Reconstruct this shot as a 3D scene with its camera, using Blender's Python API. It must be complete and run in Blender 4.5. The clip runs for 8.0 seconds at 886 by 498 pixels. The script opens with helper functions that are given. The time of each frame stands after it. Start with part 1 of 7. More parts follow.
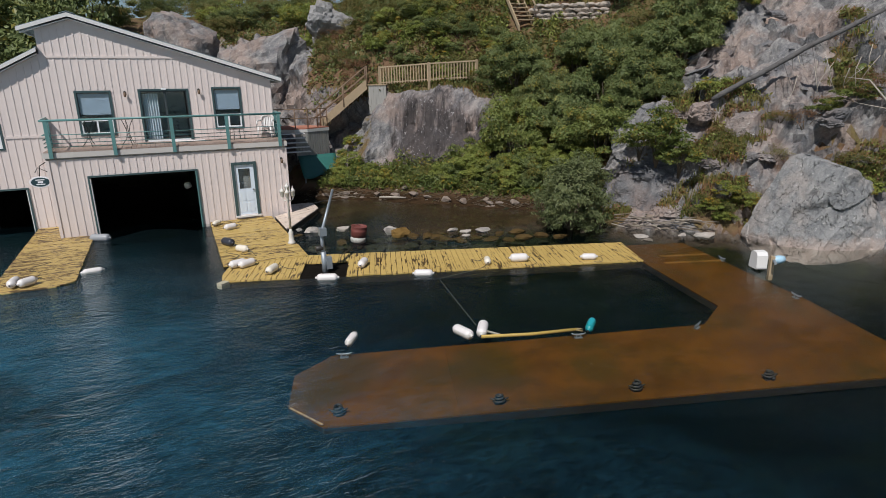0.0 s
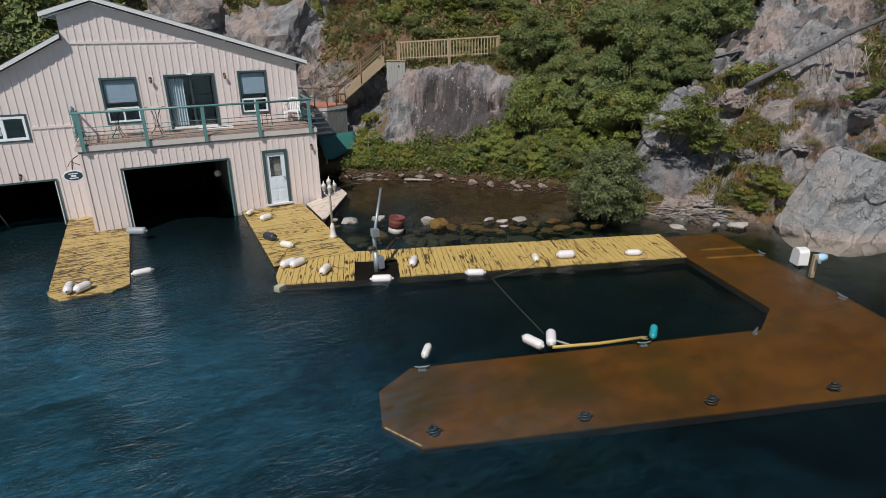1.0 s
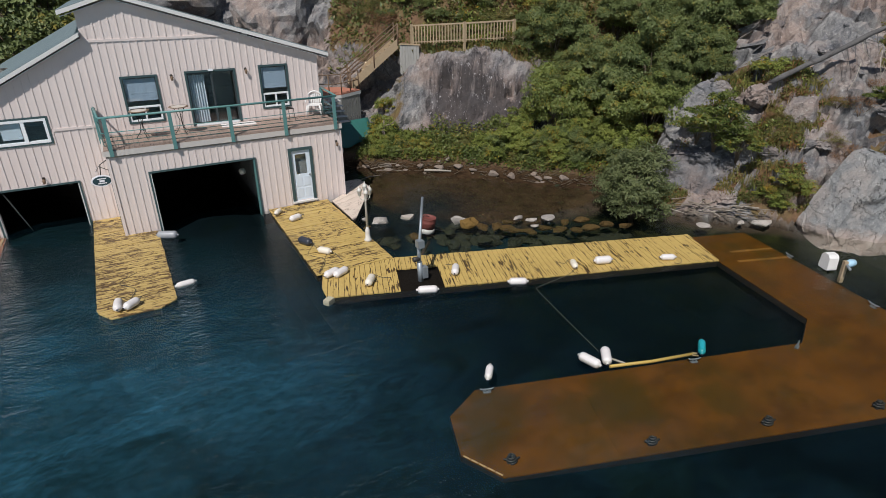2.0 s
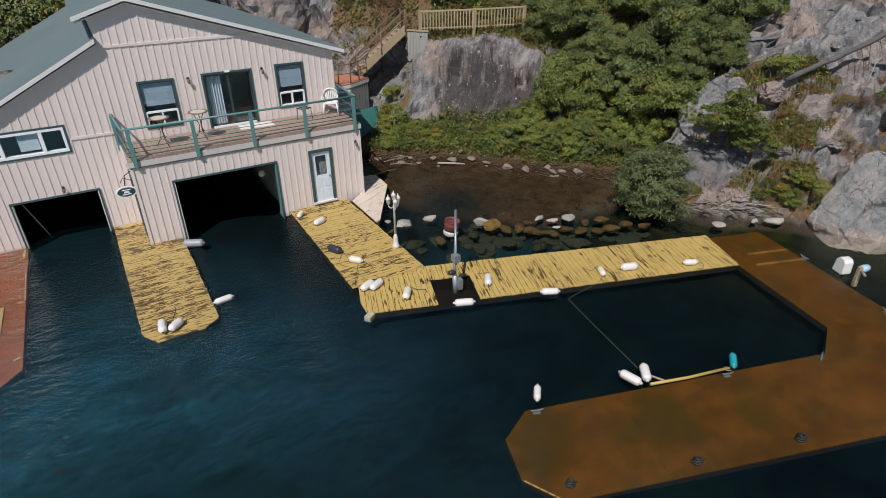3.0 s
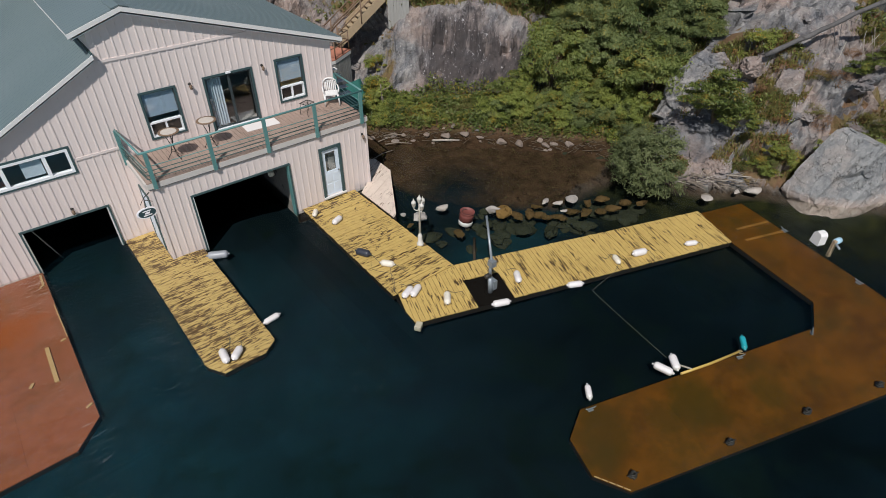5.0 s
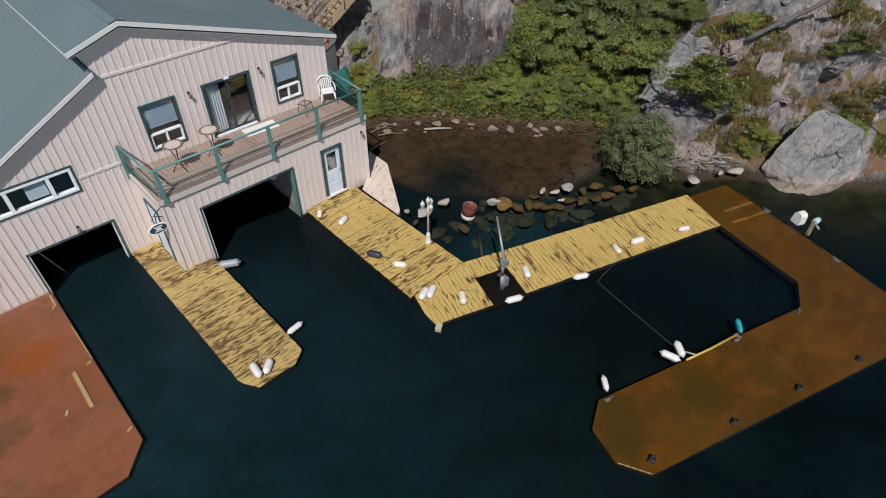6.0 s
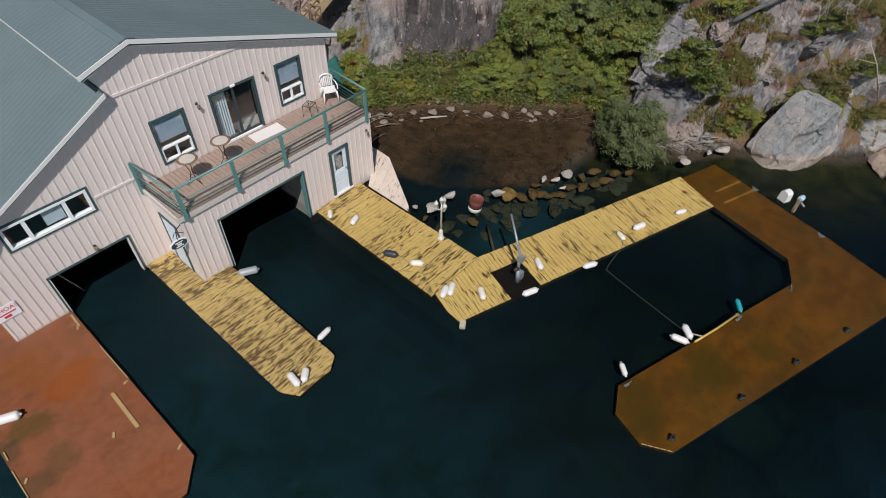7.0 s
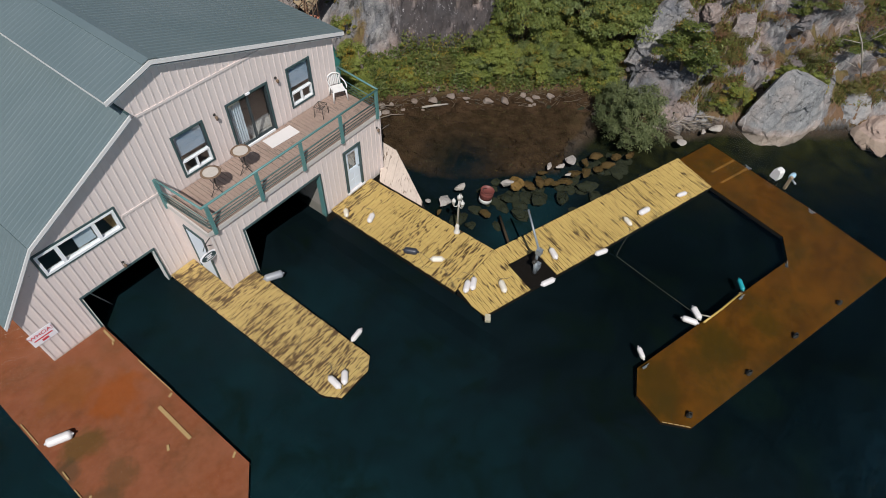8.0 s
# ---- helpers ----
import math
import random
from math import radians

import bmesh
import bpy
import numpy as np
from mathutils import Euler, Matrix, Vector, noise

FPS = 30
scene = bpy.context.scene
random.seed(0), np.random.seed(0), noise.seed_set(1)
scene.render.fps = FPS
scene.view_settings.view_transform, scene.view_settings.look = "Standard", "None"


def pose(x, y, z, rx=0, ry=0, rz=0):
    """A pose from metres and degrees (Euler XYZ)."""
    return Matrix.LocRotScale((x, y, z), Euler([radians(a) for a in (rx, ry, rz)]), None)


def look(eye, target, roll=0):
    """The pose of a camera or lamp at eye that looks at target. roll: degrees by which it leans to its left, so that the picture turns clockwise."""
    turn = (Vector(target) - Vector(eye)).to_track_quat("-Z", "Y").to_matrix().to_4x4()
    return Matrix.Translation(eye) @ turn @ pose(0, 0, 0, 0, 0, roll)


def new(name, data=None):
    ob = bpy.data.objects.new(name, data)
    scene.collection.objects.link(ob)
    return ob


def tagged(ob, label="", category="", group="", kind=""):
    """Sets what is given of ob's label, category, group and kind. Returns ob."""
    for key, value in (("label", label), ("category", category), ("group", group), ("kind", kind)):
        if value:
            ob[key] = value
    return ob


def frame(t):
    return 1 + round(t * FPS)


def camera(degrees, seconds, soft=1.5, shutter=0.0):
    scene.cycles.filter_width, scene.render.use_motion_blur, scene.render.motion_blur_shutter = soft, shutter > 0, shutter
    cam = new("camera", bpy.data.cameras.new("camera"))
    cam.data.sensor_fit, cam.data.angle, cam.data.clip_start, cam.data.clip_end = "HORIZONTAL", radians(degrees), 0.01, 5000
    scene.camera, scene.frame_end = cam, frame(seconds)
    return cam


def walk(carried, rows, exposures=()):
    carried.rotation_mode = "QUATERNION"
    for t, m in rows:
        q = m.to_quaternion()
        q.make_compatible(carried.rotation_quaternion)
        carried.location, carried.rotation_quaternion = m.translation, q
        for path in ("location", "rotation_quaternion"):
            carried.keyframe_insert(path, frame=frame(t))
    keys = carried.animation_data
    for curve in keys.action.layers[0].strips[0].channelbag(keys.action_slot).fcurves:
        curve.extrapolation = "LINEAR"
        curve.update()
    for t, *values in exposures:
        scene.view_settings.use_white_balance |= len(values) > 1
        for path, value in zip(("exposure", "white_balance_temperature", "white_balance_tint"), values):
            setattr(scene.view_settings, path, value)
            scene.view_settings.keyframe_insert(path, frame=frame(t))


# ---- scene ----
cam = camera(75.6, 8.0, soft=0.9)
PATH = [
    (0, (2.401, -21.698, 4.74), (3.23, -19.965, 4.184), -0.7),
    (0.5, (1.613, -21.203, 5.313), (2.46, -19.505, 4.682), -0.7),
    (1, (0.935, -20.737, 5.933), (1.788, -19.072, 5.226), -0.6),
    (1.5, (0.267, -20.218, 6.567), (1.133, -18.59, 5.793), -0.5),
    (3, (-1.419, -18.573, 8.781), (-0.511, -17.081, 7.806), -0.2),
    (3.5, (-1.929, -18.051, 9.452), (-1.009, -16.611, 8.414), -0.1),
    (4, (-2.422, -17.548, 10.101), (-1.476, -16.171, 9.001), 0.0),
    (4.5, (-2.931, -16.987, 10.735), (-1.954, -15.683, 9.576), 0.2),
    (6, (-4.273, -15.018, 12.803), (-3.232, -13.955, 11.466), 1.0),
    (6.5, (-4.736, -14.238, 13.45), (-3.683, -13.258, 12.06), 1.4),
    (7, (-5.12, -13.472, 14.099), (-4.063, -12.572, 12.659), 1.7),
    (7.5, (-5.491, -12.662, 14.734), (-4.439, -11.84, 13.245), 2.1),
    (8, (-5.802, -11.842, 15.393), (-4.761, -11.095, 13.857), 2.5),
]
walk(cam, [(t, look(eye, target, roll)) for t, eye, target, roll in PATH])

from mathutils.bvhtree import BVHTree

# ---- light ----
SUN_FROM = Vector((-0.46, -0.41, 0.80)).normalized()
world = bpy.data.worlds.new("sky")
scene.world = world
world.use_nodes = True
wn, wl = world.node_tree.nodes, world.node_tree.links
sky = wn.new("ShaderNodeTexSky")
sky.sky_type = "NISHITA"
sky.sun_disc = False
sky.sun_elevation = math.asin(SUN_FROM.z)
sky.sun_rotation = math.atan2(SUN_FROM.x, SUN_FROM.y)
sky.air_density, sky.dust_density, sky.ozone_density = 1.0, 0.35, 1.5
wl.new(sky.outputs[0], wn["Background"].inputs[0])
wn["Background"].inputs[1].default_value = 0.058
sun_data = bpy.data.lights.new("sun", "SUN")
sun_data.energy, sun_data.angle, sun_data.color = 4.3, radians(0.53), (1.0, 0.975, 0.945)
sun = new("sun", sun_data)
sun.matrix_world = look(SUN_FROM * 60, (0, 0, 0))


# ---- materials ----
class Nodes:
    """A short hand for building one node material."""

    def __init__(self, name):
        self.mat = bpy.data.materials.new(name)
        self.mat.use_nodes = True
        self.n, self.l = self.mat.node_tree.nodes, self.mat.node_tree.links
        self.b = self.n["Principled BSDF"]

    def put(self, target, value):
        if isinstance(value, bpy.types.NodeSocket):
            self.l.new(value, target)
        elif isinstance(value, (tuple, list)) and len(value) == 3 and target.type == "RGBA":
            target.default_value = (*value, 1)
        else:
            target.default_value = value

    def coords(self, scale=(1, 1, 1), world_space=False, turn=0.0):
        m = self.n.new("ShaderNodeMapping")
        m.inputs["Scale"].default_value = scale
        m.inputs["Rotation"].default_value = (0, 0, radians(turn))
        if world_space:
            self.l.new(self.n.new("ShaderNodeNewGeometry").outputs["Position"], m.inputs[0])
        else:
            self.l.new(self.n.new("ShaderNodeTexCoord").outputs["Object"], m.inputs[0])
        return m.outputs[0]

    def noise(self, vec, scale, detail=4, rough=0.55, distort=0.0):
        t = self.n.new("ShaderNodeTexNoise")
        self.l.new(vec, t.inputs["Vector"])
        t.inputs["Scale"].default_value, t.inputs["Detail"].default_value = scale, detail
        t.inputs["Roughness"].default_value, t.inputs["Distortion"].default_value = rough, distort
        return t.outputs["Fac"]

    def cells(self, vec, scale, feature="F1"):
        t = self.n.new("ShaderNodeTexVoronoi")
        t.feature = feature
        self.l.new(vec, t.inputs["Vector"])
        t.inputs["Scale"].default_value = scale
        return t

    def ramp(self, fac, stops):
        r = self.n.new("ShaderNodeValToRGB")
        while len(r.color_ramp.elements) < len(stops):
            r.color_ramp.elements.new(0.5)
        for e, (p, c) in zip(r.color_ramp.elements, stops):
            e.position = p
            e.color = (*c, 1) if isinstance(c, tuple) else (c, c, c, 1)
        self.l.new(fac, r.inputs[0])
        return r.outputs[0]

    def mix(self, fac, a, b, mode="MIX"):
        m = self.n.new("ShaderNodeMix")
        m.data_type, m.blend_type = "RGBA", mode
        self.put(m.inputs[0], fac), self.put(m.inputs[6], a), self.put(m.inputs[7], b)
        return m.outputs[2]

    def math(self, op, a, b=0.0):
        m = self.n.new("ShaderNodeMath")
        m.operation = op
        self.put(m.inputs[0], a), self.put(m.inputs[1], b)
        return m.outputs[0]

    def rand_object(self):
        return self.n.new("ShaderNodeObjectInfo").outputs["Random"]

    def rand_island(self):
        return self.n.new("ShaderNodeNewGeometry").outputs["Random Per Island"]

    def attr(self, name):
        a = self.n.new("ShaderNodeAttribute")
        a.attribute_name = name
        return a.outputs["Fac"]

    def bump(self, height, strength=0.3, dist=0.02, normal=None):
        b = self.n.new("ShaderNodeBump")
        b.inputs["Strength"].default_value, b.inputs["Distance"].default_value = strength, dist
        self.l.new(height, b.inputs["Height"])
        if normal is not None:
            self.l.new(normal, b.inputs["Normal"])
        return b.outputs[0]

    def done(self, color, rough=0.6, normal=None, metal=0.0, spec=0.5):
        self.put(self.b.inputs["Base Color"], color)
        self.put(self.b.inputs["Roughness"], rough)
        self.b.inputs["Metallic"].default_value = metal
        self.b.inputs["Specular IOR Level"].default_value = spec
        if normal is not None:
            self.l.new(normal, self.b.inputs["Normal"])
        return self.mat


def tint(c, f):
    return tuple(min(1.0, v * f) for v in c)


def worn(name, color, rough=0.6, var=0.18, fine=9.0, coarse=0.8, stain=None, stained=0.35, bump=0.12, metal=0.0, spec=0.5, streak=(1, 1, 1)):
    """Paint, wood or metal with grain, blotches and a stain colour."""
    k = Nodes(name)
    v = k.coords(streak, world_space=True)
    a, b = k.noise(v, fine, 5), k.noise(v, coarse, 4)
    c = k.mix(a, tint(color, 1 - var), tint(color, 1 + var))
    c = k.mix(k.ramp(b, [(0.35, 0.0), (0.7, 1.0)]), c, k.mix(a, tint(color, 1 - 0.5 * var), color))
    if stain:
        c = k.mix(k.ramp(k.noise(v, coarse * 2.3, 6, 0.65), [(1 - stained, 0.0), (min(1, 1.12 - stained), 1.0)]), c, stain)
    return k.done(c, k.math("ADD", rough - 0.1, k.math("MULTIPLY", b, 0.2)), k.bump(a, bump, 0.01), metal, spec)


def board_paint(name, color, dark, amount, turn=0.0, length=0.34, width=0.034, wet=0.0):
    """Painted boards that lie along the given way in plan, flaked along their grain to dark wet wood, each board a little different."""
    k = Nodes(name)
    r = k.rand_object()
    pos = k.coords((1, 1, 1), world_space=True)
    m = k.n.new("ShaderNodeMapping")
    m.vector_type = "TEXTURE"
    m.inputs["Scale"].default_value = (length, width, 1)
    m.inputs["Rotation"].default_value = (0, 0, radians(turn))
    k.l.new(k.n.new("ShaderNodeNewGeometry").outputs["Position"], m.inputs[0])
    off = k.n.new("ShaderNodeVectorMath")
    off.operation = "ADD"
    comb = k.n.new("ShaderNodeCombineXYZ")
    for i in range(3):
        k.l.new(k.math("MULTIPLY", r, 37.0 + 11 * i), comb.inputs[i])
    k.l.new(m.outputs[0], off.inputs[0]), k.l.new(comb.outputs[0], off.inputs[1])
    grain = k.noise(off.outputs[0], 1.0, 4, 0.5)
    blot, fine = k.noise(pos, 0.75, 5, 0.62), k.noise(pos, 26.0, 3)
    mottle = k.noise(pos, 4.5, 5, 0.65)
    worn_at = k.math("ADD", k.math("MULTIPLY", grain, 0.85), k.math("MULTIPLY", k.math("SUBTRACT", blot, 0.5), 0.36))
    worn_at = k.math("ADD", worn_at, k.math("MULTIPLY", k.math("SUBTRACT", mottle, 0.5), 0.32))
    worn_at = k.math("ADD", worn_at, k.math("MULTIPLY", k.math("SUBTRACT", r, 0.5), 0.13))
    mask = k.ramp(worn_at, [(amount, 0.0), (amount + 0.010, 1.0)])
    half = k.ramp(worn_at, [(amount - 0.05, 0.0), (amount, 0.3)])
    base = k.mix(fine, tint(color, 0.84), tint(color, 1.12))
    base = k.mix(k.ramp(mottle, [(0.35, 0.45), (0.6, 0.0)]), base, tint((color[0] * 0.9, color[1] * 0.82, color[2] * 0.8), 0.78))
    base = k.mix(k.math("MULTIPLY", r, 0.4), base, tint(color, 1.13))
    base = k.mix(half, base, tint((color[0] * 0.72, color[1] * 0.62, color[2] * 0.7), 0.8))
    c = k.mix(mask, base, k.mix(fine, tint(dark, 0.5), tint(dark, 1.5)))
    return k.done(c, k.ramp(blot, [(0.3, 0.6 - wet), (0.7, 0.42 - wet)]), k.bump(k.math("SUBTRACT", grain, mask), 0.35, 0.006))


CREAM = worn("cream_siding_paint", (0.67, 0.578, 0.543), 0.62, 0.05, 14, 0.5, (0.58, 0.49, 0.42), 0.3, 0.05, streak=(1, 1, 0.35))
CREAM_TRIM = worn("cream_batten_paint", (0.67, 0.578, 0.543), 0.62, 0.06, 14, 0.7, (0.5, 0.42, 0.34), 0.25, 0.05)
WHITE_TRIM = worn("white_trim_paint", (0.66, 0.64, 0.62), 0.5, 0.07, 12, 0.9, (0.5, 0.47, 0.42), 0.3, 0.06)
WINDOW_WHITE = worn("white_window_vinyl", (0.78, 0.79, 0.8), 0.35, 0.04, 9, 0.8)
GREEN_TRIM = worn("dark_green_trim_paint", (0.04, 0.075, 0.078), 0.5, 0.2, 12, 1.0, (0.09, 0.125, 0.12), 0.25)
TEAL = worn("teal_rail_paint", (0.095, 0.22, 0.212), 0.42, 0.18, 14, 1.5, (0.12, 0.27, 0.25), 0.3)
WIRE = worn("dark_green_cable", (0.035, 0.09, 0.085), 0.5, 0.2, 20, 3)
DOOR_DARK = worn("dark_blue_grey_door_frame", (0.035, 0.046, 0.05), 0.5, 0.2, 12, 1.5)
FASCIA = worn("weathered_pale_fascia_paint", (0.52, 0.48, 0.45), 0.6, 0.12, 12, 1.0, (0.36, 0.32, 0.29), 0.35)
DOOR_WHITE = worn("pale_door_paint", (0.62, 0.69, 0.77), 0.4, 0.04, 8, 0.9)
DARK_IN = worn("dark_bare_timber_inside", (0.27, 0.245, 0.22), 0.85, 0.3, 6, 0.9, (0.03, 0.025, 0.02), 0.4)
GREY_WOOD = worn("weathered_grey_boards", (0.30, 0.29, 0.27), 0.85, 0.3, 10, 1.2, (0.14, 0.13, 0.12), 0.35, 0.3, streak=(3, 3, 0.4))
TAN_WOOD = worn("tan_treated_lumber", (0.36, 0.27, 0.17), 0.75, 0.25, 10, 1.5, (0.2, 0.15, 0.1), 0.3, 0.2)
BROWN_RAIL = worn("brown_rail_wood", (0.17, 0.11, 0.07), 0.75, 0.25, 12, 1.5)
TERRACOTTA = worn("terracotta_deck_paint", (0.42, 0.17, 0.11), 0.7, 0.18, 9, 1.2, (0.3, 0.13, 0.09), 0.4)
TARP = worn("green_tarpaulin", (0.03, 0.135, 0.115), 0.5, 0.25, 6, 1.2, (0.06, 0.17, 0.15), 0.35, 0.25)
DECK_WOOD = board_paint("weathered_deck_boards", (0.32, 0.235, 0.19), (0.20, 0.15, 0.12), 0.54, 90)
YELLOW = board_paint("worn_yellow_dock_boards", (0.50, 0.35, 0.112), (0.075, 0.042, 0.014), 0.50, 0, 0.26, 0.045)
YELLOW_X = board_paint("worn_yellow_cross_dock_boards", (0.51, 0.355, 0.112), (0.07, 0.04, 0.014), 0.514, 70.4, 0.42, 0.045)
YELLOW_OLD = board_paint("peeling_yellow_dock_boards", (0.48, 0.342, 0.12), (0.10, 0.058, 0.022), 0.438, 0, 0.24, 0.042)
PALE_RAMP = board_paint("sun_bleached_ramp_boards", (0.66, 0.55, 0.46), (0.24, 0.17, 0.12), 0.555, 31)
# near black: the murk hiding underwater timber is put into its colour
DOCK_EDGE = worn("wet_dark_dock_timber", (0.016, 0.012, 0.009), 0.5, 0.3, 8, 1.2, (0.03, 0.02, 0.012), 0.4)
STEEL = worn("galvanised_grey_steel", (0.31, 0.34, 0.365), 0.5, 0.18, 16, 2.0, (0.14, 0.13, 0.12), 0.3, 0.1, 0.6)
LAMP_WHITE = worn("chalky_white_lamp_paint", (0.60, 0.57, 0.52), 0.55, 0.12, 14, 2.0, (0.33, 0.28, 0.22), 0.3)
FENDER_WHITE = worn("white_fender_vinyl", (0.66, 0.62, 0.60), 0.4, 0.08, 14, 3.5, (0.52, 0.38, 0.32), 0.36)
FENDER_DIRTY = worn("dirty_white_fender_vinyl", (0.68, 0.62, 0.52), 0.5, 0.1, 14, 3.5, (0.3, 0.22, 0.12), 0.42)
FENDER_GREY = worn("grey_fender_vinyl", (0.27, 0.28, 0.30), 0.4, 0.1, 12, 2.5)
FENDER_DARK = worn("dark_navy_fender_vinyl", (0.03, 0.033, 0.045), 0.4, 0.2, 12, 2.5)
FENDER_TEAL = worn("teal_fender_vinyl", (0.02, 0.31, 0.36), 0.35, 0.1, 12, 2.5)
ROPE = worn("tan_rope", (0.34, 0.25, 0.13), 0.9, 0.3, 40, 6)
ROPE_WET = worn("wet_grey_green_rope", (0.075, 0.078, 0.06), 0.8, 0.5, 9, 5, (0.03, 0.035, 0.03), 0.4)
ROPE_DARK = worn("wet_dark_rope", (0.06, 0.065, 0.06), 0.8, 0.3, 40, 6)
POLE_YELLOW = worn("faded_yellow_pole_paint", (0.55, 0.37, 0.10), 0.6, 0.15, 18, 2.0, (0.3, 0.19, 0.06), 0.3)
POLE_FADED = worn("faded_flaking_yellow_paint", (0.44, 0.29, 0.13), 0.7, 0.3, 26, 6.0, (0.2, 0.075, 0.035), 0.4)
IRON = worn("dark_iron", (0.05, 0.045, 0.04), 0.5, 0.25, 20, 3, (0.12, 0.06, 0.03), 0.25, 0.1, 0.4)
RUST_RED = worn("rust_red_barrel_paint", (0.17, 0.05, 0.04), 0.55, 0.2, 12, 2.2, (0.12, 0.05, 0.035), 0.35)
PLASTIC_WHITE = worn("white_moulded_plastic", (0.70, 0.68, 0.66), 0.38, 0.04, 10, 2)
PALE_BLUE = worn("pale_blue_plastic", (0.36, 0.55, 0.68), 0.35, 0.06, 10, 2)
MAT_PALE = worn("pale_woven_mat", (0.66, 0.62, 0.60), 0.9, 0.1, 40, 2, (0.5, 0.45, 0.42), 0.3, 0.2)
WICKER = worn("worn_woven_tabletop", (0.48, 0.43, 0.38), 0.8, 0.3, 60, 6, (0.5, 0.46, 0.42), 0.35, 0.3)
SIGN_WHITE = worn("white_sign_board", (0.78, 0.76, 0.78), 0.45, 0.03, 10, 1.5)
FOAM_DIRTY = worn("grimy_foam", (0.42, 0.38, 0.28), 0.85, 0.3, 14, 6.0, (0.14, 0.13, 0.085), 0.4, 0.4)
SIGN_RED = worn("red_sign_paint", (0.55, 0.04, 0.06), 0.5, 0.05)
SIGN_DARK = worn("dark_sign_paint", (0.02, 0.05, 0.06), 0.45, 0.1)
STICK = worn("grey_brown_sticks", (0.20, 0.165, 0.13), 0.9, 0.35, 12, 2, (0.1, 0.075, 0.055), 0.4, 0.3)
DRIFT = worn("bleached_driftwood", (0.34, 0.30, 0.25), 0.85, 0.25, 12, 2, (0.18, 0.14, 0.1), 0.3, 0.3)
LOG_GREY = worn("grey_dead_log", (0.105, 0.098, 0.096), 0.9, 0.45, 14, 2, (0.05, 0.043, 0.04), 0.45, 0.9)
TWIG = worn("muddy_twigs", (0.12, 0.09, 0.06), 0.9, 0.35, 14, 2, (0.22, 0.19, 0.15), 0.35)
BARK = worn("brown_bark", (0.10, 0.075, 0.05), 0.9, 0.3, 14, 2, None, 0.3, 0.5)
CURTAIN = worn("pale_blue_grey_curtain", (0.56, 0.61, 0.66), 0.9, 0.05, 10, 1)
BLIND = worn("closed_grey_blue_blind", (0.36, 0.43, 0.52), 0.8, 0.05, 10, 1)


def make_roof():
    k = Nodes("green_ribbed_metal_roofing")
    k.b.inputs["Coat Weight"].default_value, k.b.inputs["Coat IOR"].default_value, k.b.inputs["Coat Roughness"].default_value = 1.0, 1.7, 0.58
    v = k.coords((1, 1, 1), world_space=True)
    a, b = k.noise(v, 11, 4), k.noise(v, 0.45, 5)
    c = k.mix(k.ramp(b, [(0.3, 0.0), (0.75, 1.0)]), (0.112, 0.153, 0.16), (0.142, 0.182, 0.19))
    c = k.mix(k.math("MULTIPLY", a, 0.5), c, (0.07, 0.112, 0.117))
    return k.done(c, k.ramp(b, [(0.2, 0.46), (0.8, 0.56)]), k.bump(a, 0.05, 0.004), 0.0, 0.5)


def make_glass():
    k = Nodes("clear_window_glass")
    tr, gl, mx, lw = (k.n.new("ShaderNode" + s) for s in ("BsdfTransparent", "BsdfGlossy", "MixShader", "LayerWeight"))
    tr.inputs[0].default_value = (0.9, 0.94, 0.95, 1)
    gl.inputs["Roughness"].default_value = 0.02
    gloss = k.ramp(lw.outputs["Facing"], [(0.0, 0.09), (0.4, 0.14), (0.7, 0.26), (1.0, 0.95)])
    k.l.new(gloss, mx.inputs[0]), k.l.new(tr.outputs[0], mx.inputs[1]), k.l.new(gl.outputs[0], mx.inputs[2])
    k.l.new(mx.outputs[0], k.n["Material Output"].inputs[0])
    return k.mat


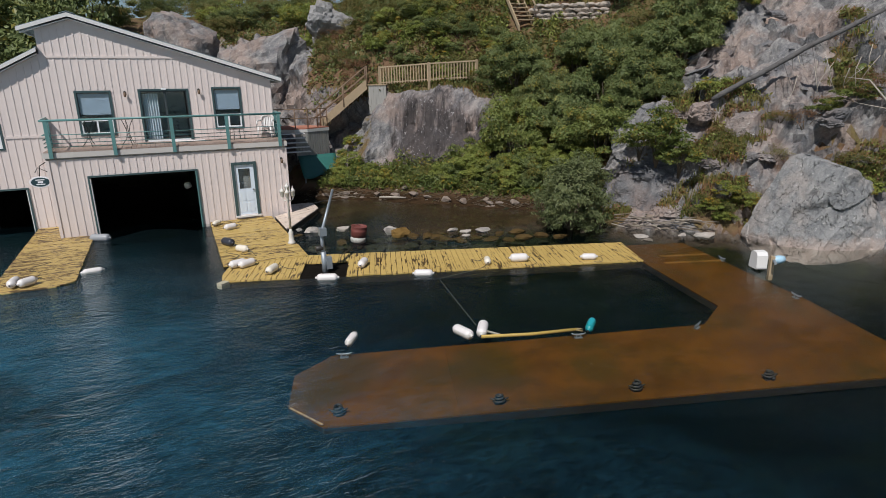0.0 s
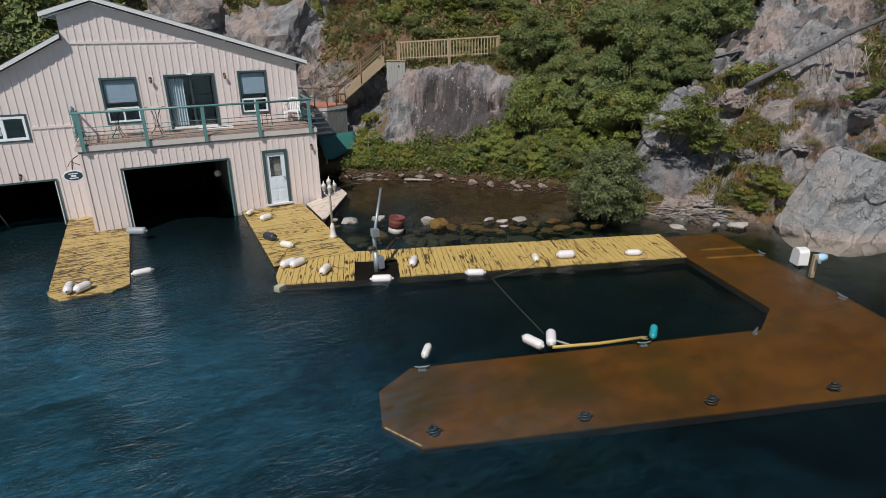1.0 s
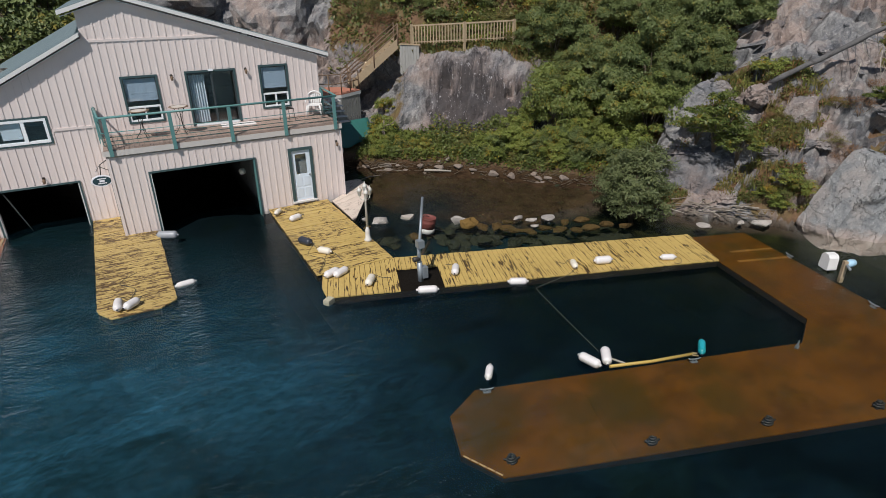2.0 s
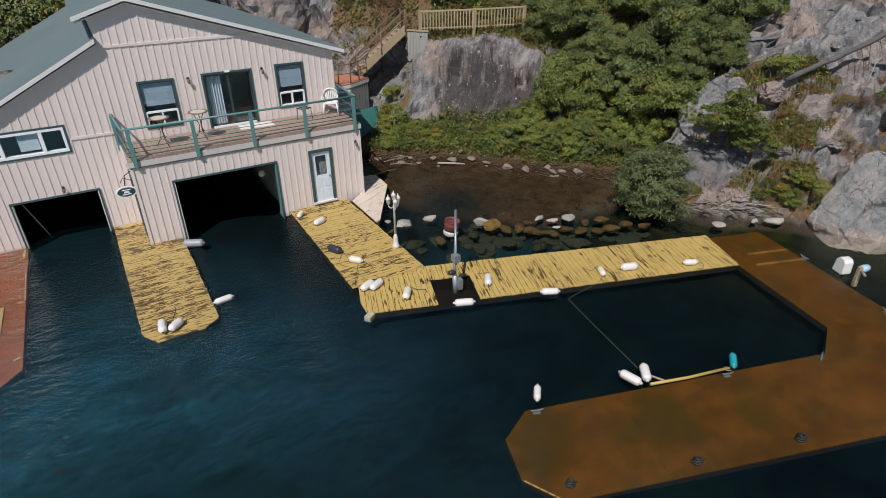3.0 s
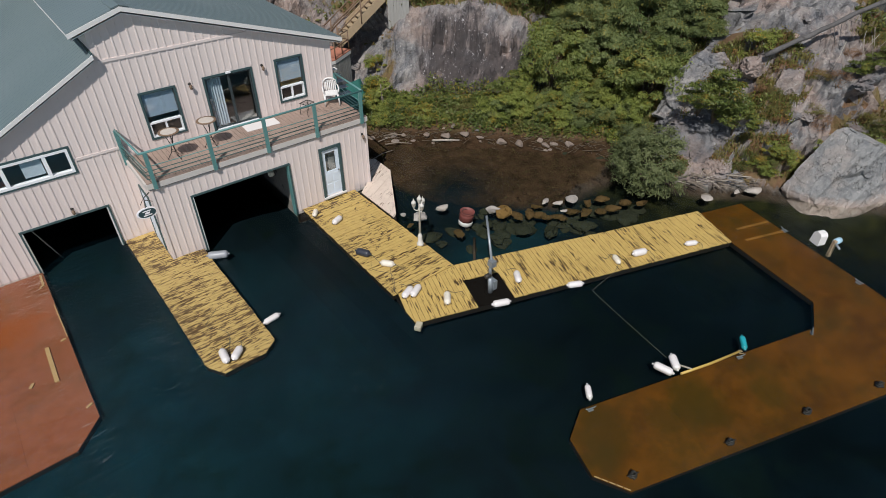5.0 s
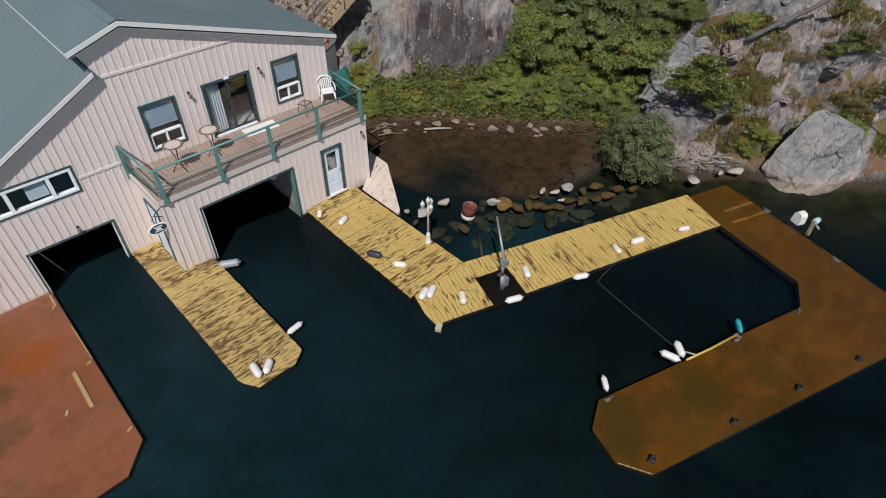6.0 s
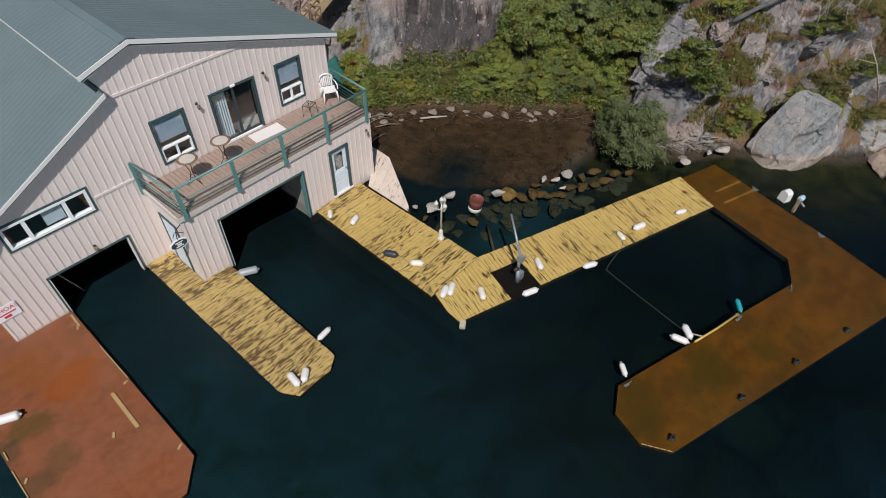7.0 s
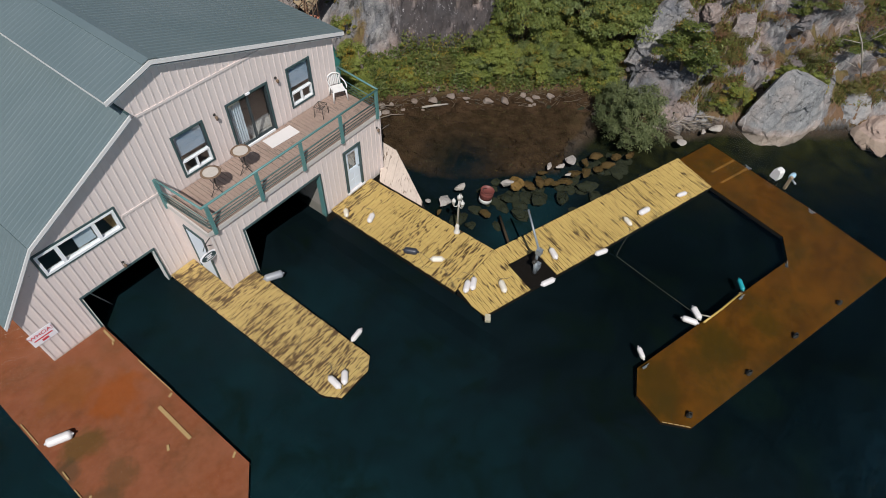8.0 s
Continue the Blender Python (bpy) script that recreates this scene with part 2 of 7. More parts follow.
def make_water():
    k = Nodes("lake_water")
    v = k.coords((1, 1, 1), world_space=True)
    v2 = k.coords((1.0, 2.1, 1), world_space=True, turn=24)
    # open lake ruffled, slip and cove calm; the painted sky sheen follows this mask
    sep = k.n.new("ShaderNodeSeparateXYZ")
    k.l.new(v, sep.inputs[0])
    out = k.math("ADD", sep.outputs[0], k.math("MULTIPLY", sep.outputs[1], 0.45))
    open_lake = k.ramp(k.math("MULTIPLY", k.math("ADD", out, 18.0), 0.03), [(0.15, 1.0), (0.43, 0.8), (0.57, 0.1), (0.9, 0.02)])
    patch = k.math("MULTIPLY", k.ramp(k.noise(v, 0.13, 3), [(0.36, 0.3), (0.66, 1.0)]), k.math("ADD", 0.25, open_lake))
    h = k.math("ADD", k.math("MULTIPLY", k.noise(v2, 1.7, 4, 0.6, 1.2), 1.0), k.math("ADD", k.math("MULTIPLY", k.noise(v2, 6.0, 3, 0.5, 0.8), 0.42), k.math("MULTIPLY", k.noise(v2, 15.0, 2, 0.5, 0.5), 0.12)))
    h = k.math("ADD", h, k.math("MULTIPLY", k.noise(v, 0.7, 2), 1.2))
    nrm = k.bump(k.math("MULTIPLY", h, patch), 0.95, 0.08)
    tr, gl, mx, fr = (k.n.new("ShaderNode" + s) for s in ("BsdfTransparent", "BsdfGlossy", "MixShader", "Fresnel"))
    tr.inputs[0].default_value = (0.84, 0.88, 0.86, 1)
    gl.inputs["Roughness"].default_value = 0.012
    gl.inputs["Color"].default_value = (0.72, 0.78, 0.8, 1)
    fr.inputs[0].default_value = 1.3
    k.l.new(nrm, gl.inputs["Normal"]), k.l.new(nrm, fr.inputs["Normal"])
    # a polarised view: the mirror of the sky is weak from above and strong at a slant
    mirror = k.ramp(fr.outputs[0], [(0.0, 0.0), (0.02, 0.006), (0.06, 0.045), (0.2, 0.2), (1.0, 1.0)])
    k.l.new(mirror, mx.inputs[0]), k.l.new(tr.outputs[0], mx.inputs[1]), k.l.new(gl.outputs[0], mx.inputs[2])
    # sky sheen put in by hand: a broad blue-tinted gloss that shows at slanting views
    wide, both, lw = (k.n.new("ShaderNode" + s) for s in ("BsdfGlossy", "MixShader", "LayerWeight"))
    wide.inputs["Roughness"].default_value, wide.inputs["Color"].default_value = 0.6, (0.19, 0.68, 0.92, 1)
    far = k.ramp(lw.outputs["Facing"], [(0.14, 0.0), (0.28, 0.04), (0.42, 0.15), (0.68, 0.17), (0.85, 0.11)])
    far = k.math("MULTIPLY", far, k.ramp(k.noise(v2, 0.34, 6, 0.68, 1.0), [(0.3, 0.15), (0.7, 1.8)]))
    far = k.math("MULTIPLY", far, k.ramp(k.noise(v2, 4.6, 5, 0.72, 0.9), [(0.36, 0.4), (0.5, 1.0), (0.66, 1.75)]))
    # sheen cut near the house, where the water mirrors the dark bays
    house_dim = k.ramp(k.math("MULTIPLY", k.math("ADD", sep.outputs[1], 10.0), 0.1), [(0.2, 1.0), (0.62, 0.35), (0.85, 0.08)])
    far = k.math("MULTIPLY", k.math("MULTIPLY", far, open_lake), house_dim)
    k.l.new(far, both.inputs[0]), k.l.new(mx.outputs[0], both.inputs[1]), k.l.new(wide.outputs[0], both.inputs[2])
    k.l.new(both.outputs[0], k.n["Material Output"].inputs[0])
    return k.mat


def rock_color(k, v):
    """Grey gneiss streaked along its tilted bedding, with pink blotches, pale lichen and dark joints."""
    big, mid, fine = k.noise(v, 0.5, 5, 0.6), k.noise(v, 2.2, 6, 0.62), k.noise(v, 14, 5, 0.65)

    def along(up, way):
        axes = ((-0.50, 0.24, 0.83), (0.74, -0.36, 0.56), (0.45, 0.90, 0.0))
        comb = k.n.new("ShaderNodeCombineXYZ")
        for i, (axis_way, size) in enumerate(zip(axes, (up, way, way))):
            dot = k.n.new("ShaderNodeVectorMath")
            dot.operation = "DOT_PRODUCT"
            k.l.new(v, dot.inputs[0])
            dot.inputs[1].default_value = axis_way
            k.l.new(k.math("MULTIPLY", dot.outputs["Value"], size), comb.inputs[i])
        return comb.outputs[0]

    streak, seam = k.noise(along(3.0, 0.8), 1.0, 7, 0.68, 0.15), k.noise(along(1.3, 0.6), 1.0, 5, 0.6, 0.2)
    c = k.mix(k.ramp(mid, [(0.32, 0.0), (0.68, 1.0)]), (0.12, 0.118, 0.125), (0.285, 0.272, 0.262))
    c = k.mix(k.ramp(streak, [(0.36, 0.75), (0.5, 0.0)]), c, (0.10, 0.104, 0.12))
    c = k.mix(k.ramp(streak, [(0.54, 0.0), (0.68, 0.8)]), c, (0.40, 0.375, 0.35))
    c = k.mix(k.ramp(big, [(0.45, 0.0), (0.6, 0.65)]), c, (0.33, 0.225, 0.175))
    c = k.mix(k.ramp(k.noise(v, 5.5, 7, 0.72), [(0.60, 0.0), (0.66, 0.65)]), c, (0.54, 0.51, 0.48))
    run = k.noise(k.coords((1.6, 1.6, 0.28), world_space=True), 1.5, 6, 0.66)
    c = k.mix(k.ramp(run, [(0.53, 0.0), (0.68, 0.75)]), c, (0.055, 0.057, 0.067))
    joint = k.math("ABSOLUTE", k.math("SUBTRACT", seam, 0.5))
    crack = k.ramp(joint, [(0.0, 1.0), (0.007, 0.0)])
    crack = k.math("MULTIPLY", crack, k.ramp(k.noise(v, 1.4, 3), [(0.52, 0.0), (0.62, 1.0)]))
    c = k.mix(k.math("MULTIPLY", crack, 0.5), c, (0.04, 0.037, 0.035))
    c = k.mix(k.math("MULTIPLY", fine, 0.35), c, k.mix(k.ramp(fine, [(0.35, 0.0), (0.65, 1.0)]), (0.06, 0.06, 0.066), (0.42, 0.41, 0.395)))
    h = k.math("ADD", k.math("ADD", k.math("MULTIPLY", mid, 0.6), k.math("MULTIPLY", streak, 0.9)), k.math("MULTIPLY", fine, 0.35))
    h = k.math("SUBTRACT", h, k.math("MULTIPLY", crack, 0.5))
    return c, h, mid, fine


def make_rock(name, base=None, amount=0.0, spec=0.25):
    k = Nodes(name)
    v = k.coords((1, 1, 1), world_space=True)
    c, h, mid, _ = rock_color(k, v)
    if base:
        c = k.mix(amount, c, k.mix(mid, tint(base, 0.7), tint(base, 1.25)))
    return k.done(c, 0.85, k.bump(h, 1.0, 0.14), 0.0, spec)


def make_boulder():
    """Pale grey rock, mottled in soft blotches, with hairline joints, lichen flecks and a rusty vein."""
    k = Nodes("pale_mottled_boulder_rock")
    v = k.coords((1, 1, 1), world_space=True)
    big, mid, fine, spot = k.noise(v, 1.1, 5, 0.6), k.noise(v, 3.6, 6, 0.66), k.noise(v, 24, 5, 0.7), k.noise(v, 7.0, 6, 0.7)
    c = k.mix(k.ramp(mid, [(0.34, 0.0), (0.66, 1.0)]), (0.175, 0.18, 0.187), (0.33, 0.325, 0.317))
    c = k.mix(k.ramp(big, [(0.48, 0.0), (0.64, 0.6)]), c, (0.43, 0.365, 0.325))
    c = k.mix(k.ramp(spot, [(0.60, 0.0), (0.66, 0.75)]), c, (0.56, 0.53, 0.50))
    c = k.mix(k.ramp(spot, [(0.33, 0.8), (0.40, 0.0)]), c, (0.085, 0.088, 0.095))
    line = k.math("ABSOLUTE", k.math("SUBTRACT", k.noise(v, 1.7, 5, 0.6, 0.3), 0.5))
    crack = k.math("MULTIPLY", k.ramp(line, [(0.0, 1.0), (0.009, 0.0)]), k.ramp(k.noise(v, 0.9, 3), [(0.42, 0.0), (0.54, 1.0)]))
    c = k.mix(k.math("MULTIPLY", crack, 0.8), c, (0.045, 0.043, 0.042))
    run = k.noise(k.coords((1.6, 1.6, 0.3), world_space=True), 1.7, 6, 0.66)
    c = k.mix(k.ramp(run, [(0.56, 0.0), (0.68, 0.5)]), c, (0.09, 0.093, 0.1))
    c = k.mix(k.math("MULTIPLY", fine, 0.3), c, k.mix(k.ramp(fine, [(0.35, 0.0), (0.65, 1.0)]), (0.08, 0.08, 0.085), (0.5, 0.49, 0.47)))
    # the band that the lake washes at high water
    sep = k.n.new("ShaderNodeSeparateXYZ")
    k.l.new(v, sep.inputs[0])
    foot = k.math("ADD", sep.outputs[2], k.math("MULTIPLY", k.math("SUBTRACT", mid, 0.5), 0.5))
    c = k.mix(k.ramp(foot, [(-0.0, 0.7), (0.2, 0.45), (0.36, 0.0)]), c, k.mix(mid, (0.40, 0.27, 0.21), (0.60, 0.50, 0.44)))
    h = k.math("ADD", k.math("MULTIPLY", mid, 0.8), k.math("MULTIPLY", fine, 0.4))
    h = k.math("SUBTRACT", h, k.math("MULTIPLY", crack, 0.6))
    return k.done(c, 0.85, k.bump(h, 1.0, 0.1), 0.0, 0.25)


def make_ground():
    """Rock where the slope is bare, soil and dry grass where it is grown over, mud under the shallows, painted lake
    colour on the deeper bed.
    """
    k = Nodes("rocky_bank_ground")
    v = k.coords((1, 1, 1), world_space=True)
    c, h, mid, fine = rock_color(k, v)
    soil = k.mix(k.noise(v, 6, 5), (0.095, 0.056, 0.032), (0.21, 0.125, 0.074))
    soil = k.mix(k.ramp(k.noise(v, 1.1, 5), [(0.42, 0.0), (0.62, 1.0)]), soil, k.mix(fine, (0.07, 0.062, 0.025), (0.19, 0.14, 0.06)))
    stain = k.math("ADD", k.math("MULTIPLY", k.attr("seep"), 0.72), k.math("MULTIPLY", k.math("SUBTRACT", k.noise(k.coords((1.5, 1.5, 0.3), world_space=True), 1.1, 7, 0.7), 0.5), 3.0))
    c = k.mix(k.math("MULTIPLY", k.ramp(k.attr("seep"), [(0.05, 0.0), (0.4, 0.55)]), mid), c, (0.21, 0.155, 0.145))
    c = k.mix(k.ramp(stain, [(0.2, 0.0), (0.6, 0.9)]), c, k.mix(mid, (0.022, 0.022, 0.026), (0.09, 0.076, 0.073)))
    fleck = k.noise(k.coords((2.6, 2.6, 1.5), world_space=True), 2.4, 8, 0.78)
    c = k.mix(k.math("MULTIPLY", k.ramp(fleck, [(0.595, 0.0), (0.63, 0.9)]), k.ramp(k.attr("seep"), [(0.1, 0.0), (0.5, 0.9)])), c, (0.50, 0.47, 0.47))
    edge = k.math("ADD", k.attr("grown"), k.math("MULTIPLY", k.math("SUBTRACT", mid, 0.5), 0.9))
    up = k.n.new("ShaderNodeSeparateXYZ")
    k.l.new(k.n.new("ShaderNodeNewGeometry").outputs["True Normal"], up.inputs[0])
    c = k.mix(k.math("MULTIPLY", k.ramp(edge, [(0.42, 0.0), (0.58, 1.0)]), k.ramp(up.outputs[2], [(0.22, 0.0), (0.42, 1.0)])), c, soil)
    mud = k.mix(k.ramp(k.noise(v, 1.9, 8, 0.74, 0.4), [(0.34, 0.0), (0.68, 1.0)]), (0.020, 0.013, 0.008), (0.075, 0.045, 0.025))
    mud = k.mix(k.ramp(k.noise(v, 8.0, 5, 0.7), [(0.56, 0.0), (0.68, 0.6)]), mud, (0.10, 0.068, 0.036))
    c = k.mix(k.attr("mud"), c, mud)
    # lake colour painted on the bed, its tone mimicking sky sheen and house shade
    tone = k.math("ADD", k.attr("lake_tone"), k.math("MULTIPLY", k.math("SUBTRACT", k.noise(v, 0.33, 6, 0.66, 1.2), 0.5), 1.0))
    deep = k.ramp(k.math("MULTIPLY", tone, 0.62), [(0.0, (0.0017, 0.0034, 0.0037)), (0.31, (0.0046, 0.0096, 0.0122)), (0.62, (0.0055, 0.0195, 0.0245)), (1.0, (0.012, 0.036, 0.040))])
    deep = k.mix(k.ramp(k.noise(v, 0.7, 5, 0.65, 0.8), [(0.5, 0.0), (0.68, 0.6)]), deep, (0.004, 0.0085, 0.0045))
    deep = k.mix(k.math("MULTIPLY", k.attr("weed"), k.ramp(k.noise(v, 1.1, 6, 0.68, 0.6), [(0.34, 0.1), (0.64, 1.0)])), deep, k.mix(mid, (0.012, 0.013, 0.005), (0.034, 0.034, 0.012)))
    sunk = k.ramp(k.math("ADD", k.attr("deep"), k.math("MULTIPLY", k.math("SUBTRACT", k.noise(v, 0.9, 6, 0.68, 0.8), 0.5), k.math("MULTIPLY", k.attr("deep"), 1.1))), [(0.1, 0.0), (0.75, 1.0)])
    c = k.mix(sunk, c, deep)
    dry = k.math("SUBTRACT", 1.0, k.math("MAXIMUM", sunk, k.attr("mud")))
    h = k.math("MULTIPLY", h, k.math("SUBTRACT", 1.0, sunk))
    k.done(c, 0.9, k.bump(h, 1.0, 0.13), 0.0, 0.2)
    k.put(k.b.inputs["Specular IOR Level"], k.math("MULTIPLY", dry, 0.2))
    return k.mat


def make_leaf(name, colors, dry=None):
    k = Nodes(name)
    r, o = k.rand_island(), k.rand_object()
    v = k.coords((1, 1, 1), world_space=True)
    c = k.ramp(r, [(i / max(1, len(colors) - 1), x) for i, x in enumerate(colors)])
    c = k.mix(k.math("MULTIPLY", o, 0.45), c, tint(colors[0], 1.15))
    c = k.mix(k.ramp(k.noise(v, 0.8, 3), [(0.4, 0.0), (0.7, 0.5)]), c, tint(colors[-1], 1.2))
    if dry:
        c = k.mix(k.ramp(k.math("ADD", k.noise(v, 1.3, 3), k.math("MULTIPLY", r, 0.3)), [(0.77, 0.0), (0.85, 1.0)]), c, dry)
    m = k.done(c, 0.5, None, 0.0, 0.35)
    tl, ad = k.n.new("ShaderNodeBsdfTranslucent"), k.n.new("ShaderNodeMixShader")
    k.l.new(c, tl.inputs[0])
    ad.inputs[0].default_value = 0.28
    k.l.new(k.b.outputs[0], ad.inputs[1]), k.l.new(tl.outputs[0], ad.inputs[2])
    k.l.new(ad.outputs[0], k.n["Material Output"].inputs[0])
    return m


def make_sunk(name, c1, c2, c3, moss, beds=()):
    """Sheet decking lying under a film of water: brown silt in drifts, mossy patches and beds of algae or rust (x, y, reach, colour, amount)."""
    k = Nodes(name)
    v = k.coords((1, 1, 1), world_space=True)
    drift = k.noise(k.coords((0.6, 1.3, 1), world_space=True, turn=-20), 0.75, 5, 0.6, 0.7)
    fine, big = k.noise(v, 9, 5, 0.65), k.noise(v, 0.42, 4, 0.55)
    c = k.mix(k.ramp(drift, [(0.38, 0.0), (0.62, 1.0)]), c1, c2)
    c = k.mix(k.ramp(big, [(0.42, 0.0), (0.66, 0.8)]), c, c3)
    c = k.mix(k.ramp(k.noise(v, 0.75, 6, 0.68), [(0.45, 0.0), (0.68, 0.8)]), c, moss)
    c = k.mix(k.ramp(k.noise(v, 2.4, 7, 0.72), [(0.42, 0.0), (0.66, 0.6)]), c, tint(c2, 1.25))
    for x, y, reach, color, amount in beds:
        off = k.n.new("ShaderNodeVectorMath")
        off.operation = "DISTANCE"
        k.l.new(v, off.inputs[0])
        off.inputs[1].default_value = (x, y, -0.05)
        near = k.math("ADD", k.math("MULTIPLY", off.outputs["Value"], 1.0 / reach), k.math("MULTIPLY", k.math("SUBTRACT", k.noise(v, 1.6, 6, 0.68, 0.6), 0.5), 1.9))
        c = k.mix(k.ramp(near, [(0.55, amount), (1.15, 0.0)]), c, color)
    c = k.mix(k.math("MULTIPLY", fine, 0.35), c, tint(c1, 0.45))
    c = k.mix(k.math("MULTIPLY", k.rand_object(), 0.16), c, tint(c2, 1.25))
    return k.done(c, 0.8, k.bump(fine, 0.2, 0.01), 0.0, 0.04)


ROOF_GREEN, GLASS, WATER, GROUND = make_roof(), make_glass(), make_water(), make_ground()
ROCK = make_rock("grey_pink_gneiss")
ROCK_PALE = make_rock("pale_grey_boulder_rock", (0.345, 0.34, 0.33), 0.45)
BOULDER = make_boulder()
ROCK_PINK = make_rock("pink_stained_rock", (0.46, 0.33, 0.26), 0.7)
ROCK_WHITE = make_rock("whitish_shore_stone", (0.46, 0.41, 0.36), 0.7)
ROCK_OCHRE = make_rock("ochre_stained_stone", (0.19, 0.105, 0.018), 0.88, 0.06)
ROCK_ALGAE = make_rock("olive_brown_algae_stone", (0.082, 0.05, 0.015), 0.96, 0.05)
ROCK_WET = make_rock("brown_wet_stone", (0.030, 0.033, 0.019), 0.98, 0.02)
ROCK_WALL = make_rock("pale_tan_wall_stone", (0.44, 0.37, 0.31), 0.8)
ROCK_TAN = make_rock("tan_broken_stone", (0.25, 0.19, 0.145), 0.7)
ROCK_DARK = make_rock("dark_slanting_gneiss", (0.085, 0.088, 0.10), 0.45)
SUNK_BROWN = make_sunk("silted_brown_sunken_decking", (0.070, 0.027, 0.0034), (0.132, 0.050, 0.005), (0.056, 0.025, 0.0042), (0.040, 0.031, 0.006),
                       [(4.8, -12.6, 0.9, (0.040, 0.028, 0.0035), 0.7), (4.2, -13.1, 0.6, (0.034, 0.028, 0.005), 0.7), (7.2, -13.5, 1.0, (0.042, 0.031, 0.0035), 0.7), (8.9, -14.5, 0.7, (0.045, 0.033, 0.004), 0.6), (6.2, -13.2, 0.6, (0.04, 0.03, 0.004), 0.6)])
SUNK_RED = make_sunk("red_brown_sunken_decking", (0.235, 0.073, 0.034), (0.265, 0.098, 0.054), (0.25, 0.08, 0.03), (0.15, 0.07, 0.032),
                     [(-6.85, -1.0, 0.6, (0.105, 0.07, 0.02), 0.75), (-6.7, -2.5, 0.55, (0.10, 0.066, 0.026), 0.6), (-7.5, -1.4, 0.42, (0.07, 0.056, 0.03), 0.7), (-7.4, -2.7, 0.5, (0.08, 0.058, 0.03), 0.7), (-5.5, -0.4, 0.9, (0.30, 0.076, 0.012), 0.75), (-6.2, 0.9, 0.9, (0.26, 0.085, 0.02), 0.6)])
SUNK_TAN = make_sunk("silted_tan_board", (0.22, 0.10, 0.02), (0.27, 0.13, 0.03), (0.18, 0.08, 0.015), (0.08, 0.05, 0.012))
SUNK_DARK = make_sunk("dark_sunken_grating", (0.045, 0.03, 0.02), (0.07, 0.05, 0.035), (0.04, 0.028, 0.02), (0.035, 0.03, 0.02))
LEAF_DEEP = make_leaf("deep_green_leaves", [(0.068, 0.096, 0.032), (0.128, 0.162, 0.054), (0.215, 0.245, 0.09)], (0.26, 0.22, 0.05))
LEAF_BRIGHT = make_leaf("bright_green_leaves", [(0.112, 0.146, 0.031), (0.197, 0.232, 0.051), (0.30, 0.322, 0.079)], (0.34, 0.22, 0.03))
LEAF_MID = make_leaf("mid_green_leaves", [(0.085, 0.118, 0.03), (0.155, 0.192, 0.05), (0.25, 0.275, 0.08)], (0.28, 0.22, 0.04))
LEAF_GREY = make_leaf("grey_green_willow_leaves", [(0.06, 0.08, 0.03), (0.115, 0.14, 0.055), (0.195, 0.215, 0.095)])
LEAF_OLIVE = make_leaf("olive_bush_leaves", [(0.055, 0.085, 0.018), (0.11, 0.14, 0.032), (0.19, 0.205, 0.05)], (0.24, 0.18, 0.03))
LEAF_RUST = make_leaf("rusty_brown_dead_leaves", [(0.12, 0.06, 0.03), (0.2, 0.10, 0.045), (0.26, 0.15, 0.08)])
LEAF_DRY = make_leaf("dry_grass_and_herbs", [(0.06, 0.085, 0.02), (0.12, 0.13, 0.035), (0.22, 0.17, 0.06)], (0.27, 0.15, 0.06))


# ---- mesh helpers ----
def box(bm, x0, x1, y0, y1, z0, z1, m=None):
    vs = [Vector((x, y, z)) for z in (z0, z1) for y in (y0, y1) for x in (x0, x1)]
    vs = [bm.verts.new(m @ v if m else v) for v in vs]
    for f in ((0, 2, 3, 1), (4, 5, 7, 6), (0, 1, 5, 4), (2, 6, 7, 3), (0, 4, 6, 2), (1, 3, 7, 5)):
        bm.faces.new([vs[i] for i in f])


def prism(bm, outline, z0, z1, m=None):
    """A flat outline (x, y), counter-clockwise, raised from z0 to z1."""
    lo = [bm.verts.new(m @ Vector((x, y, z0)) if m else (x, y, z0)) for x, y in outline]
    hi = [bm.verts.new(m @ Vector((x, y, z1)) if m else (x, y, z1)) for x, y in outline]
    bm.faces.new(lo[::-1]), bm.faces.new(hi)
    for i in range(len(lo)):
        j = (i + 1) % len(lo)
        bm.faces.new((lo[i], lo[j], hi[j], hi[i]))


def tube(bm, points, radii, seg=8, caps=True):
    """A round tube through points; radii: one number, or one for each point."""
    pts = [Vector(p) for p in points]
    rs = radii if isinstance(radii, (list, tuple)) else [radii] * len(pts)
    rings = []
    ref = None
    for i, p in enumerate(pts):
        way = (pts[min(i + 1, len(pts) - 1)] - pts[max(i - 1, 0)]).normalized()
        if ref is None:
            ref = way.orthogonal().normalized()
        ref = (ref - way * ref.dot(way)).normalized()
        side = way.cross(ref)
        rings.append([bm.verts.new(p + rs[i] * (math.cos(a) * ref + math.sin(a) * side)) for a in (2 * math.pi * j / seg for j in range(seg))])
    for a, b in zip(rings, rings[1:]):
        for j in range(seg):
            f = bm.faces.new((a[j], a[(j + 1) % seg], b[(j + 1) % seg], b[j]))
            f.smooth = True
    if caps:
        bm.faces.new(rings[0][::-1]), bm.faces.new(rings[-1])


def lathe(bm, profile, seg=16, at=(0, 0, 0), m=None):
    """A profile of (radius, height) turned round z."""
    rings = []
    for r, z in profile:
        ring = [Vector(at) + Vector((r * math.cos(a), r * math.sin(a), z)) for a in (2 * math.pi * j / seg for j in range(seg))]
        rings.append([bm.verts.new(m @ v if m else v) for v in ring])
    for a, b in zip(rings, rings[1:]):
        for j in range(seg):
            f = bm.faces.new((a[j], a[(j + 1) % seg], b[(j + 1) % seg], b[j]))
            f.smooth = True
    bm.faces.new(rings[0][::-1]), bm.faces.new(rings[-1])


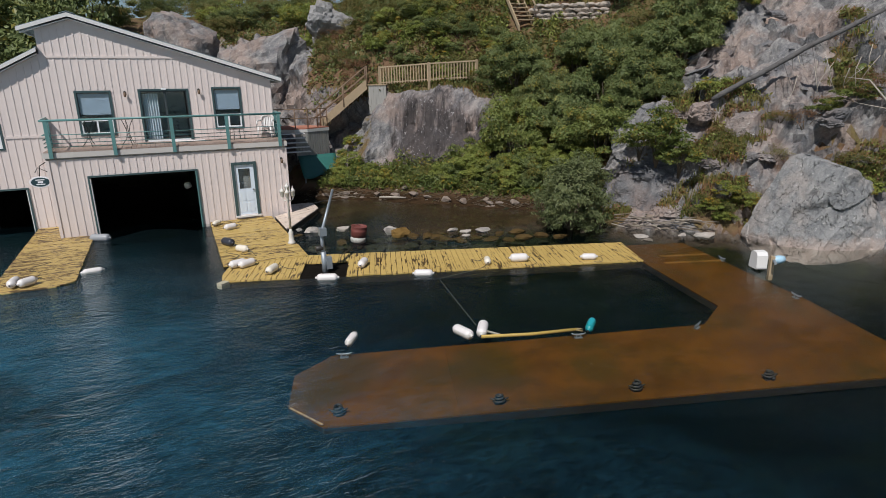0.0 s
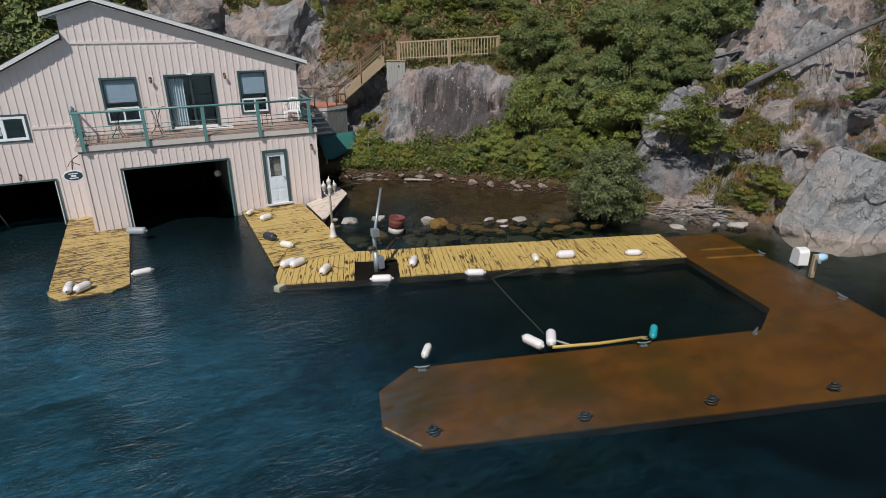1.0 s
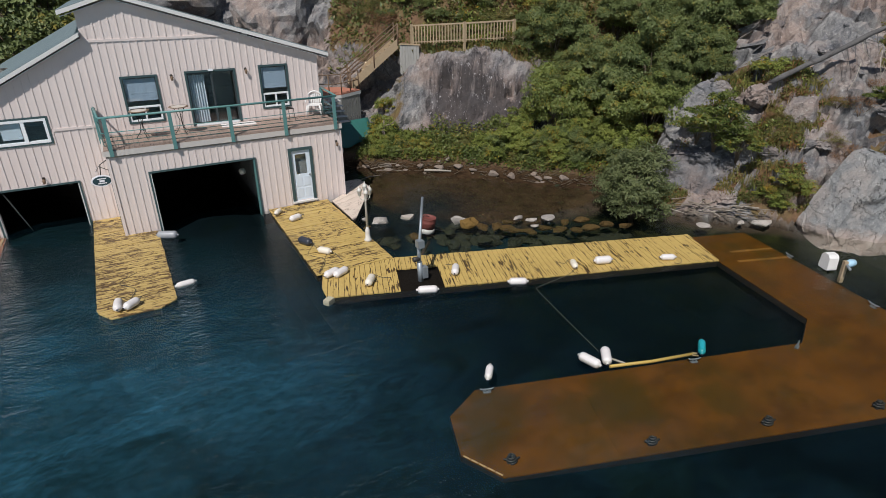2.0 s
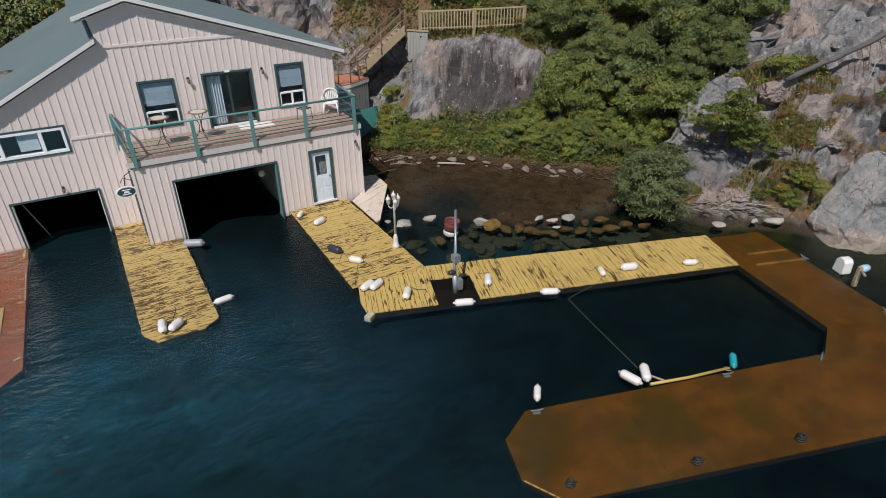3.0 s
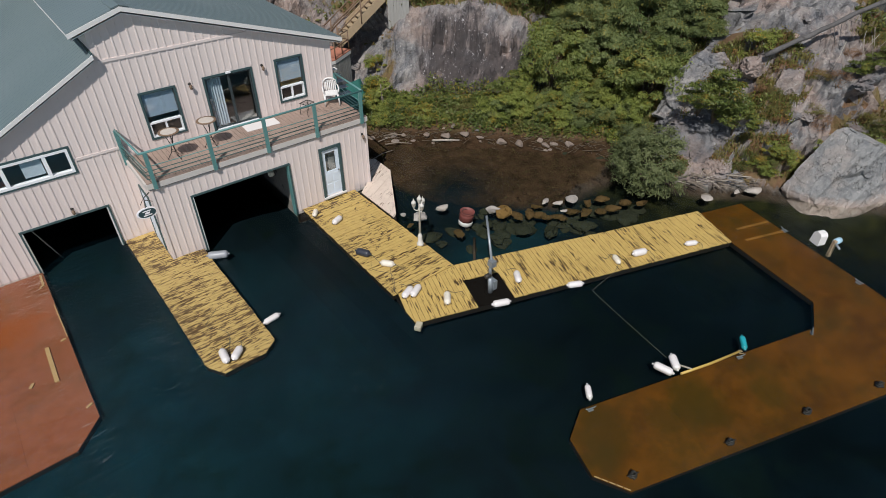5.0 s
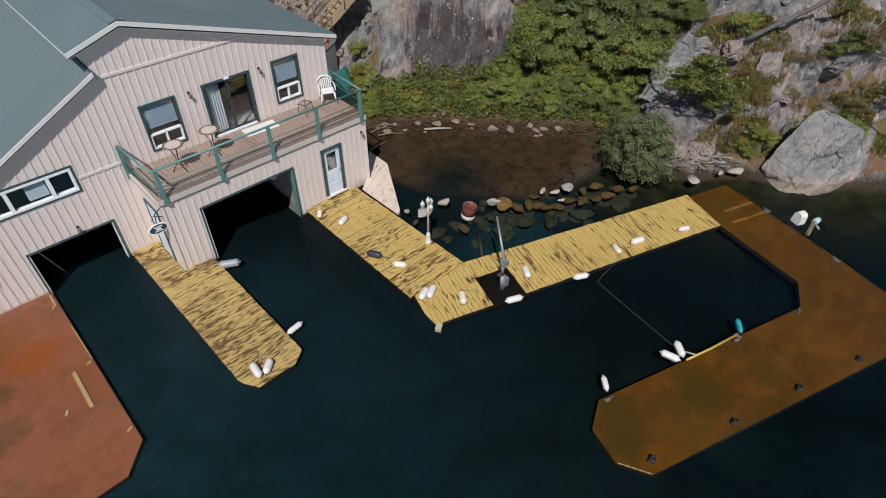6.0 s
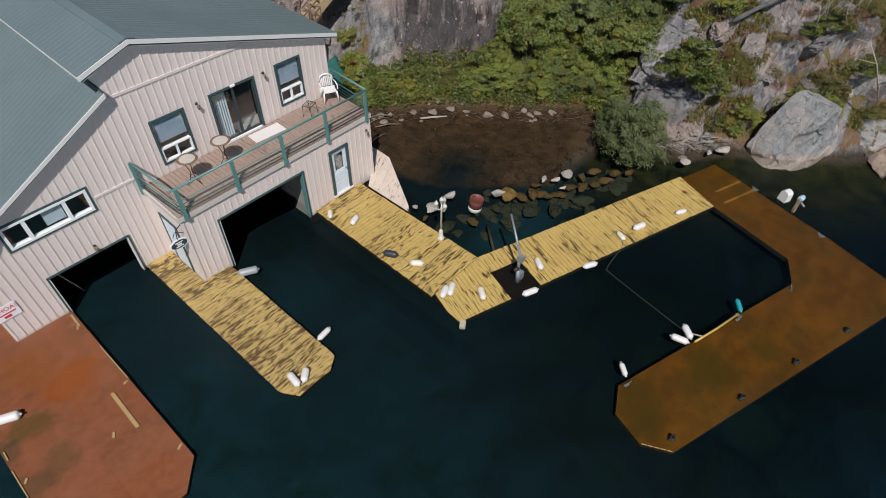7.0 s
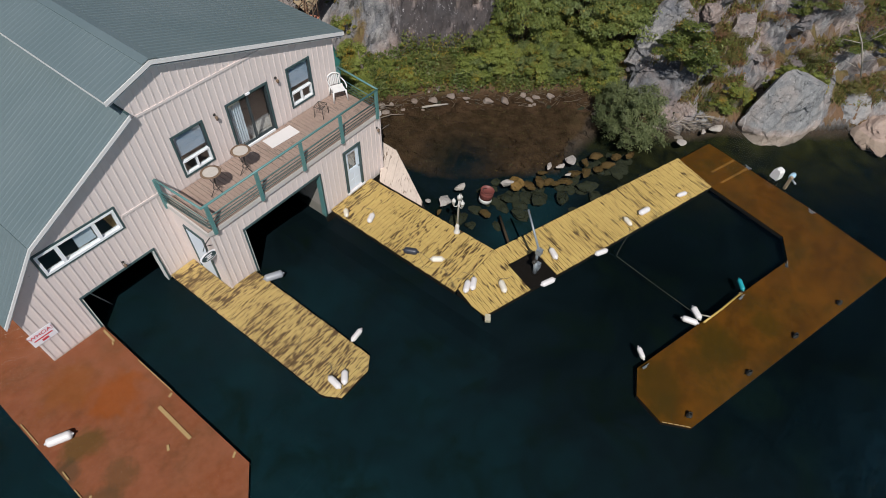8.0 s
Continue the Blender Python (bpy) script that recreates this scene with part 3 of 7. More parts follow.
def link(name, bm, material, bevel=0.0):
    me = bpy.data.meshes.new(name)
    if bevel:
        bmesh.ops.bevel(bm, geom=[e for e in bm.edges if e.is_manifold and e.calc_face_angle(0) > 0.6], offset=bevel, segments=2, affect="EDGES", profile=0.6)
    bmesh.ops.recalc_face_normals(bm, faces=bm.faces)
    bm.to_mesh(me)
    bm.free()
    me.materials.append(material)
    return new(name, me)


def part(name, bm, material, parent, label="", bevel=0.0):
    """One mesh under a thing or under a part, in that thing's own coordinates."""
    ob = link(name, bm, material, bevel)
    ob.parent = parent
    return tagged(ob, label)


def piece(name, mesh, parent, m):
    """An object of its own on a shared mesh."""
    ob = new(name, mesh)
    ob.parent = parent
    ob.matrix_local = m
    return ob


def thing(name, label, category, m=None, group="", kind=""):
    ob = new(name)
    ob.empty_display_size = 0.2
    if m is not None:
        ob.matrix_world = m
    return tagged(ob, label, category, group, kind)


def shared(name, material, build, bevel=0.0):
    """Mesh data for pieces that are alike."""
    bm = bmesh.new()
    build(bm)
    me = bpy.data.meshes.new(name)
    if bevel:
        bmesh.ops.bevel(bm, geom=list(bm.edges), offset=bevel, segments=1, affect="EDGES")
    bmesh.ops.recalc_face_normals(bm, faces=bm.faces)
    bm.to_mesh(me)
    bm.free()
    me.materials.append(material)
    return me


# ---- lake, bank and hill ----
SHORE = [(-60, 30, 0), (-12, 15, 0), (2, 9.5, 0), (7, 4.4, 0), (9.1, 2.7, 0.55), (10.9, 1.3, 1), (13.2, -1.3, 1.3), (15.4, -3.6, 2), (15.5, -6.3, 3),
         (16.4, -8.2, 3.3), (18, -9.4, 4), (19.8, -12, 4), (21.6, -14, 4), (26, -19, 4), (60, -40, 4), (140, -90, 4)]
AWAY = [0, 0.6, 1.5, 2.7, 3.4, 4.2, 5.5, 7, 9, 13, 20, 40, 90, 260]
RISE = [[0.05, 0.3, 0.6, 1.0, 1.6, 2.8, 4.5, 6.2, 7.3, 8.6, 9.8, 12, 15, 18],
        [0.05, 0.35, 0.55, 0.9, 2.5, 4.5, 4.7, 7.0, 8.6, 11.5, 16, 28, 55, 95],
        [0.05, 0.35, 0.8, 1.5, 2.1, 2.9, 4.1, 5.8, 7.6, 11, 16, 28, 55, 95],
        [0.05, 0.5, 1.2, 2.7, 3.9, 4.8, 6.2, 7.5, 8.9, 11.5, 16, 28, 55, 95],
        [0.05, 0.9, 2.55, 4.25, 4.75, 5.15, 5.8, 6.8, 8.2, 11.2, 16, 28, 55, 95]]
# bed held shallow under the lake, keeping dock shadows on it narrow
BED_AWAY = [0, 1.0, 2.6, 3.8, 4.9, 8.5, 14, 300]
BED_COVE = [0.05, -0.04, -0.12, -0.2, -0.46, -0.5, -0.5, -6.0]
BED_ROCK = [-0.2, -0.5, -0.5, -0.5, -0.5, -0.5, -0.5, -6.0]


def smooth(a, b, x):
    t = np.clip((np.asarray(x, float) - a) / (b - a), 0, 1)
    return t * t * (3 - 2 * t)


def shore_way(x, y):
    """How far inland a place lies (minus: out in the lake), and which of the profiles holds there."""
    x, y = np.asarray(x, float), np.asarray(y, float)
    best = np.full(x.shape, 1e9)
    side, kind = np.zeros(x.shape), np.zeros(x.shape)
    for (ax, ay, ak), (bx, by, bk) in zip(SHORE, SHORE[1:]):
        ux, uy = bx - ax, by - ay
        t = np.clip(((x - ax) * ux + (y - ay) * uy) / (ux * ux + uy * uy), 0, 1)
        px, py = x - ax - t * ux, y - ay - t * uy
        d = np.hypot(px, py)
        nearer = d < best
        best = np.where(nearer, d, best)
        side = np.where(nearer, np.sign(ux * py - uy * px), side)
        kind = np.where(nearer, ak + t * (bk - ak), kind)
    return best * side, kind


def plain_ground(x, y):
    """The height of bank, hill and lake bed before the roughness of the rock."""
    d, kind = shore_way(x, y)
    hs = [np.interp(d, AWAY, r) for r in RISE]
    z = np.zeros(d.shape)
    for i, h in enumerate(hs):
        z = z + h * np.clip(1 - np.abs(kind - i), 0, 1)
    rocky = smooth(2.2, 3.0, kind)
    bed = np.interp(-d, BED_AWAY, BED_COVE) * (1 - rocky) + np.interp(-d, BED_AWAY, BED_ROCK) * rocky
    z = np.where(d > 0, z, bed)
    house = smooth(-9.5, -7.5, x) * (1 - smooth(6.5, 8.2, x)) * (1 - smooth(13.8, 15.5, y))
    return z * (1 - house) + np.minimum(z, -0.5) * house, d, kind


def facet(v):
    """Tilted blocks, as broken rock has them: minus to plus about 0.5."""
    p = noise.voronoi(v)[1][0]
    return (v - p).dot(noise.noise_vector(p * 5.17))


BED_UP, BED_ALONG = Vector((-0.50, 0.24, 0.83)).normalized(), Vector((0.74, -0.36, 0.56)).normalized()


def bedded(v):
    """Slabs of tilted bedding, split by joints into long blocks that stand out or lie back, with worn edges."""
    bend = 0.7 * noise.noise(v * 0.7) + 0.3 * noise.noise(v * 1.9)
    s = v.dot(BED_UP) * 1.45 + bend
    layer = math.floor(s)
    f = s - layer
    along = v.dot(BED_ALONG) * 0.62 + 0.7 * noise.noise(v * 0.9 + Vector((5, 2, 8)))

    def level(n):
        w = along + 0.41 * n
        out = noise.cell(Vector((n + 0.5, math.floor(w) + 0.5, 3.5)))
        return (out - 0.5) * 0.8 + 0.25 * (w - math.floor(w) - 0.5) * (out - 0.3)

    t = min(1.0, f / 0.3)
    t = t * t * (3 - 2 * t)
    return level(layer - 1) * (1 - t) + level(layer) * t + 0.3 * (0.5 - f) * t


def axis(lo, hi, fine_lo, fine_hi, step, grow=1.22):
    out = list(np.arange(fine_lo, fine_hi, step))
    s, p = step, out[-1]
    while p < hi:
        s *= grow
        p += s
        out.append(p)
    s, p = step, out[0]
    while p > lo:
        s *= grow
        p -= s
        out.insert(0, p)
    return np.array(out)


growth = []


def make_land():
    xs, ys = axis(-700, 700, 5.0, 27.0, 0.15), axis(-700, 700, -16.0, 14.0, 0.15)
    gx, gy = np.meshgrid(xs, ys)
    gz, d, kind = plain_ground(gx, gy)
    nx, ny = len(xs), len(ys)
    bare_b = smooth(2.2, 2.8, d) * (1 - smooth(4.2, 4.7, d)) * np.clip(1 - 1.5 * np.abs(kind - 1.05), 0, 1) * 1.8
    bare_a = smooth(2.0, 3.5, d) * (1 - smooth(9, 12, d)) * np.clip(1 - np.abs(kind), 0, 1)
    lean = gx - 0.55 * (gy - 10)
    bare_a = bare_a * (1 - smooth(9.2, 10.0, lean) * smooth(4.8, 5.6, d))
    bare_d = smooth(2.15, 2.7, kind) * (1 - smooth(12, 18, d))
    bare = np.clip(np.maximum(np.maximum(bare_a, bare_b), bare_d), 0, 1)
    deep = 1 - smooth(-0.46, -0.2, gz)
    # bed raised at the red-brown dock and westward, to narrow dock shadows
    bed_rise = smooth(-9.5, -8.2, gx) * (1 - smooth(-3.9, -3.0, gx)) * smooth(-7.2, -6.2, gy) * (1 - smooth(8, 10, gy))
    west = 0.27 * (1 - smooth(2.0, 3.2, gx)) * smooth(-9, -7, gy)
    gz = gz + np.maximum(0.33 * bed_rise, west) * deep
    z, grown = gz.copy(), 1 - bare
    px, py = gx.copy(), gy.copy()
    # the cliff top runs level from the stair head to the thicket
    for cx, cy in ((12.45, 5.75), (13.4, 4.75), (14.5, 3.6)):
        g = np.exp(-((gx - cx) / 0.9) ** 2 - ((gy - cy) / 0.9) ** 2) * (d > 3.6)
        gz = gz + g * np.clip(4.68 - gz, 0, 0.8)
    # the hollow under the hill stair
    gz = gz - 1.3 * np.exp(-((gx - 10.75) / 0.8) ** 2 - ((gy - 7.35) / 0.75) ** 2)
    z = gz.copy()
    slope_y, slope_x = np.gradient(gz, ys, xs)
    steep = np.sqrt(1 + slope_x ** 2 + slope_y ** 2)
    for i in range(ny):
        for j in range(nx):
            dd = d[i, j]
            if dd < -6 or dd > 60:
                continue
            v = Vector((gx[i, j], gy[i, j], gz[i, j]))
            amp = smooth(-0.3, 1.2, dd) * (0.25 + 0.75 * bare[i, j]) * (1 - 0.62 * min(1.0, bare_b[i, j]))
            if dd > 0 and bare[i, j] > 0.02:
                wild = 1 - min(1.0, bare_b[i, j])
                push = amp * ((0.35 + 0.3 * wild) * bedded(v * 0.62) + 0.3 * bedded(v * 1.5 + Vector((3, 9, 1))) + 0.75 * wild * noise.noise(v * 0.45) + 0.12 * bedded(v * 3.4) + 0.22 * noise.noise(v * 1.7) + 0.1 * noise.noise(v * 3.6))
                px[i, j] -= push * slope_x[i, j] / steep[i, j]
                py[i, j] -= push * slope_y[i, j] / steep[i, j]
                z[i, j] += push / steep[i, j]
                patch = noise.noise(v * 0.55 + Vector((7, 1, 4)))
                slab = float(smooth(3.9, 4.7, dd)) * float(smooth(-9.5, -8.0, gy[i, j]))
                grown[i, j] = max(grown[i, j], float(smooth(-0.14, 0.08, patch - 0.3 * slab)) * 0.85 * float(bare_d[i, j]))
            z[i, j] += (0.05 + 0.1 * float(smooth(0, 3, dd))) * noise.fractal(v * 1.3, 1.0, 2.0, 3)
    verts = np.stack([px, py, z], -1).reshape(-1, 3)
    idx = np.arange(nx * ny).reshape(ny, nx)
    faces = np.stack([idx[:-1, :-1], idx[:-1, 1:], idx[1:, 1:], idx[1:, :-1]], -1).reshape(-1, 4)
    me = bpy.data.meshes.new("ground")
    me.from_pydata(verts.tolist(), [], faces.tolist())
    me.polygons.foreach_set("use_smooth", [False] * len(me.polygons))
    cove = 1 - smooth(2.0, 2.9, kind)
    mud = np.maximum((1 - smooth(0.15, 0.8, d)) * cove, (1 - smooth(-0.1, 0.05, z)) * 0.9)
    # deep's round cove patch paints a sky reflection; lake_tone dims beside the house
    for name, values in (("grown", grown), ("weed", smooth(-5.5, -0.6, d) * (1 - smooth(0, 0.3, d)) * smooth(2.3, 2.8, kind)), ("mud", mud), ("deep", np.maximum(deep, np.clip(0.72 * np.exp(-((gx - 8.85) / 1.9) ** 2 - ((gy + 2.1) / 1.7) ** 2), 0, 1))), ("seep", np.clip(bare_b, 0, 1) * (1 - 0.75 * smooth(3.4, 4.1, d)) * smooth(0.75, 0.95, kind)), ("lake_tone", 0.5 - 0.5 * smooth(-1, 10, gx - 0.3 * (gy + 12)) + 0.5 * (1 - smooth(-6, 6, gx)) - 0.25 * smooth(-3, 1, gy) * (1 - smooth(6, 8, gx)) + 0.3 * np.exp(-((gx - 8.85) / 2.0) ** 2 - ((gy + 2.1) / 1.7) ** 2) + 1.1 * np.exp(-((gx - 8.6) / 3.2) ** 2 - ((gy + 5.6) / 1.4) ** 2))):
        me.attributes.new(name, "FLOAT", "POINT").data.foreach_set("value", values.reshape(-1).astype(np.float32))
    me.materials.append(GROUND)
    growth[:] = [xs, ys, grown]
    return tagged(new("ground", me), "rocky wooded lake bank rising from a muddy shore", "ground", kind="structure")


land = make_land()
land_tree = BVHTree.FromPolygons([v.co for v in land.data.vertices], [tuple(p.vertices) for p in land.data.polygons])


def grown_at(x, y):
    xs, ys, g = growth
    return g[min(np.searchsorted(ys, y), len(ys) - 1), min(np.searchsorted(xs, x), len(xs) - 1)]


def ground_z(x, y):
    place = land_tree.ray_cast(Vector((x, y, 300)), Vector((0, 0, -1)))[0]
    return place.z if place else 0.0


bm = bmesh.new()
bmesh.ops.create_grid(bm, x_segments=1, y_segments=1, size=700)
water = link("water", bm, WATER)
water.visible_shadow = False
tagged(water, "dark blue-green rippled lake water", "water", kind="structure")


def stone_mesh(name, material, seed, flat=0.7, detail=3, rough=0.4):
    """A broken block about one metre across: a sphere cut by planes, then roughened."""
    rng = random.Random(seed * 13 + 1)
    cuts = []
    for i in range(13):
        n = Vector((rng.gauss(0, 1), rng.gauss(0, 1), rng.gauss(0, 0.8))).normalized()
        cuts.append((n, rng.uniform(0.30, 0.5)))
    bm = bmesh.new()
    bmesh.ops.create_icosphere(bm, subdivisions=detail, radius=0.5)
    off = Vector((seed * 3.7, seed * 1.9, seed * 5.3))
    for v in bm.verts:
        n = v.co.normalized()
        r = min([0.62] + [h / max(n.dot(c), 0.05) for c, h in cuts])
        c = n * r * (1 + rough * 0.35 * facet(n * 2.3 + off) + rough * 0.25 * noise.noise(n * 5 + off) + (rough * 0.3 * bedded(n * 1.6 + off) if detail > 3 else 0))
        v.co = Vector((c.x, c.y, c.z * flat))
    me = bpy.data.meshes.new(name)
    bm.to_mesh(me)
    bm.free()
    me.materials.append(material)
    return me


def hull_rock(label, points, material, step=4, rough=0.12):
    """A great angular rock: a hull of corner points, split finely and roughened along its bedding."""
    bm = bmesh.new()
    base = Vector(points[0])
    for p in points:
        bm.verts.new(Vector(p) - base)
    bmesh.ops.convex_hull(bm, input=bm.verts)
    for v in [v for v in bm.verts if not v.link_faces]:
        bm.verts.remove(v)
    for i in range(step):
        bmesh.ops.subdivide_edges(bm, edges=bm.edges[:], cuts=1, use_grid_fill=True, smooth=0.0)
        bmesh.ops.triangulate(bm, faces=bm.faces[:])
        bmesh.ops.join_triangles(bm, faces=bm.faces[:], angle_face_threshold=0.6, angle_shape_threshold=0.8)
    bm.normal_update()
    moves = []
    for v in bm.verts:
        w = v.co + base
        moves.append(v.normal * rough * (1.8 * bedded(w * 0.6) + 0.8 * bedded(w * 1.5 + base) + 0.5 * noise.noise(w * 0.9) + 0.5 * noise.noise(w * 2.3) + 0.25 * noise.noise(w * 5.0)))
    for v, d in zip(bm.verts, moves):
        v.co += d
    ob = link("boulder", bm, material)
    ob.location = base
    return tagged(ob, label, "boulder")


def stone(mesh, x, y, z, sx, sy, sz, turn, label, group="", name="stone", tip=0.0):
    ob = new(name, mesh)
    ob.matrix_world = pose(x, y, z, tip, 0.4 * tip, turn) @ Matrix.Diagonal((sx, sy, sz, 1))
    return tagged(ob, label, "boulder" if name == "boulder" else "stone", group)


# ---- boathouse ----
BACK = 14.0
house = thing("boathouse", "cream board-and-batten boathouse with green metal roof and two open boat bays", "boathouse", pose(0, 2.0, 0))


def roof_line(x):
    """Underside of the rake over the tall front wall."""
    if x < -0.97:
        return min(5.86 + 0.527 * (x + 0.97), 3.9 + 1.13 * (x + 4.68)) - 0.02 if x > -4.68 else 3.9 + 1.13 * (x + 4.68)
    return 6.93 + 0.33 * (x - 0.05) if x < 0.05 else 6.93 - 0.314 * (x - 0.05)


def front_wall(bm, x0, x1, z0, openings, y0, y1, roof):
    """One sheet of wall along x with openings (x0, x1, z0, z1); roof: stretches (from x, to x, slopes), each slope a point and a way along its top."""
    cuts = sorted({x0, x1, *[o[0] for o in openings], *[o[1] for o in openings], *[r[0] for r in roof], *[r[1] for r in roof]})
    cuts = [c for c in cuts if x0 <= c <= x1]
    rows = sorted({z0, 8.0, *[max(o[2], z0) for o in openings], *[o[3] for o in openings]})
    for a, b in zip(cuts, cuts[1:]):
        for c, d in zip(rows, rows[1:]):
            if not any(o[0] < (a + b) / 2 < o[1] and o[2] < (c + d) / 2 < o[3] for o in openings):
                bm.faces.new([bm.verts.new(p) for p in ((a, y0, c), (b, y0, c), (b, y0, d), (a, y0, d))])
    for ra, rb, slopes in roof:
        for (px, pz), (wx, wz) in slopes:
            fs = [f for f in bm.faces if ra < f.calc_center_median().x < rb]
            geom = fs + list({e for f in fs for e in f.edges}) + list({v for f in fs for v in f.verts})
            bmesh.ops.bisect_plane(bm, geom=geom, plane_co=(px, 0, pz), plane_no=(-wz, 0, wx), clear_outer=True)
    bmesh.ops.remove_doubles(bm, verts=bm.verts[:], dist=0.0005)
    res = bmesh.ops.extrude_face_region(bm, geom=bm.faces[:])
    for v in (e for e in res["geom"] if isinstance(e, bmesh.types.BMVert)):
        v.co.y = y1


GABLE = [(-7, -0.97, [((-0.97, 5.84), (1, 0.527)), ((-4.68, 3.88), (1, 1.13))]), (-0.97, 7, [((0.05, 6.93), (1, 0.33)), ((0.05, 6.93), (1, -0.314))])]
FLAT = [(-7, 7, [((0, 2.56), (1, 0))])]
TALL_OPEN = [(-0.12, 0.87, 3.18, 4.59), (1.83, 3.37, 2.86, 4.62), (4.28, 5.2, 3.24, 4.66), (-4.72, -2.48, 2.83, 3.57), (-4.44, -2.06, -2, 1.42)]
LOW_OPEN = [(0.04, 3.26, -2, 1.93), (4.5, 5.2, 0.2, 2.04)]
bm = bmesh.new()
front_wall(bm, -6.0, 6.4, -0.1, TALL_OPEN + [(-0.9, 6.26, -2, 2.5)], 0.0, 0.14, GABLE)
tall_wall = part("tall_front_wall", bm, CREAM, house)
bm = bmesh.new()
front_wall(bm, -1.05, 6.4, -0.1, LOW_OPEN, -2.0, -1.86, FLAT)
low_wall = part("low_front_wall", bm, CREAM, house)
for x0, x1 in ((-1.05, -0.91), (6.26, 6.4)):
    bm = bmesh.new()
    box(bm, x0, x1, -1.858, -0.002, -0.1, 2.56)
    part("bay_side_wall", bm, CREAM, house)
for x0, x1, z0, z1 in ((6.26, 6.4, -1.5, 4.86), (-6.0, -5.86, -1.5, 2.3), (-0.97, -0.84, 5.6, 6.55)):
    bm = bmesh.new()
    box(bm, x0, x1, 0.142, BACK - 2, z0, z1)
    part("side_wall", bm, CREAM, house)
bm = bmesh.new()
REAR_OPEN = [(0.5, 0.95, 1.25, 1.75), (2.0, 2.9, 1.45, 1.8), (-3.6, -3.1, 1.2, 1.6)]
front_wall(bm, -6.0, 6.4, -1.5, REAR_OPEN, BACK - 2, BACK - 1.86, GABLE)
part("rear_wall", bm, CREAM, house)
for x0, x1, y0, y1, z0, z1 in ((-5.85, 6.25, 0.15, BACK - 2.01, 2.48, 2.7), (-1.3, -1.16, 0.15, BACK - 2.01, -1.5, 2.47), (3.45, 3.58, -1.85, BACK - 2.01, -1.5, 2.47),
                               (-5.85, 6.25, 3.6, 3.7, 2.71, 4.75)):
    bm = bmesh.new()
    box(bm, x0, x1, y0, y1, z0, z1)
    part("inner_floor" if z0 == 2.48 else "inner_wall", bm, DARK_IN, house)
bm = bmesh.new()
front_wall(bm, -5.84, 6.24, -1.5, REAR_OPEN, BACK - 2.2, BACK - 2.02, [(-7, 7, [((0, 2.47), (1, 0))])])
part("inner_wall", bm, DARK_IN, house)
for i in range(9):
    bm = bmesh.new()
    box(bm, -5.84, 6.24, 0.9 + i * 1.25, 1.0 + i * 1.25, 2.27, 2.47)
    part("joist", bm, DARK_IN, house)

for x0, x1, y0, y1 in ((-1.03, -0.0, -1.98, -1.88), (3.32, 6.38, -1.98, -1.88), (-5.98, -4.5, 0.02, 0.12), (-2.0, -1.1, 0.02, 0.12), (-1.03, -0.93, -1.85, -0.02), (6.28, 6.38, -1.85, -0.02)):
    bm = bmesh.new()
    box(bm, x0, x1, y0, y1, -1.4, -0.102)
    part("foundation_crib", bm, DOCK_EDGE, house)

# battens
BATTEN = shared("batten", CREAM_TRIM, lambda bm: box(bm, -0.02, 0.02, -0.016, 0, 0, 1))


def battens(parent, x0, x1, step, y, spans):
    n = int((x1 - x0) / step)
    for i in range(n + 1):
        x = x0 + i * (x1 - x0) / n
        for a, b in spans(x):
            if b - a > 0.06:
                piece("batten", BATTEN, parent, pose(x, y, a) @ Matrix.Diagonal((1, 1, b - a, 1)))


def tall_spans(x):
    low = 0.0 if x < -1.1 else 2.83
    out, belts = [(low, roof_line(x) - 0.02)], ([5.72, 5.8] if x > -0.9 else [3.14, 3.22])
    cuts = [(o[2] - 0.1, o[3] + 0.1) for o in TALL_OPEN if o[0] - 0.11 < x < o[1] + 0.11] + [tuple(belts)]
    for c0, c1 in cuts:
        out = [s for a, b in out for s in ((a, min(b, c0)), (max(a, c1), b)) if s[1] > s[0]]
    return out


def low_spans(x):
    out = [(-0.08, 2.36), (2.4, 2.54)]
    for o in LOW_OPEN:
        if o[0] - 0.09 < x < o[1] + 0.09:
            out = [s for a, b in out for s in ((a, min(b, o[2] - 0.08)), (max(a, o[3] + 0.09), b)) if s[1] > s[0]]
    return out


battens(tall_wall, -5.95, 6.36, 0.222, 0.0, tall_spans)
battens(low_wall, -1.0, 6.36, 0.222, -2.0, low_spans)
for x0, x1, z0 in ((-0.9, 4.0, 5.722), (-2.36, -1.06, 3.142)):
    bm = bmesh.new()
    box(bm, x0, x1, -0.03, -0.0005, z0, z0 + 0.076)
    part("belt_trim", bm, CREAM_TRIM, house)
for x0, x1 in ((-1.06, -0.97), (6.32, 6.41)):
    bm = bmesh.new()
    box(bm, x0, x1, -2.03, -2.0005, -0.1, 2.55)
    part("corner_board", bm, CREAM_TRIM, house)


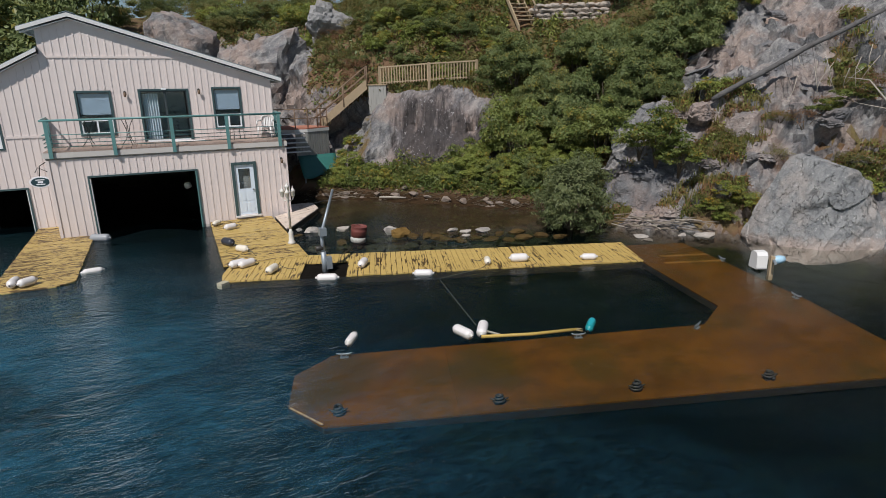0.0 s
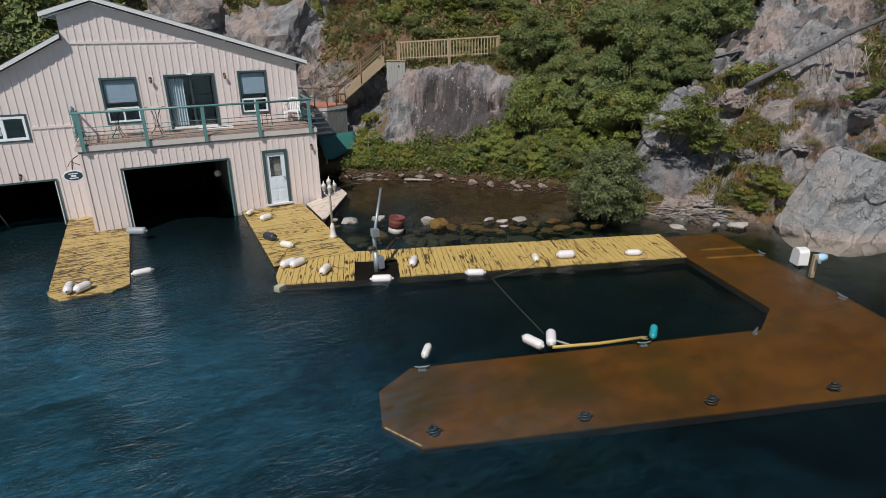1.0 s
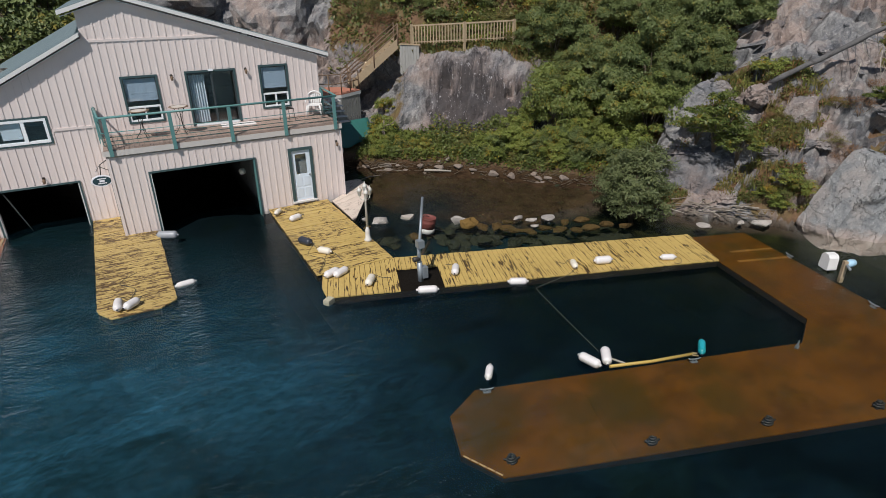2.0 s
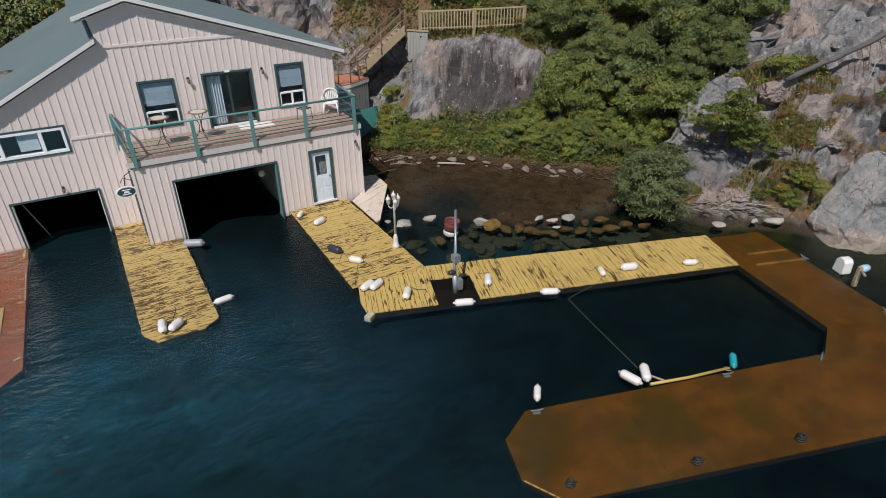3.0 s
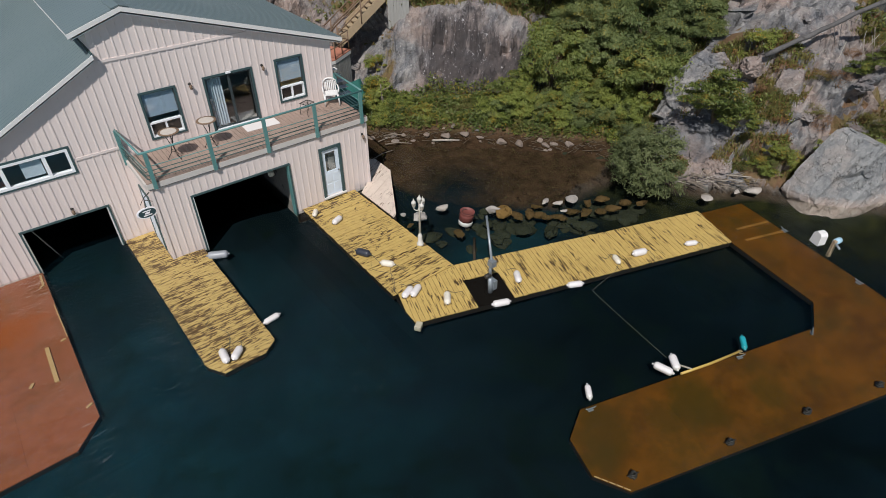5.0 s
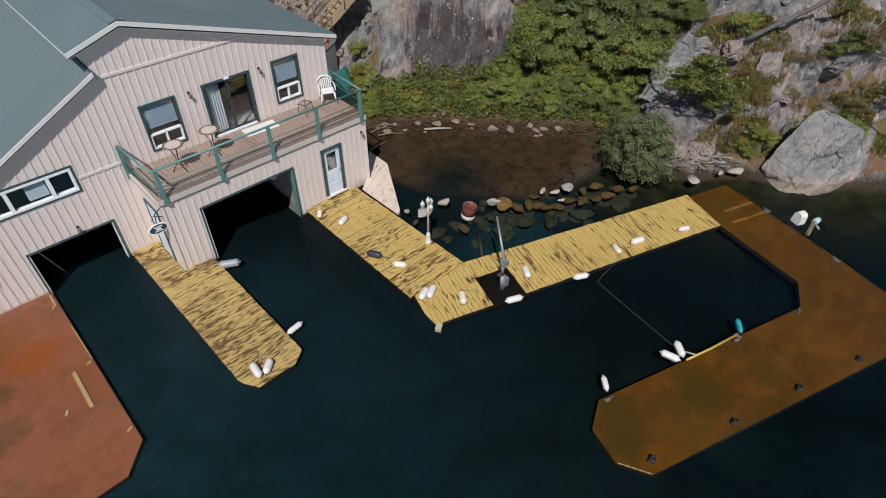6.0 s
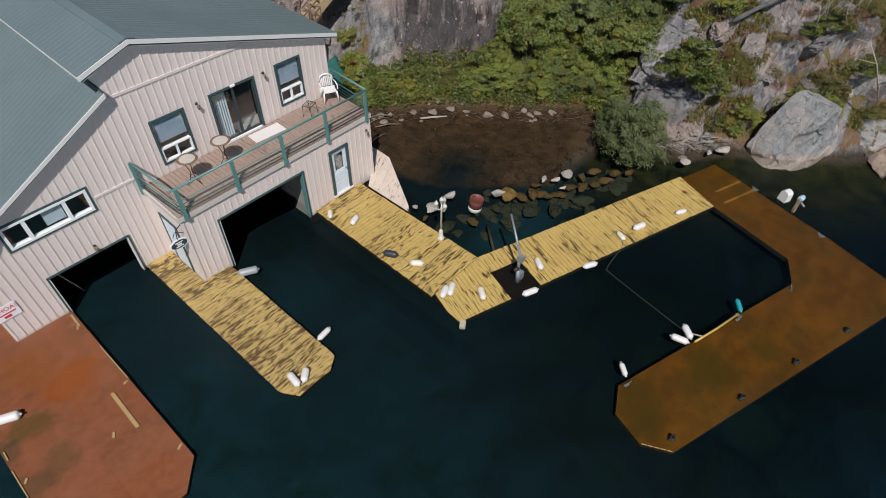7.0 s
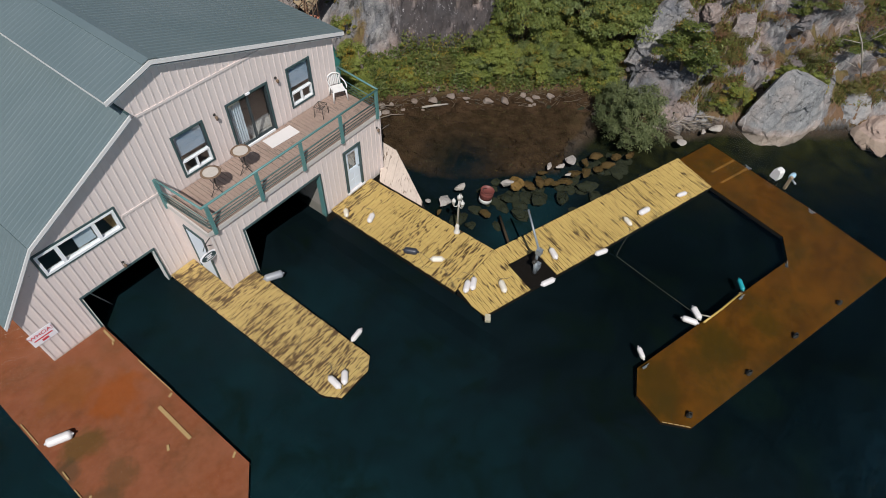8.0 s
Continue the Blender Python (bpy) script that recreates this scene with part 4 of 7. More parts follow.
# roofs: ribbed sheets from a ridge or wall down to an eave
def roof_sheet(name, x_hi, z_hi, x_lo, z_lo, y0, y1, label="", rib=0.0045):
    bm = bmesh.new()
    ys, y = [], y0
    while y < y1:
        ys += [(y, 0), (y + 0.055, 0), (y + 0.07, 1), (y + 0.095, 1), (y + 0.11, 0)]
        y += 0.2
    ys.append((y1, 0))
    up = Vector((-(z_lo - z_hi), 0, x_lo - x_hi)).normalized()
    up = up if up.z > 0 else -up
    rows = []
    for yy, h in ys:
        rows.append([bm.verts.new(Vector((x, yy - 2.0, z)) + up * (rib * h)) for x, z in ((x_hi, z_hi), (x_lo, z_lo))])
    for a, b in zip(rows, rows[1:]):
        bm.faces.new((a[0], b[0], b[1], a[1]))
    top = list(bm.faces)
    res = bmesh.ops.extrude_face_region(bm, geom=top)
    for v in (e for e in res["geom"] if isinstance(e, bmesh.types.BMVert)):
        v.co -= up * 0.05
    return part(name, bm, ROOF_GREEN, house, label)


FRONT = 1.79
roof_sheet("right_roof", 0.05, 7.15, 6.78, 5.04, FRONT, BACK + 0.4, "dark green ribbed metal roof slope", 0.011)
roof_sheet("upper_left_roof", 0.03, 7.15, -1.42, 6.67, FRONT, BACK + 0.4)
roof_sheet("lower_left_roof", -0.98, 6.05, -4.70, 4.09, FRONT, BACK + 0.4)
roof_sheet("steep_left_roof", -4.71, 4.08, -6.28, 2.31, FRONT, BACK + 0.4)
bm = bmesh.new()
for side_x, side_z in ((-0.17, 7.098), (0.27, 7.098)):
    lo = [bm.verts.new((x, y, z)) for y in (FRONT - 2.02, BACK - 1.6) for x, z in ((0.05, 7.163), (side_x, side_z))]
    hi = [bm.verts.new(v.co + Vector((0, 0, 0.022))) for v in lo]
    for q in ((0, 1, 3, 2), (4, 6, 7, 5), (0, 4, 5, 1), (2, 3, 7, 6), (0, 2, 6, 4), (1, 5, 7, 3)):
        bm.faces.new([(lo + hi)[i] for i in q])
part("ridge_cap", bm, ROOF_GREEN, house)
bm = bmesh.new()
box(bm, -1.03, -0.975, FRONT - 2.0, BACK - 1.6, 6.04, 6.075)
part("flashing", bm, GREEN_TRIM, house)


def rake(bm, x0, z0, x1, z1, drop=0.14):
    for a, b, lo, hi in ((FRONT - 2.03, FRONT - 1.99, 0.02, drop),):
        p = [(x0, z0 - lo), (x1, z1 - lo), (x1, z1 - hi), (x0, z0 - hi)]
        f0 = [bm.verts.new((x, a, z)) for x, z in p]
        f1 = [bm.verts.new((x, b, z)) for x, z in p]
        bm.faces.new(f0), bm.faces.new(f1[::-1])
        for i in range(4):
            bm.faces.new((f0[i], f0[(i + 1) % 4], f1[(i + 1) % 4], f1[i]))


for ends in ((0.05, 7.15, 6.78, 5.04), (0.05, 7.15, -1.42, 6.67), (-0.99, 6.05, -4.7, 4.09), (-4.7, 4.09, -6.28, 2.31)):
    bm = bmesh.new()
    rake(bm, *ends)
    part("rake_board", bm, WHITE_TRIM, house)
bm = bmesh.new()
box(bm, 6.72, 6.76, FRONT - 1.98, BACK - 1.6, 4.86, 5.03)
part("eave_fascia", bm, WHITE_TRIM, house)
bm = bmesh.new()
box(bm, -1.41, -1.37, FRONT - 1.98, BACK - 1.6, 6.55, 6.64)
part("eave_fascia", bm, WHITE_TRIM, house)
# soffits under the overhangs
bm = bmesh.new()
for x0, z0, x1, z1 in ((0.05, 6.935, 6.7, 4.85), (0.05, 6.935, -1.35, 6.475), (-1.0, 5.83, -4.7, 3.875), (-4.7, 3.875, -6.2, 2.18)):
    a = [bm.verts.new((x, y, z)) for x, z, y in ((x0, z0, FRONT - 1.985), (x1, z1, FRONT - 1.985), (x1, z1, -0.002), (x0, z0, -0.002))]
    b = [bm.verts.new(v.co + Vector((0, 0, 0.025))) for v in a]
    bm.faces.new(a), bm.faces.new(b[::-1])
    for i in range(4):
        bm.faces.new((a[i], a[(i + 1) % 4], b[(i + 1) % 4], b[i]))
part("soffit", bm, WHITE_TRIM, house)


# openings
def frame_ring(bm, x0, x1, z0, z1, w, y0, y1, bottom=True):
    box(bm, x0, x0 + w, y0, y1, z0, z1)
    box(bm, x1 - w, x1, y0, y1, z0, z1)
    box(bm, x0 + w, x1 - w, y0, y1, z1 - w, z1)
    if bottom:
        box(bm, x0 + w, x1 - w, y0, y1, z0, z0 + w)


def hung_window(x0, x1, z0, z1):
    """A green-trimmed window: a fixed light with a closed blind over a white sliding pair."""
    win = thing("window", "", "")
    win.parent = house
    bm = bmesh.new()
    frame_ring(bm, x0 - 0.06, x1 + 0.06, z0 - 0.06, z1 + 0.06, 0.065, -0.03, -0.001)
    part("green_trim", bm, GREEN_TRIM, win)
    bm = bmesh.new()
    zm = z0 + (z1 - z0) * 0.31
    frame_ring(bm, x0, x1, z0, zm + 0.05, 0.05, -0.015, 0.1)
    xm = (x0 + x1) / 2
    box(bm, xm - 0.025, xm + 0.025, -0.01, 0.09, z0 + 0.05, zm)
    part("window_frame", bm, WINDOW_WHITE, win, bevel=0.004)
    bm = bmesh.new()
    frame_ring(bm, x0, x1, zm + 0.052, z1, 0.022, -0.012, 0.1, False)
    part("upper_frame", bm, DOOR_DARK, win)
    bm = bmesh.new()
    box(bm, x0 + 0.022, x1 - 0.022, 0.04, 0.046, zm + 0.052, z1 - 0.022)
    part("upper_pane", bm, GLASS, win).visible_shadow = False
    for a, b in ((x0 + 0.05, xm - 0.025), (xm + 0.025, x1 - 0.05)):
        bm = bmesh.new()
        box(bm, a, b, 0.05, 0.056, z0 + 0.05, zm)
        part("lower_pane", bm, GLASS, win).visible_shadow = False
    bm = bmesh.new()
    n = 22
    for i in range(n):
        z = zm + 0.22 + (z1 - zm - 0.27) * i / n
        box(bm, x0 + 0.03, x1 - 0.03, 0.062, 0.068, z, z + (z1 - zm - 0.27) / n * 0.93)
    part("blind", bm, BLIND, win, "lowered grey-blue slatted blind")
    return win


hung_window(*TALL_OPEN[0])
hung_window(*TALL_OPEN[2])

# the wide window over the small bay
win = thing("window", "", "")
win.parent = house
x0, x1, z0, z1 = TALL_OPEN[3]
bm = bmesh.new()
frame_ring(bm, x0 - 0.075, x1 + 0.075, z0 - 0.06, z1 + 0.075, 0.06, -0.03, -0.001)
part("green_trim", bm, GREEN_TRIM, win)
bm = bmesh.new()
frame_ring(bm, x0 - 0.012, x1 + 0.012, z0 - 0.0, z1 + 0.012, 0.072, -0.04, 0.1)
for xm in (x0 + 0.56, x1 - 0.62):
    box(bm, xm - 0.05, xm + 0.05, -0.03, 0.09, z0 + 0.06, z1 - 0.06)
part("window_frame", bm, WINDOW_WHITE, win, bevel=0.004)
for a, b in ((x0 + 0.06, x0 + 0.52), (x0 + 0.6, x1 - 0.66), (x1 - 0.58, x1 - 0.06)):
    bm = bmesh.new()
    box(bm, a, b, 0.04, 0.046, z0 + 0.06, z1 - 0.06)
    part("pane", bm, GLASS, win).visible_shadow = False
bm = bmesh.new()
box(bm, x1 - 1.22, x1 - 0.7, 0.06, 0.075, z0 + 0.16, z1 - 0.06)
part("blind", bm, CURTAIN, win, "pale half-drawn blind")

# sliding balcony door
sld = thing("sliding_door", "", "")
sld.parent = house
x0, x1, z0, z1 = TALL_OPEN[1]
bm = bmesh.new()
frame_ring(bm, x0 - 0.06, x1 + 0.06, z0 - 0.02, z1 + 0.06, 0.065, -0.03, -0.001, False)
part("green_trim", bm, GREEN_TRIM, sld)
bm = bmesh.new()
xm = (x0 + x1) / 2 + 0.02
frame_ring(bm, x0, x1, z0, z1, 0.04, 0.0, 0.12)
box(bm, xm - 0.035, xm + 0.035, 0.02, 0.1, z0 + 0.04, z1 - 0.04)
part("door_frame", bm, DOOR_DARK, sld, bevel=0.004)
bm = bmesh.new()
box(bm, x0 + 0.05, x1 - 0.05, -0.06, 0.02, z0 - 0.035, z0 + 0.03)
part("white_sill", bm, WINDOW_WHITE, sld)
for a, b, y in ((x0 + 0.04, xm - 0.035, 0.05), (xm + 0.035, x1 - 0.1, 0.08)):
    bm = bmesh.new()
    box(bm, a, b, y, y + 0.006, z0 + 0.04, z1 - 0.04)
    part("pane", bm, GLASS, sld).visible_shadow = False
bm = bmesh.new()
n = 30
cols = []
for i in range(n + 1):
    x = x0 + 0.06 + 0.5 * i / n
    y = 0.17 + 0.035 * math.sin(i * 1.25)
    cols.append((bm.verts.new((x, y, z0 + 0.05)), bm.verts.new((x, y, z1 - 0.1))))
for a, b in zip(cols, cols[1:]):
    bm.faces.new((a[0], b[0], b[1], a[1])).smooth = True
part("curtain", bm, CURTAIN, sld, "pale gathered curtain")
bm = bmesh.new()
box(bm, xm - 0.09, xm + 0.07, -0.09, -0.036, z1 + 0.03, z1 + 0.09)
part("lintel_light", bm, WINDOW_WHITE, sld)

# entrance door at the dock
door = thing("entrance_door", "", "")
door.parent = house
x0, x1, z0, z1 = LOW_OPEN[1]
bm = bmesh.new()
frame_ring(bm, x0 - 0.08, x1 + 0.08, z0 - 0.02, z1 + 0.08, 0.1, -2.045, -1.9, False)
part("green_trim", bm, GREEN_TRIM, door)
bm = bmesh.new()
zs = z0 + 0.95
front_wall(bm, x0 + 0.02, x1 - 0.02, z0, [(x0 + 0.15, x1 - 0.15, zs, z1 - 0.16)], -1.99, -1.945, [(-7, 7, [((0, z1 - 0.02), (1, 0))])])
part("leaf", bm, DOOR_WHITE, door, "pale door leaf with half-height glazing")
for a in (x0 + 0.1, (x0 + x1) / 2 + 0.03):
    for c in (z0 + 0.1, z0 + 0.52):
        bm = bmesh.new()
        box(bm, a, a + 0.22, -2.0, -1.9895, c, c + 0.34)
        part("raised_panel", bm, DOOR_WHITE, door, bevel=0.006)
bm = bmesh.new()
box(bm, x0 + 0.15, x1 - 0.15, -1.97, -1.964, zs, z1 - 0.16)
part("pane", bm, GLASS, door).visible_shadow = False
# unseen sheet added behind the glass so that the pane reads lighter
bm = bmesh.new()
box(bm, 4.62, 5.08, -1.84, -1.83, 1.0, 1.9)
part("pane_backing", bm, GREY_WOOD, door, "grey sheet added behind the door glass to lighten it")
bm = bmesh.new()
lathe(bm, [(0.01, 0), (0.03, 0.01), (0.032, 0.05), (0.012, 0.07)], 10, m=pose(x1 - 0.09, -1.99, z0 + 0.92, 90))
part("knob", bm, STEEL, door)
bm = bmesh.new()
box(bm, x0 - 0.1, x1 + 0.1, -2.1, -1.9, z0 - 0.08, z0 - 0.021)
part("sill", bm, WHITE_TRIM, door)

# side door of the big bay's outer wall
sdoor = thing("side_door", "", "")
sdoor.parent = house
bm = bmesh.new()
for y0, y1, za, zb in ((-1.5, -1.42, 0.1, 2.1), (-0.6, -0.52, 0.1, 2.1), (-1.42, -0.6, 2.02, 2.1)):
    box(bm, -1.09, -1.0505, y0, y1, za, zb)
part("green_trim", bm, GREEN_TRIM, sdoor)
bm = bmesh.new()
box(bm, -1.075, -1.0505, -1.42, -0.6, 0.1, 2.02)
part("leaf", bm, DOOR_WHITE, sdoor)

# green linings of the boat bays
for x0, x1, z1, y in ((0.04, 3.26, 1.93, -2.0), (-4.44, -2.06, 1.42, 0.0)):
    bay = thing("boat_bay_lining", "", "")
    bay.parent = house
    for a, b in ((x0 - 0.05, x0), (x1, x1 + 0.05)):
        bm = bmesh.new()
        box(bm, a, b, y - 0.04, y - 0.001, -0.1, z1)
        part("side_casing", bm, GREEN_TRIM, bay)
    for a, b in ((x0, x0 + 0.03), (x1 - 0.03, x1)):
        bm = bmesh.new()
        box(bm, a, b, y - 0.03, y + 0.17, -0.1, z1 - 0.03)
        part("jamb", bm, TEAL if a > 1 else WHITE_TRIM, bay)
    bm = bmesh.new()
    box(bm, x0 - 0.05, x1 + 0.05, y - 0.042, y - 0.001, z1, z1 + 0.055)
    part("head_casing", bm, GREEN_TRIM, bay)
    bm = bmesh.new()
    for i in range(5):
        box(bm, x0 + 0.05, x1 - 0.05, y + 0.35 + 0.42 * i, y + 0.75 + 0.42 * i, z1 + 0.12, z1 + 0.15)
    part("raised_door", bm, DARK_IN, bay, "overhead door rolled up under the ceiling")


pole_in = thing("leaning_pole", "weathered grey pole leaning in the mouth of the small boat bay", "pole", pose(-4.3, 2.35, 0))
bm = bmesh.new()
tube(bm, [(0.55, 0.3, -0.3), (0.1, 0.0, 1.25)], 0.018, 8)
part("shaft", bm, GREY_WOOD, pole_in)
bag = thing("hanging_fender", "grey boat fender hung under the beam of the big bay", "fender", pose(2.95, 0.9, 1.3))
bm = bmesh.new()
lathe(bm, [(0.02, -0.1), (0.1, -0.08), (0.12, 0.0), (0.1, 0.1), (0.02, 0.12)], 14, m=pose(0, 0, 0, 20, 70))
part("body", bm, FENDER_DIRTY, bag)
bm = bmesh.new()
tube(bm, [(0, 0, 0.08), (0, 0, 0.96)], 0.004, 5)
part("cord", bm, ROPE, bag)


def sconce(x, y, z):
    s = thing("wall_lamp", "small brown lantern fixed to the cream wall", "wall lamp", pose(x, y, z) @ Matrix.Scale(0.8, 4), "lanterns on the front wall")
    bm = bmesh.new()
    lathe(bm, [(0.055, 0), (0.06, 0.015), (0.02, 0.03)], 10, m=pose(0, 0, 0.1, 90))
    part("bracket_plate", bm, IRON, s)
    bm = bmesh.new()
    tube(bm, [(0, -0.02, 0.1), (0, -0.1, 0.16), (0, -0.13, 0.1)], 0.011, 6)
    part("arm", bm, IRON, s)
    bm = bmesh.new()
    lathe(bm, [(0.02, -0.1), (0.045, -0.08), (0.065, 0.04), (0.03, 0.08), (0.01, 0.1)], 10, (0, -0.13, 0.0))
    part("lantern", bm, BROWN_RAIL, s)


for x, y, z in ((1.36, 1.999, 4.5), (3.78, 1.999, 4.55), (-2.98, 1.999, 1.62), (6.2, -0.001, 2.08)):
    sconce(x, y, z)


def bars(parent, rows, y, material):
    bm = bmesh.new()
    for x0, x1, z0, z1 in rows:
        box(bm, x0, x1, y - 0.006, y, z0, z1)
    part("lettering_bars", bm, material, parent)


sign = thing("warning_sign", "white board with red and dark lettering on the wall", "sign", pose(-5.76, 1.975, 1.12))
bm = bmesh.new()
box(bm, -0.34, 0.34, -0.012, 0.0, -0.25, 0.25)
part("board", bm, SIGN_WHITE, sign, bevel=0.004)
txt = bpy.data.curves.new("word", "FONT")
txt.body, txt.size, txt.extrude, txt.align_x = "WHOA!", 0.19, 0.002, "CENTER"
word_ob = bpy.data.objects.new("word", txt)
word_me = bpy.data.meshes.new_from_object(word_ob)
bpy.data.objects.remove(word_ob)
word_me.materials.append(SIGN_RED)
word = new("word", word_me)
word.parent = sign
word.matrix_local = pose(0, -0.016, 0.05, 90)
bars(sign, [(-0.26, 0.26, -0.06, -0.02), (-0.08, 0.1, -0.19, -0.11)], -0.0125, SIGN_RED)

oval = thing("hanging_sign", "dark oval sign with pale border hung from a bracket", "sign", pose(-1.3, 0.02, 1.9))
bm = bmesh.new()
lathe(bm, [(0.29, -0.02), (0.3, 0), (0.29, 0.02)], 32, m=Matrix.Diagonal((1, 1, 0.6, 1)) @ pose(0, 0, 0, 90))
part("rim", bm, SIGN_WHITE, oval)
bm = bmesh.new()
lathe(bm, [(0.25, -0.026), (0.26, 0), (0.25, 0.026)], 32, m=Matrix.Diagonal((1, 1, 0.56, 1)) @ pose(0, 0, 0, 90))
part("board", bm, SIGN_DARK, oval)
bars(oval, [(-0.12, 0.12, 0.055, 0.085), (-0.07, 0.07, -0.03, 0.03), (-0.12, 0.12, -0.085, -0.055)], -0.027, SIGN_WHITE)
bm = bmesh.new()
tube(bm, [(0.25, 0.0, 0.62), (0.05, 0.0, 0.5), (0.0, 0, 0.18)], 0.016, 6)
tube(bm, [(0.25, 0.0, 0.3), (0.0, 0.0, 0.45), (-0.1, 0, 0.3)], 0.012, 6)
part("bracket", bm, IRON, oval)

# ---- balcony ----
DECK = 2.82
balcony = thing("balcony_deck", "weathered board balcony deck with white fascia", "balcony", pose(0, 0, DECK))
bm = bmesh.new()
box(bm, -1.08, 6.44, -0.07, -0.02, -0.2, -0.035)
box(bm, -1.12, -1.06, -0.02, 1.96, -0.2, -0.035)
box(bm, 6.4, 6.45, -0.02, 1.96, -0.2, -0.035)
part("fascia", bm, FASCIA, balcony, "weathered pale fascia board")
bm = bmesh.new()
box(bm, -1.05, 6.39, -0.019, 1.96, -0.25, -0.04)
part("frame", bm, DARK_IN, balcony)
BOARD = shared("deck_board", DECK_WOOD, lambda bm: box(bm, -0.5, 0.5, -0.5, 0.5, -0.03, 0.0))
random.seed(11)
N = 52
for i in range(N):
    w = 7.5 / N
    x = -1.07 + (i + 0.5) * w
    piece("deck_board", BOARD, balcony, pose(x, 0.96, random.uniform(-0.003, 0.003), 0, 0, 90) @ Matrix.Diagonal((2.03, w - 0.012, 1, 1)))

rail = thing("balcony_railing", "teal painted steel railing with thin cables round the balcony", "railing", pose(0, 0, DECK - 0.2))
POST = bmesh.new()
box(POST, -0.055, 0.055, -0.035, 0.035, 0, 1.14)
posts = [(-0.86, -0.105), (0.92, -0.105), (2.68, -0.105), (4.44, -0.105), (6.2, -0.105), (6.42, 1.93), (-1.11, 1.9)]
post_me = None
for x, y in posts:
    if post_me is None:
        first = part("post", POST, TEAL, rail, bevel=0.008)
        post_me = first.data
        first.matrix_local = pose(x, y, 0)
    else:
        piece("post", post_me, rail, pose(x, y, 0))
corners = [(-1.11, 1.9), (-1.0, -0.09), (6.3, -0.09), (6.42, 1.93)]
for a, b in zip(corners, corners[1:]):
    bm = bmesh.new()
    tube(bm, [(*a, 1.16), (*b, 1.16)], 0.035, 8)
    part("top_rail", bm, TEAL, rail)
for h in (0.34, 0.46, 0.58, 0.72):
    for a, b in zip(corners, corners[1:]):
        bm = bmesh.new()
        tube(bm, [(*a, h), ((a[0] + b[0]) / 2, (a[1] + b[1]) / 2, h - 0.015), (*b, h)], 0.013, 6)
        part("cable", bm, WIRE if h < 0.7 else TEAL, rail)


def ring(bm, r, z, t, seg=20):
    tube(bm, [(r * math.cos(a), r * math.sin(a), z) for a in (2 * math.pi * i / seg for i in range(seg + 1))], t, 6, False)


def bistro_table(x, y, top):
    t = thing("bistro_table", "round brown metal bistro table with a pale centre on the balcony", "table", pose(x, y, DECK), "bistro tables on the balcony")
    bm = bmesh.new()
    lathe(bm, [(0.235, top - 0.02), (0.30, top - 0.02), (0.31, top - 0.01), (0.30, top), (0.235, top)], 28)
    part("tabletop_rim", bm, BROWN_RAIL, t)
    bm = bmesh.new()
    lathe(bm, [(0.225, top - 0.015), (0.232, top + 0.002), (0.22, top + 0.005)], 24)
    part("tabletop_centre", bm, WICKER, t)
    for i in range(3):
        a = i * 2.094 + 0.4
        bm = bmesh.new()
        tube(bm, [(r * math.cos(a + s), r * math.sin(a + s), z) for r, z, s in ((0.2, top - 0.03, 0), (0.1, top * 0.75, 0.2), (0.035, top * 0.5, 0.3), (0.08, top * 0.25, 0.4), (0.24, 0.015, 0.5))], 0.012, 6)
        part("leg", bm, IRON, t)
    bm = bmesh.new()
    ring(bm, 0.09, top * 0.3, 0.008)
    part("brace_ring", bm, IRON, t)


bistro_table(0.14, 0.98, 0.9)
bistro_table(1.32, 1.06, 0.9)

stool = thing("folding_stool", "small dark metal stool with open frame on the balcony", "stool", pose(4.9, 1.35, DECK, 0, 0, 20))
bm = bmesh.new()
tube(bm, [(-0.19, -0.16, 0.42), (0.19, -0.16, 0.42), (0.19, 0.16, 0.42), (-0.19, 0.16, 0.42), (-0.19, -0.16, 0.42)], 0.014, 6)
for i in range(5):
    tube(bm, [(-0.19, -0.1 + 0.05 * i, 0.42), (0.19, -0.1 + 0.05 * i, 0.42)], 0.006, 5)
part("seat_frame", bm, IRON, stool)
for x, y in ((-0.18, -0.15), (0.18, -0.15), (0.18, 0.15), (-0.18, 0.15)):
    bm = bmesh.new()
    tube(bm, [(x, y, 0.41), (x * 1.15, y * 1.15, 0.0)], 0.011, 6)
    part("leg", bm, IRON, stool)

mat_ob = thing("door_mat", "pale rectangular mat lying before the sliding door", "mat", pose(3.2, 1.55, DECK + 0.004, 0, 0, -3))
bm = bmesh.new()
box(bm, -0.58, 0.58, -0.27, 0.27, 0, 0.014)
part("mat", bm, MAT_PALE, mat_ob, bevel=0.004)

chair = thing("plastic_chair", "white moulded plastic armchair on the balcony", "chair", pose(6.02, 1.62, DECK, 0, 0, -25))
bm = bmesh.new()
prism(bm, [(-0.24, -0.24), (0.24, -0.24), (0.22, 0.2), (-0.22, 0.2)], 0.40, 0.425)
part("seat", bm, PLASTIC_WHITE, chair, bevel=0.01)
for i in range(7):
    a = (i - 3) / 3
    bm = bmesh.new()
    box(bm, a * 0.2 - 0.022, a * 0.2 + 0.022, 0.2, 0.22, 0.43, 0.8 - 0.06 * a * a, pose(0, 0.03, 0, -9))
    part("back_slat", bm, PLASTIC_WHITE, chair)
bm = bmesh.new()
tube(bm, [(x, 0.33 - 0.03 * abs(x) * 4, z) for x, z in ((-0.25, 0.6), (-0.22, 0.76), (-0.12, 0.83), (0, 0.85), (0.12, 0.83), (0.22, 0.76), (0.25, 0.6))], 0.026, 6)
part("backrest_rim", bm, PLASTIC_WHITE, chair)
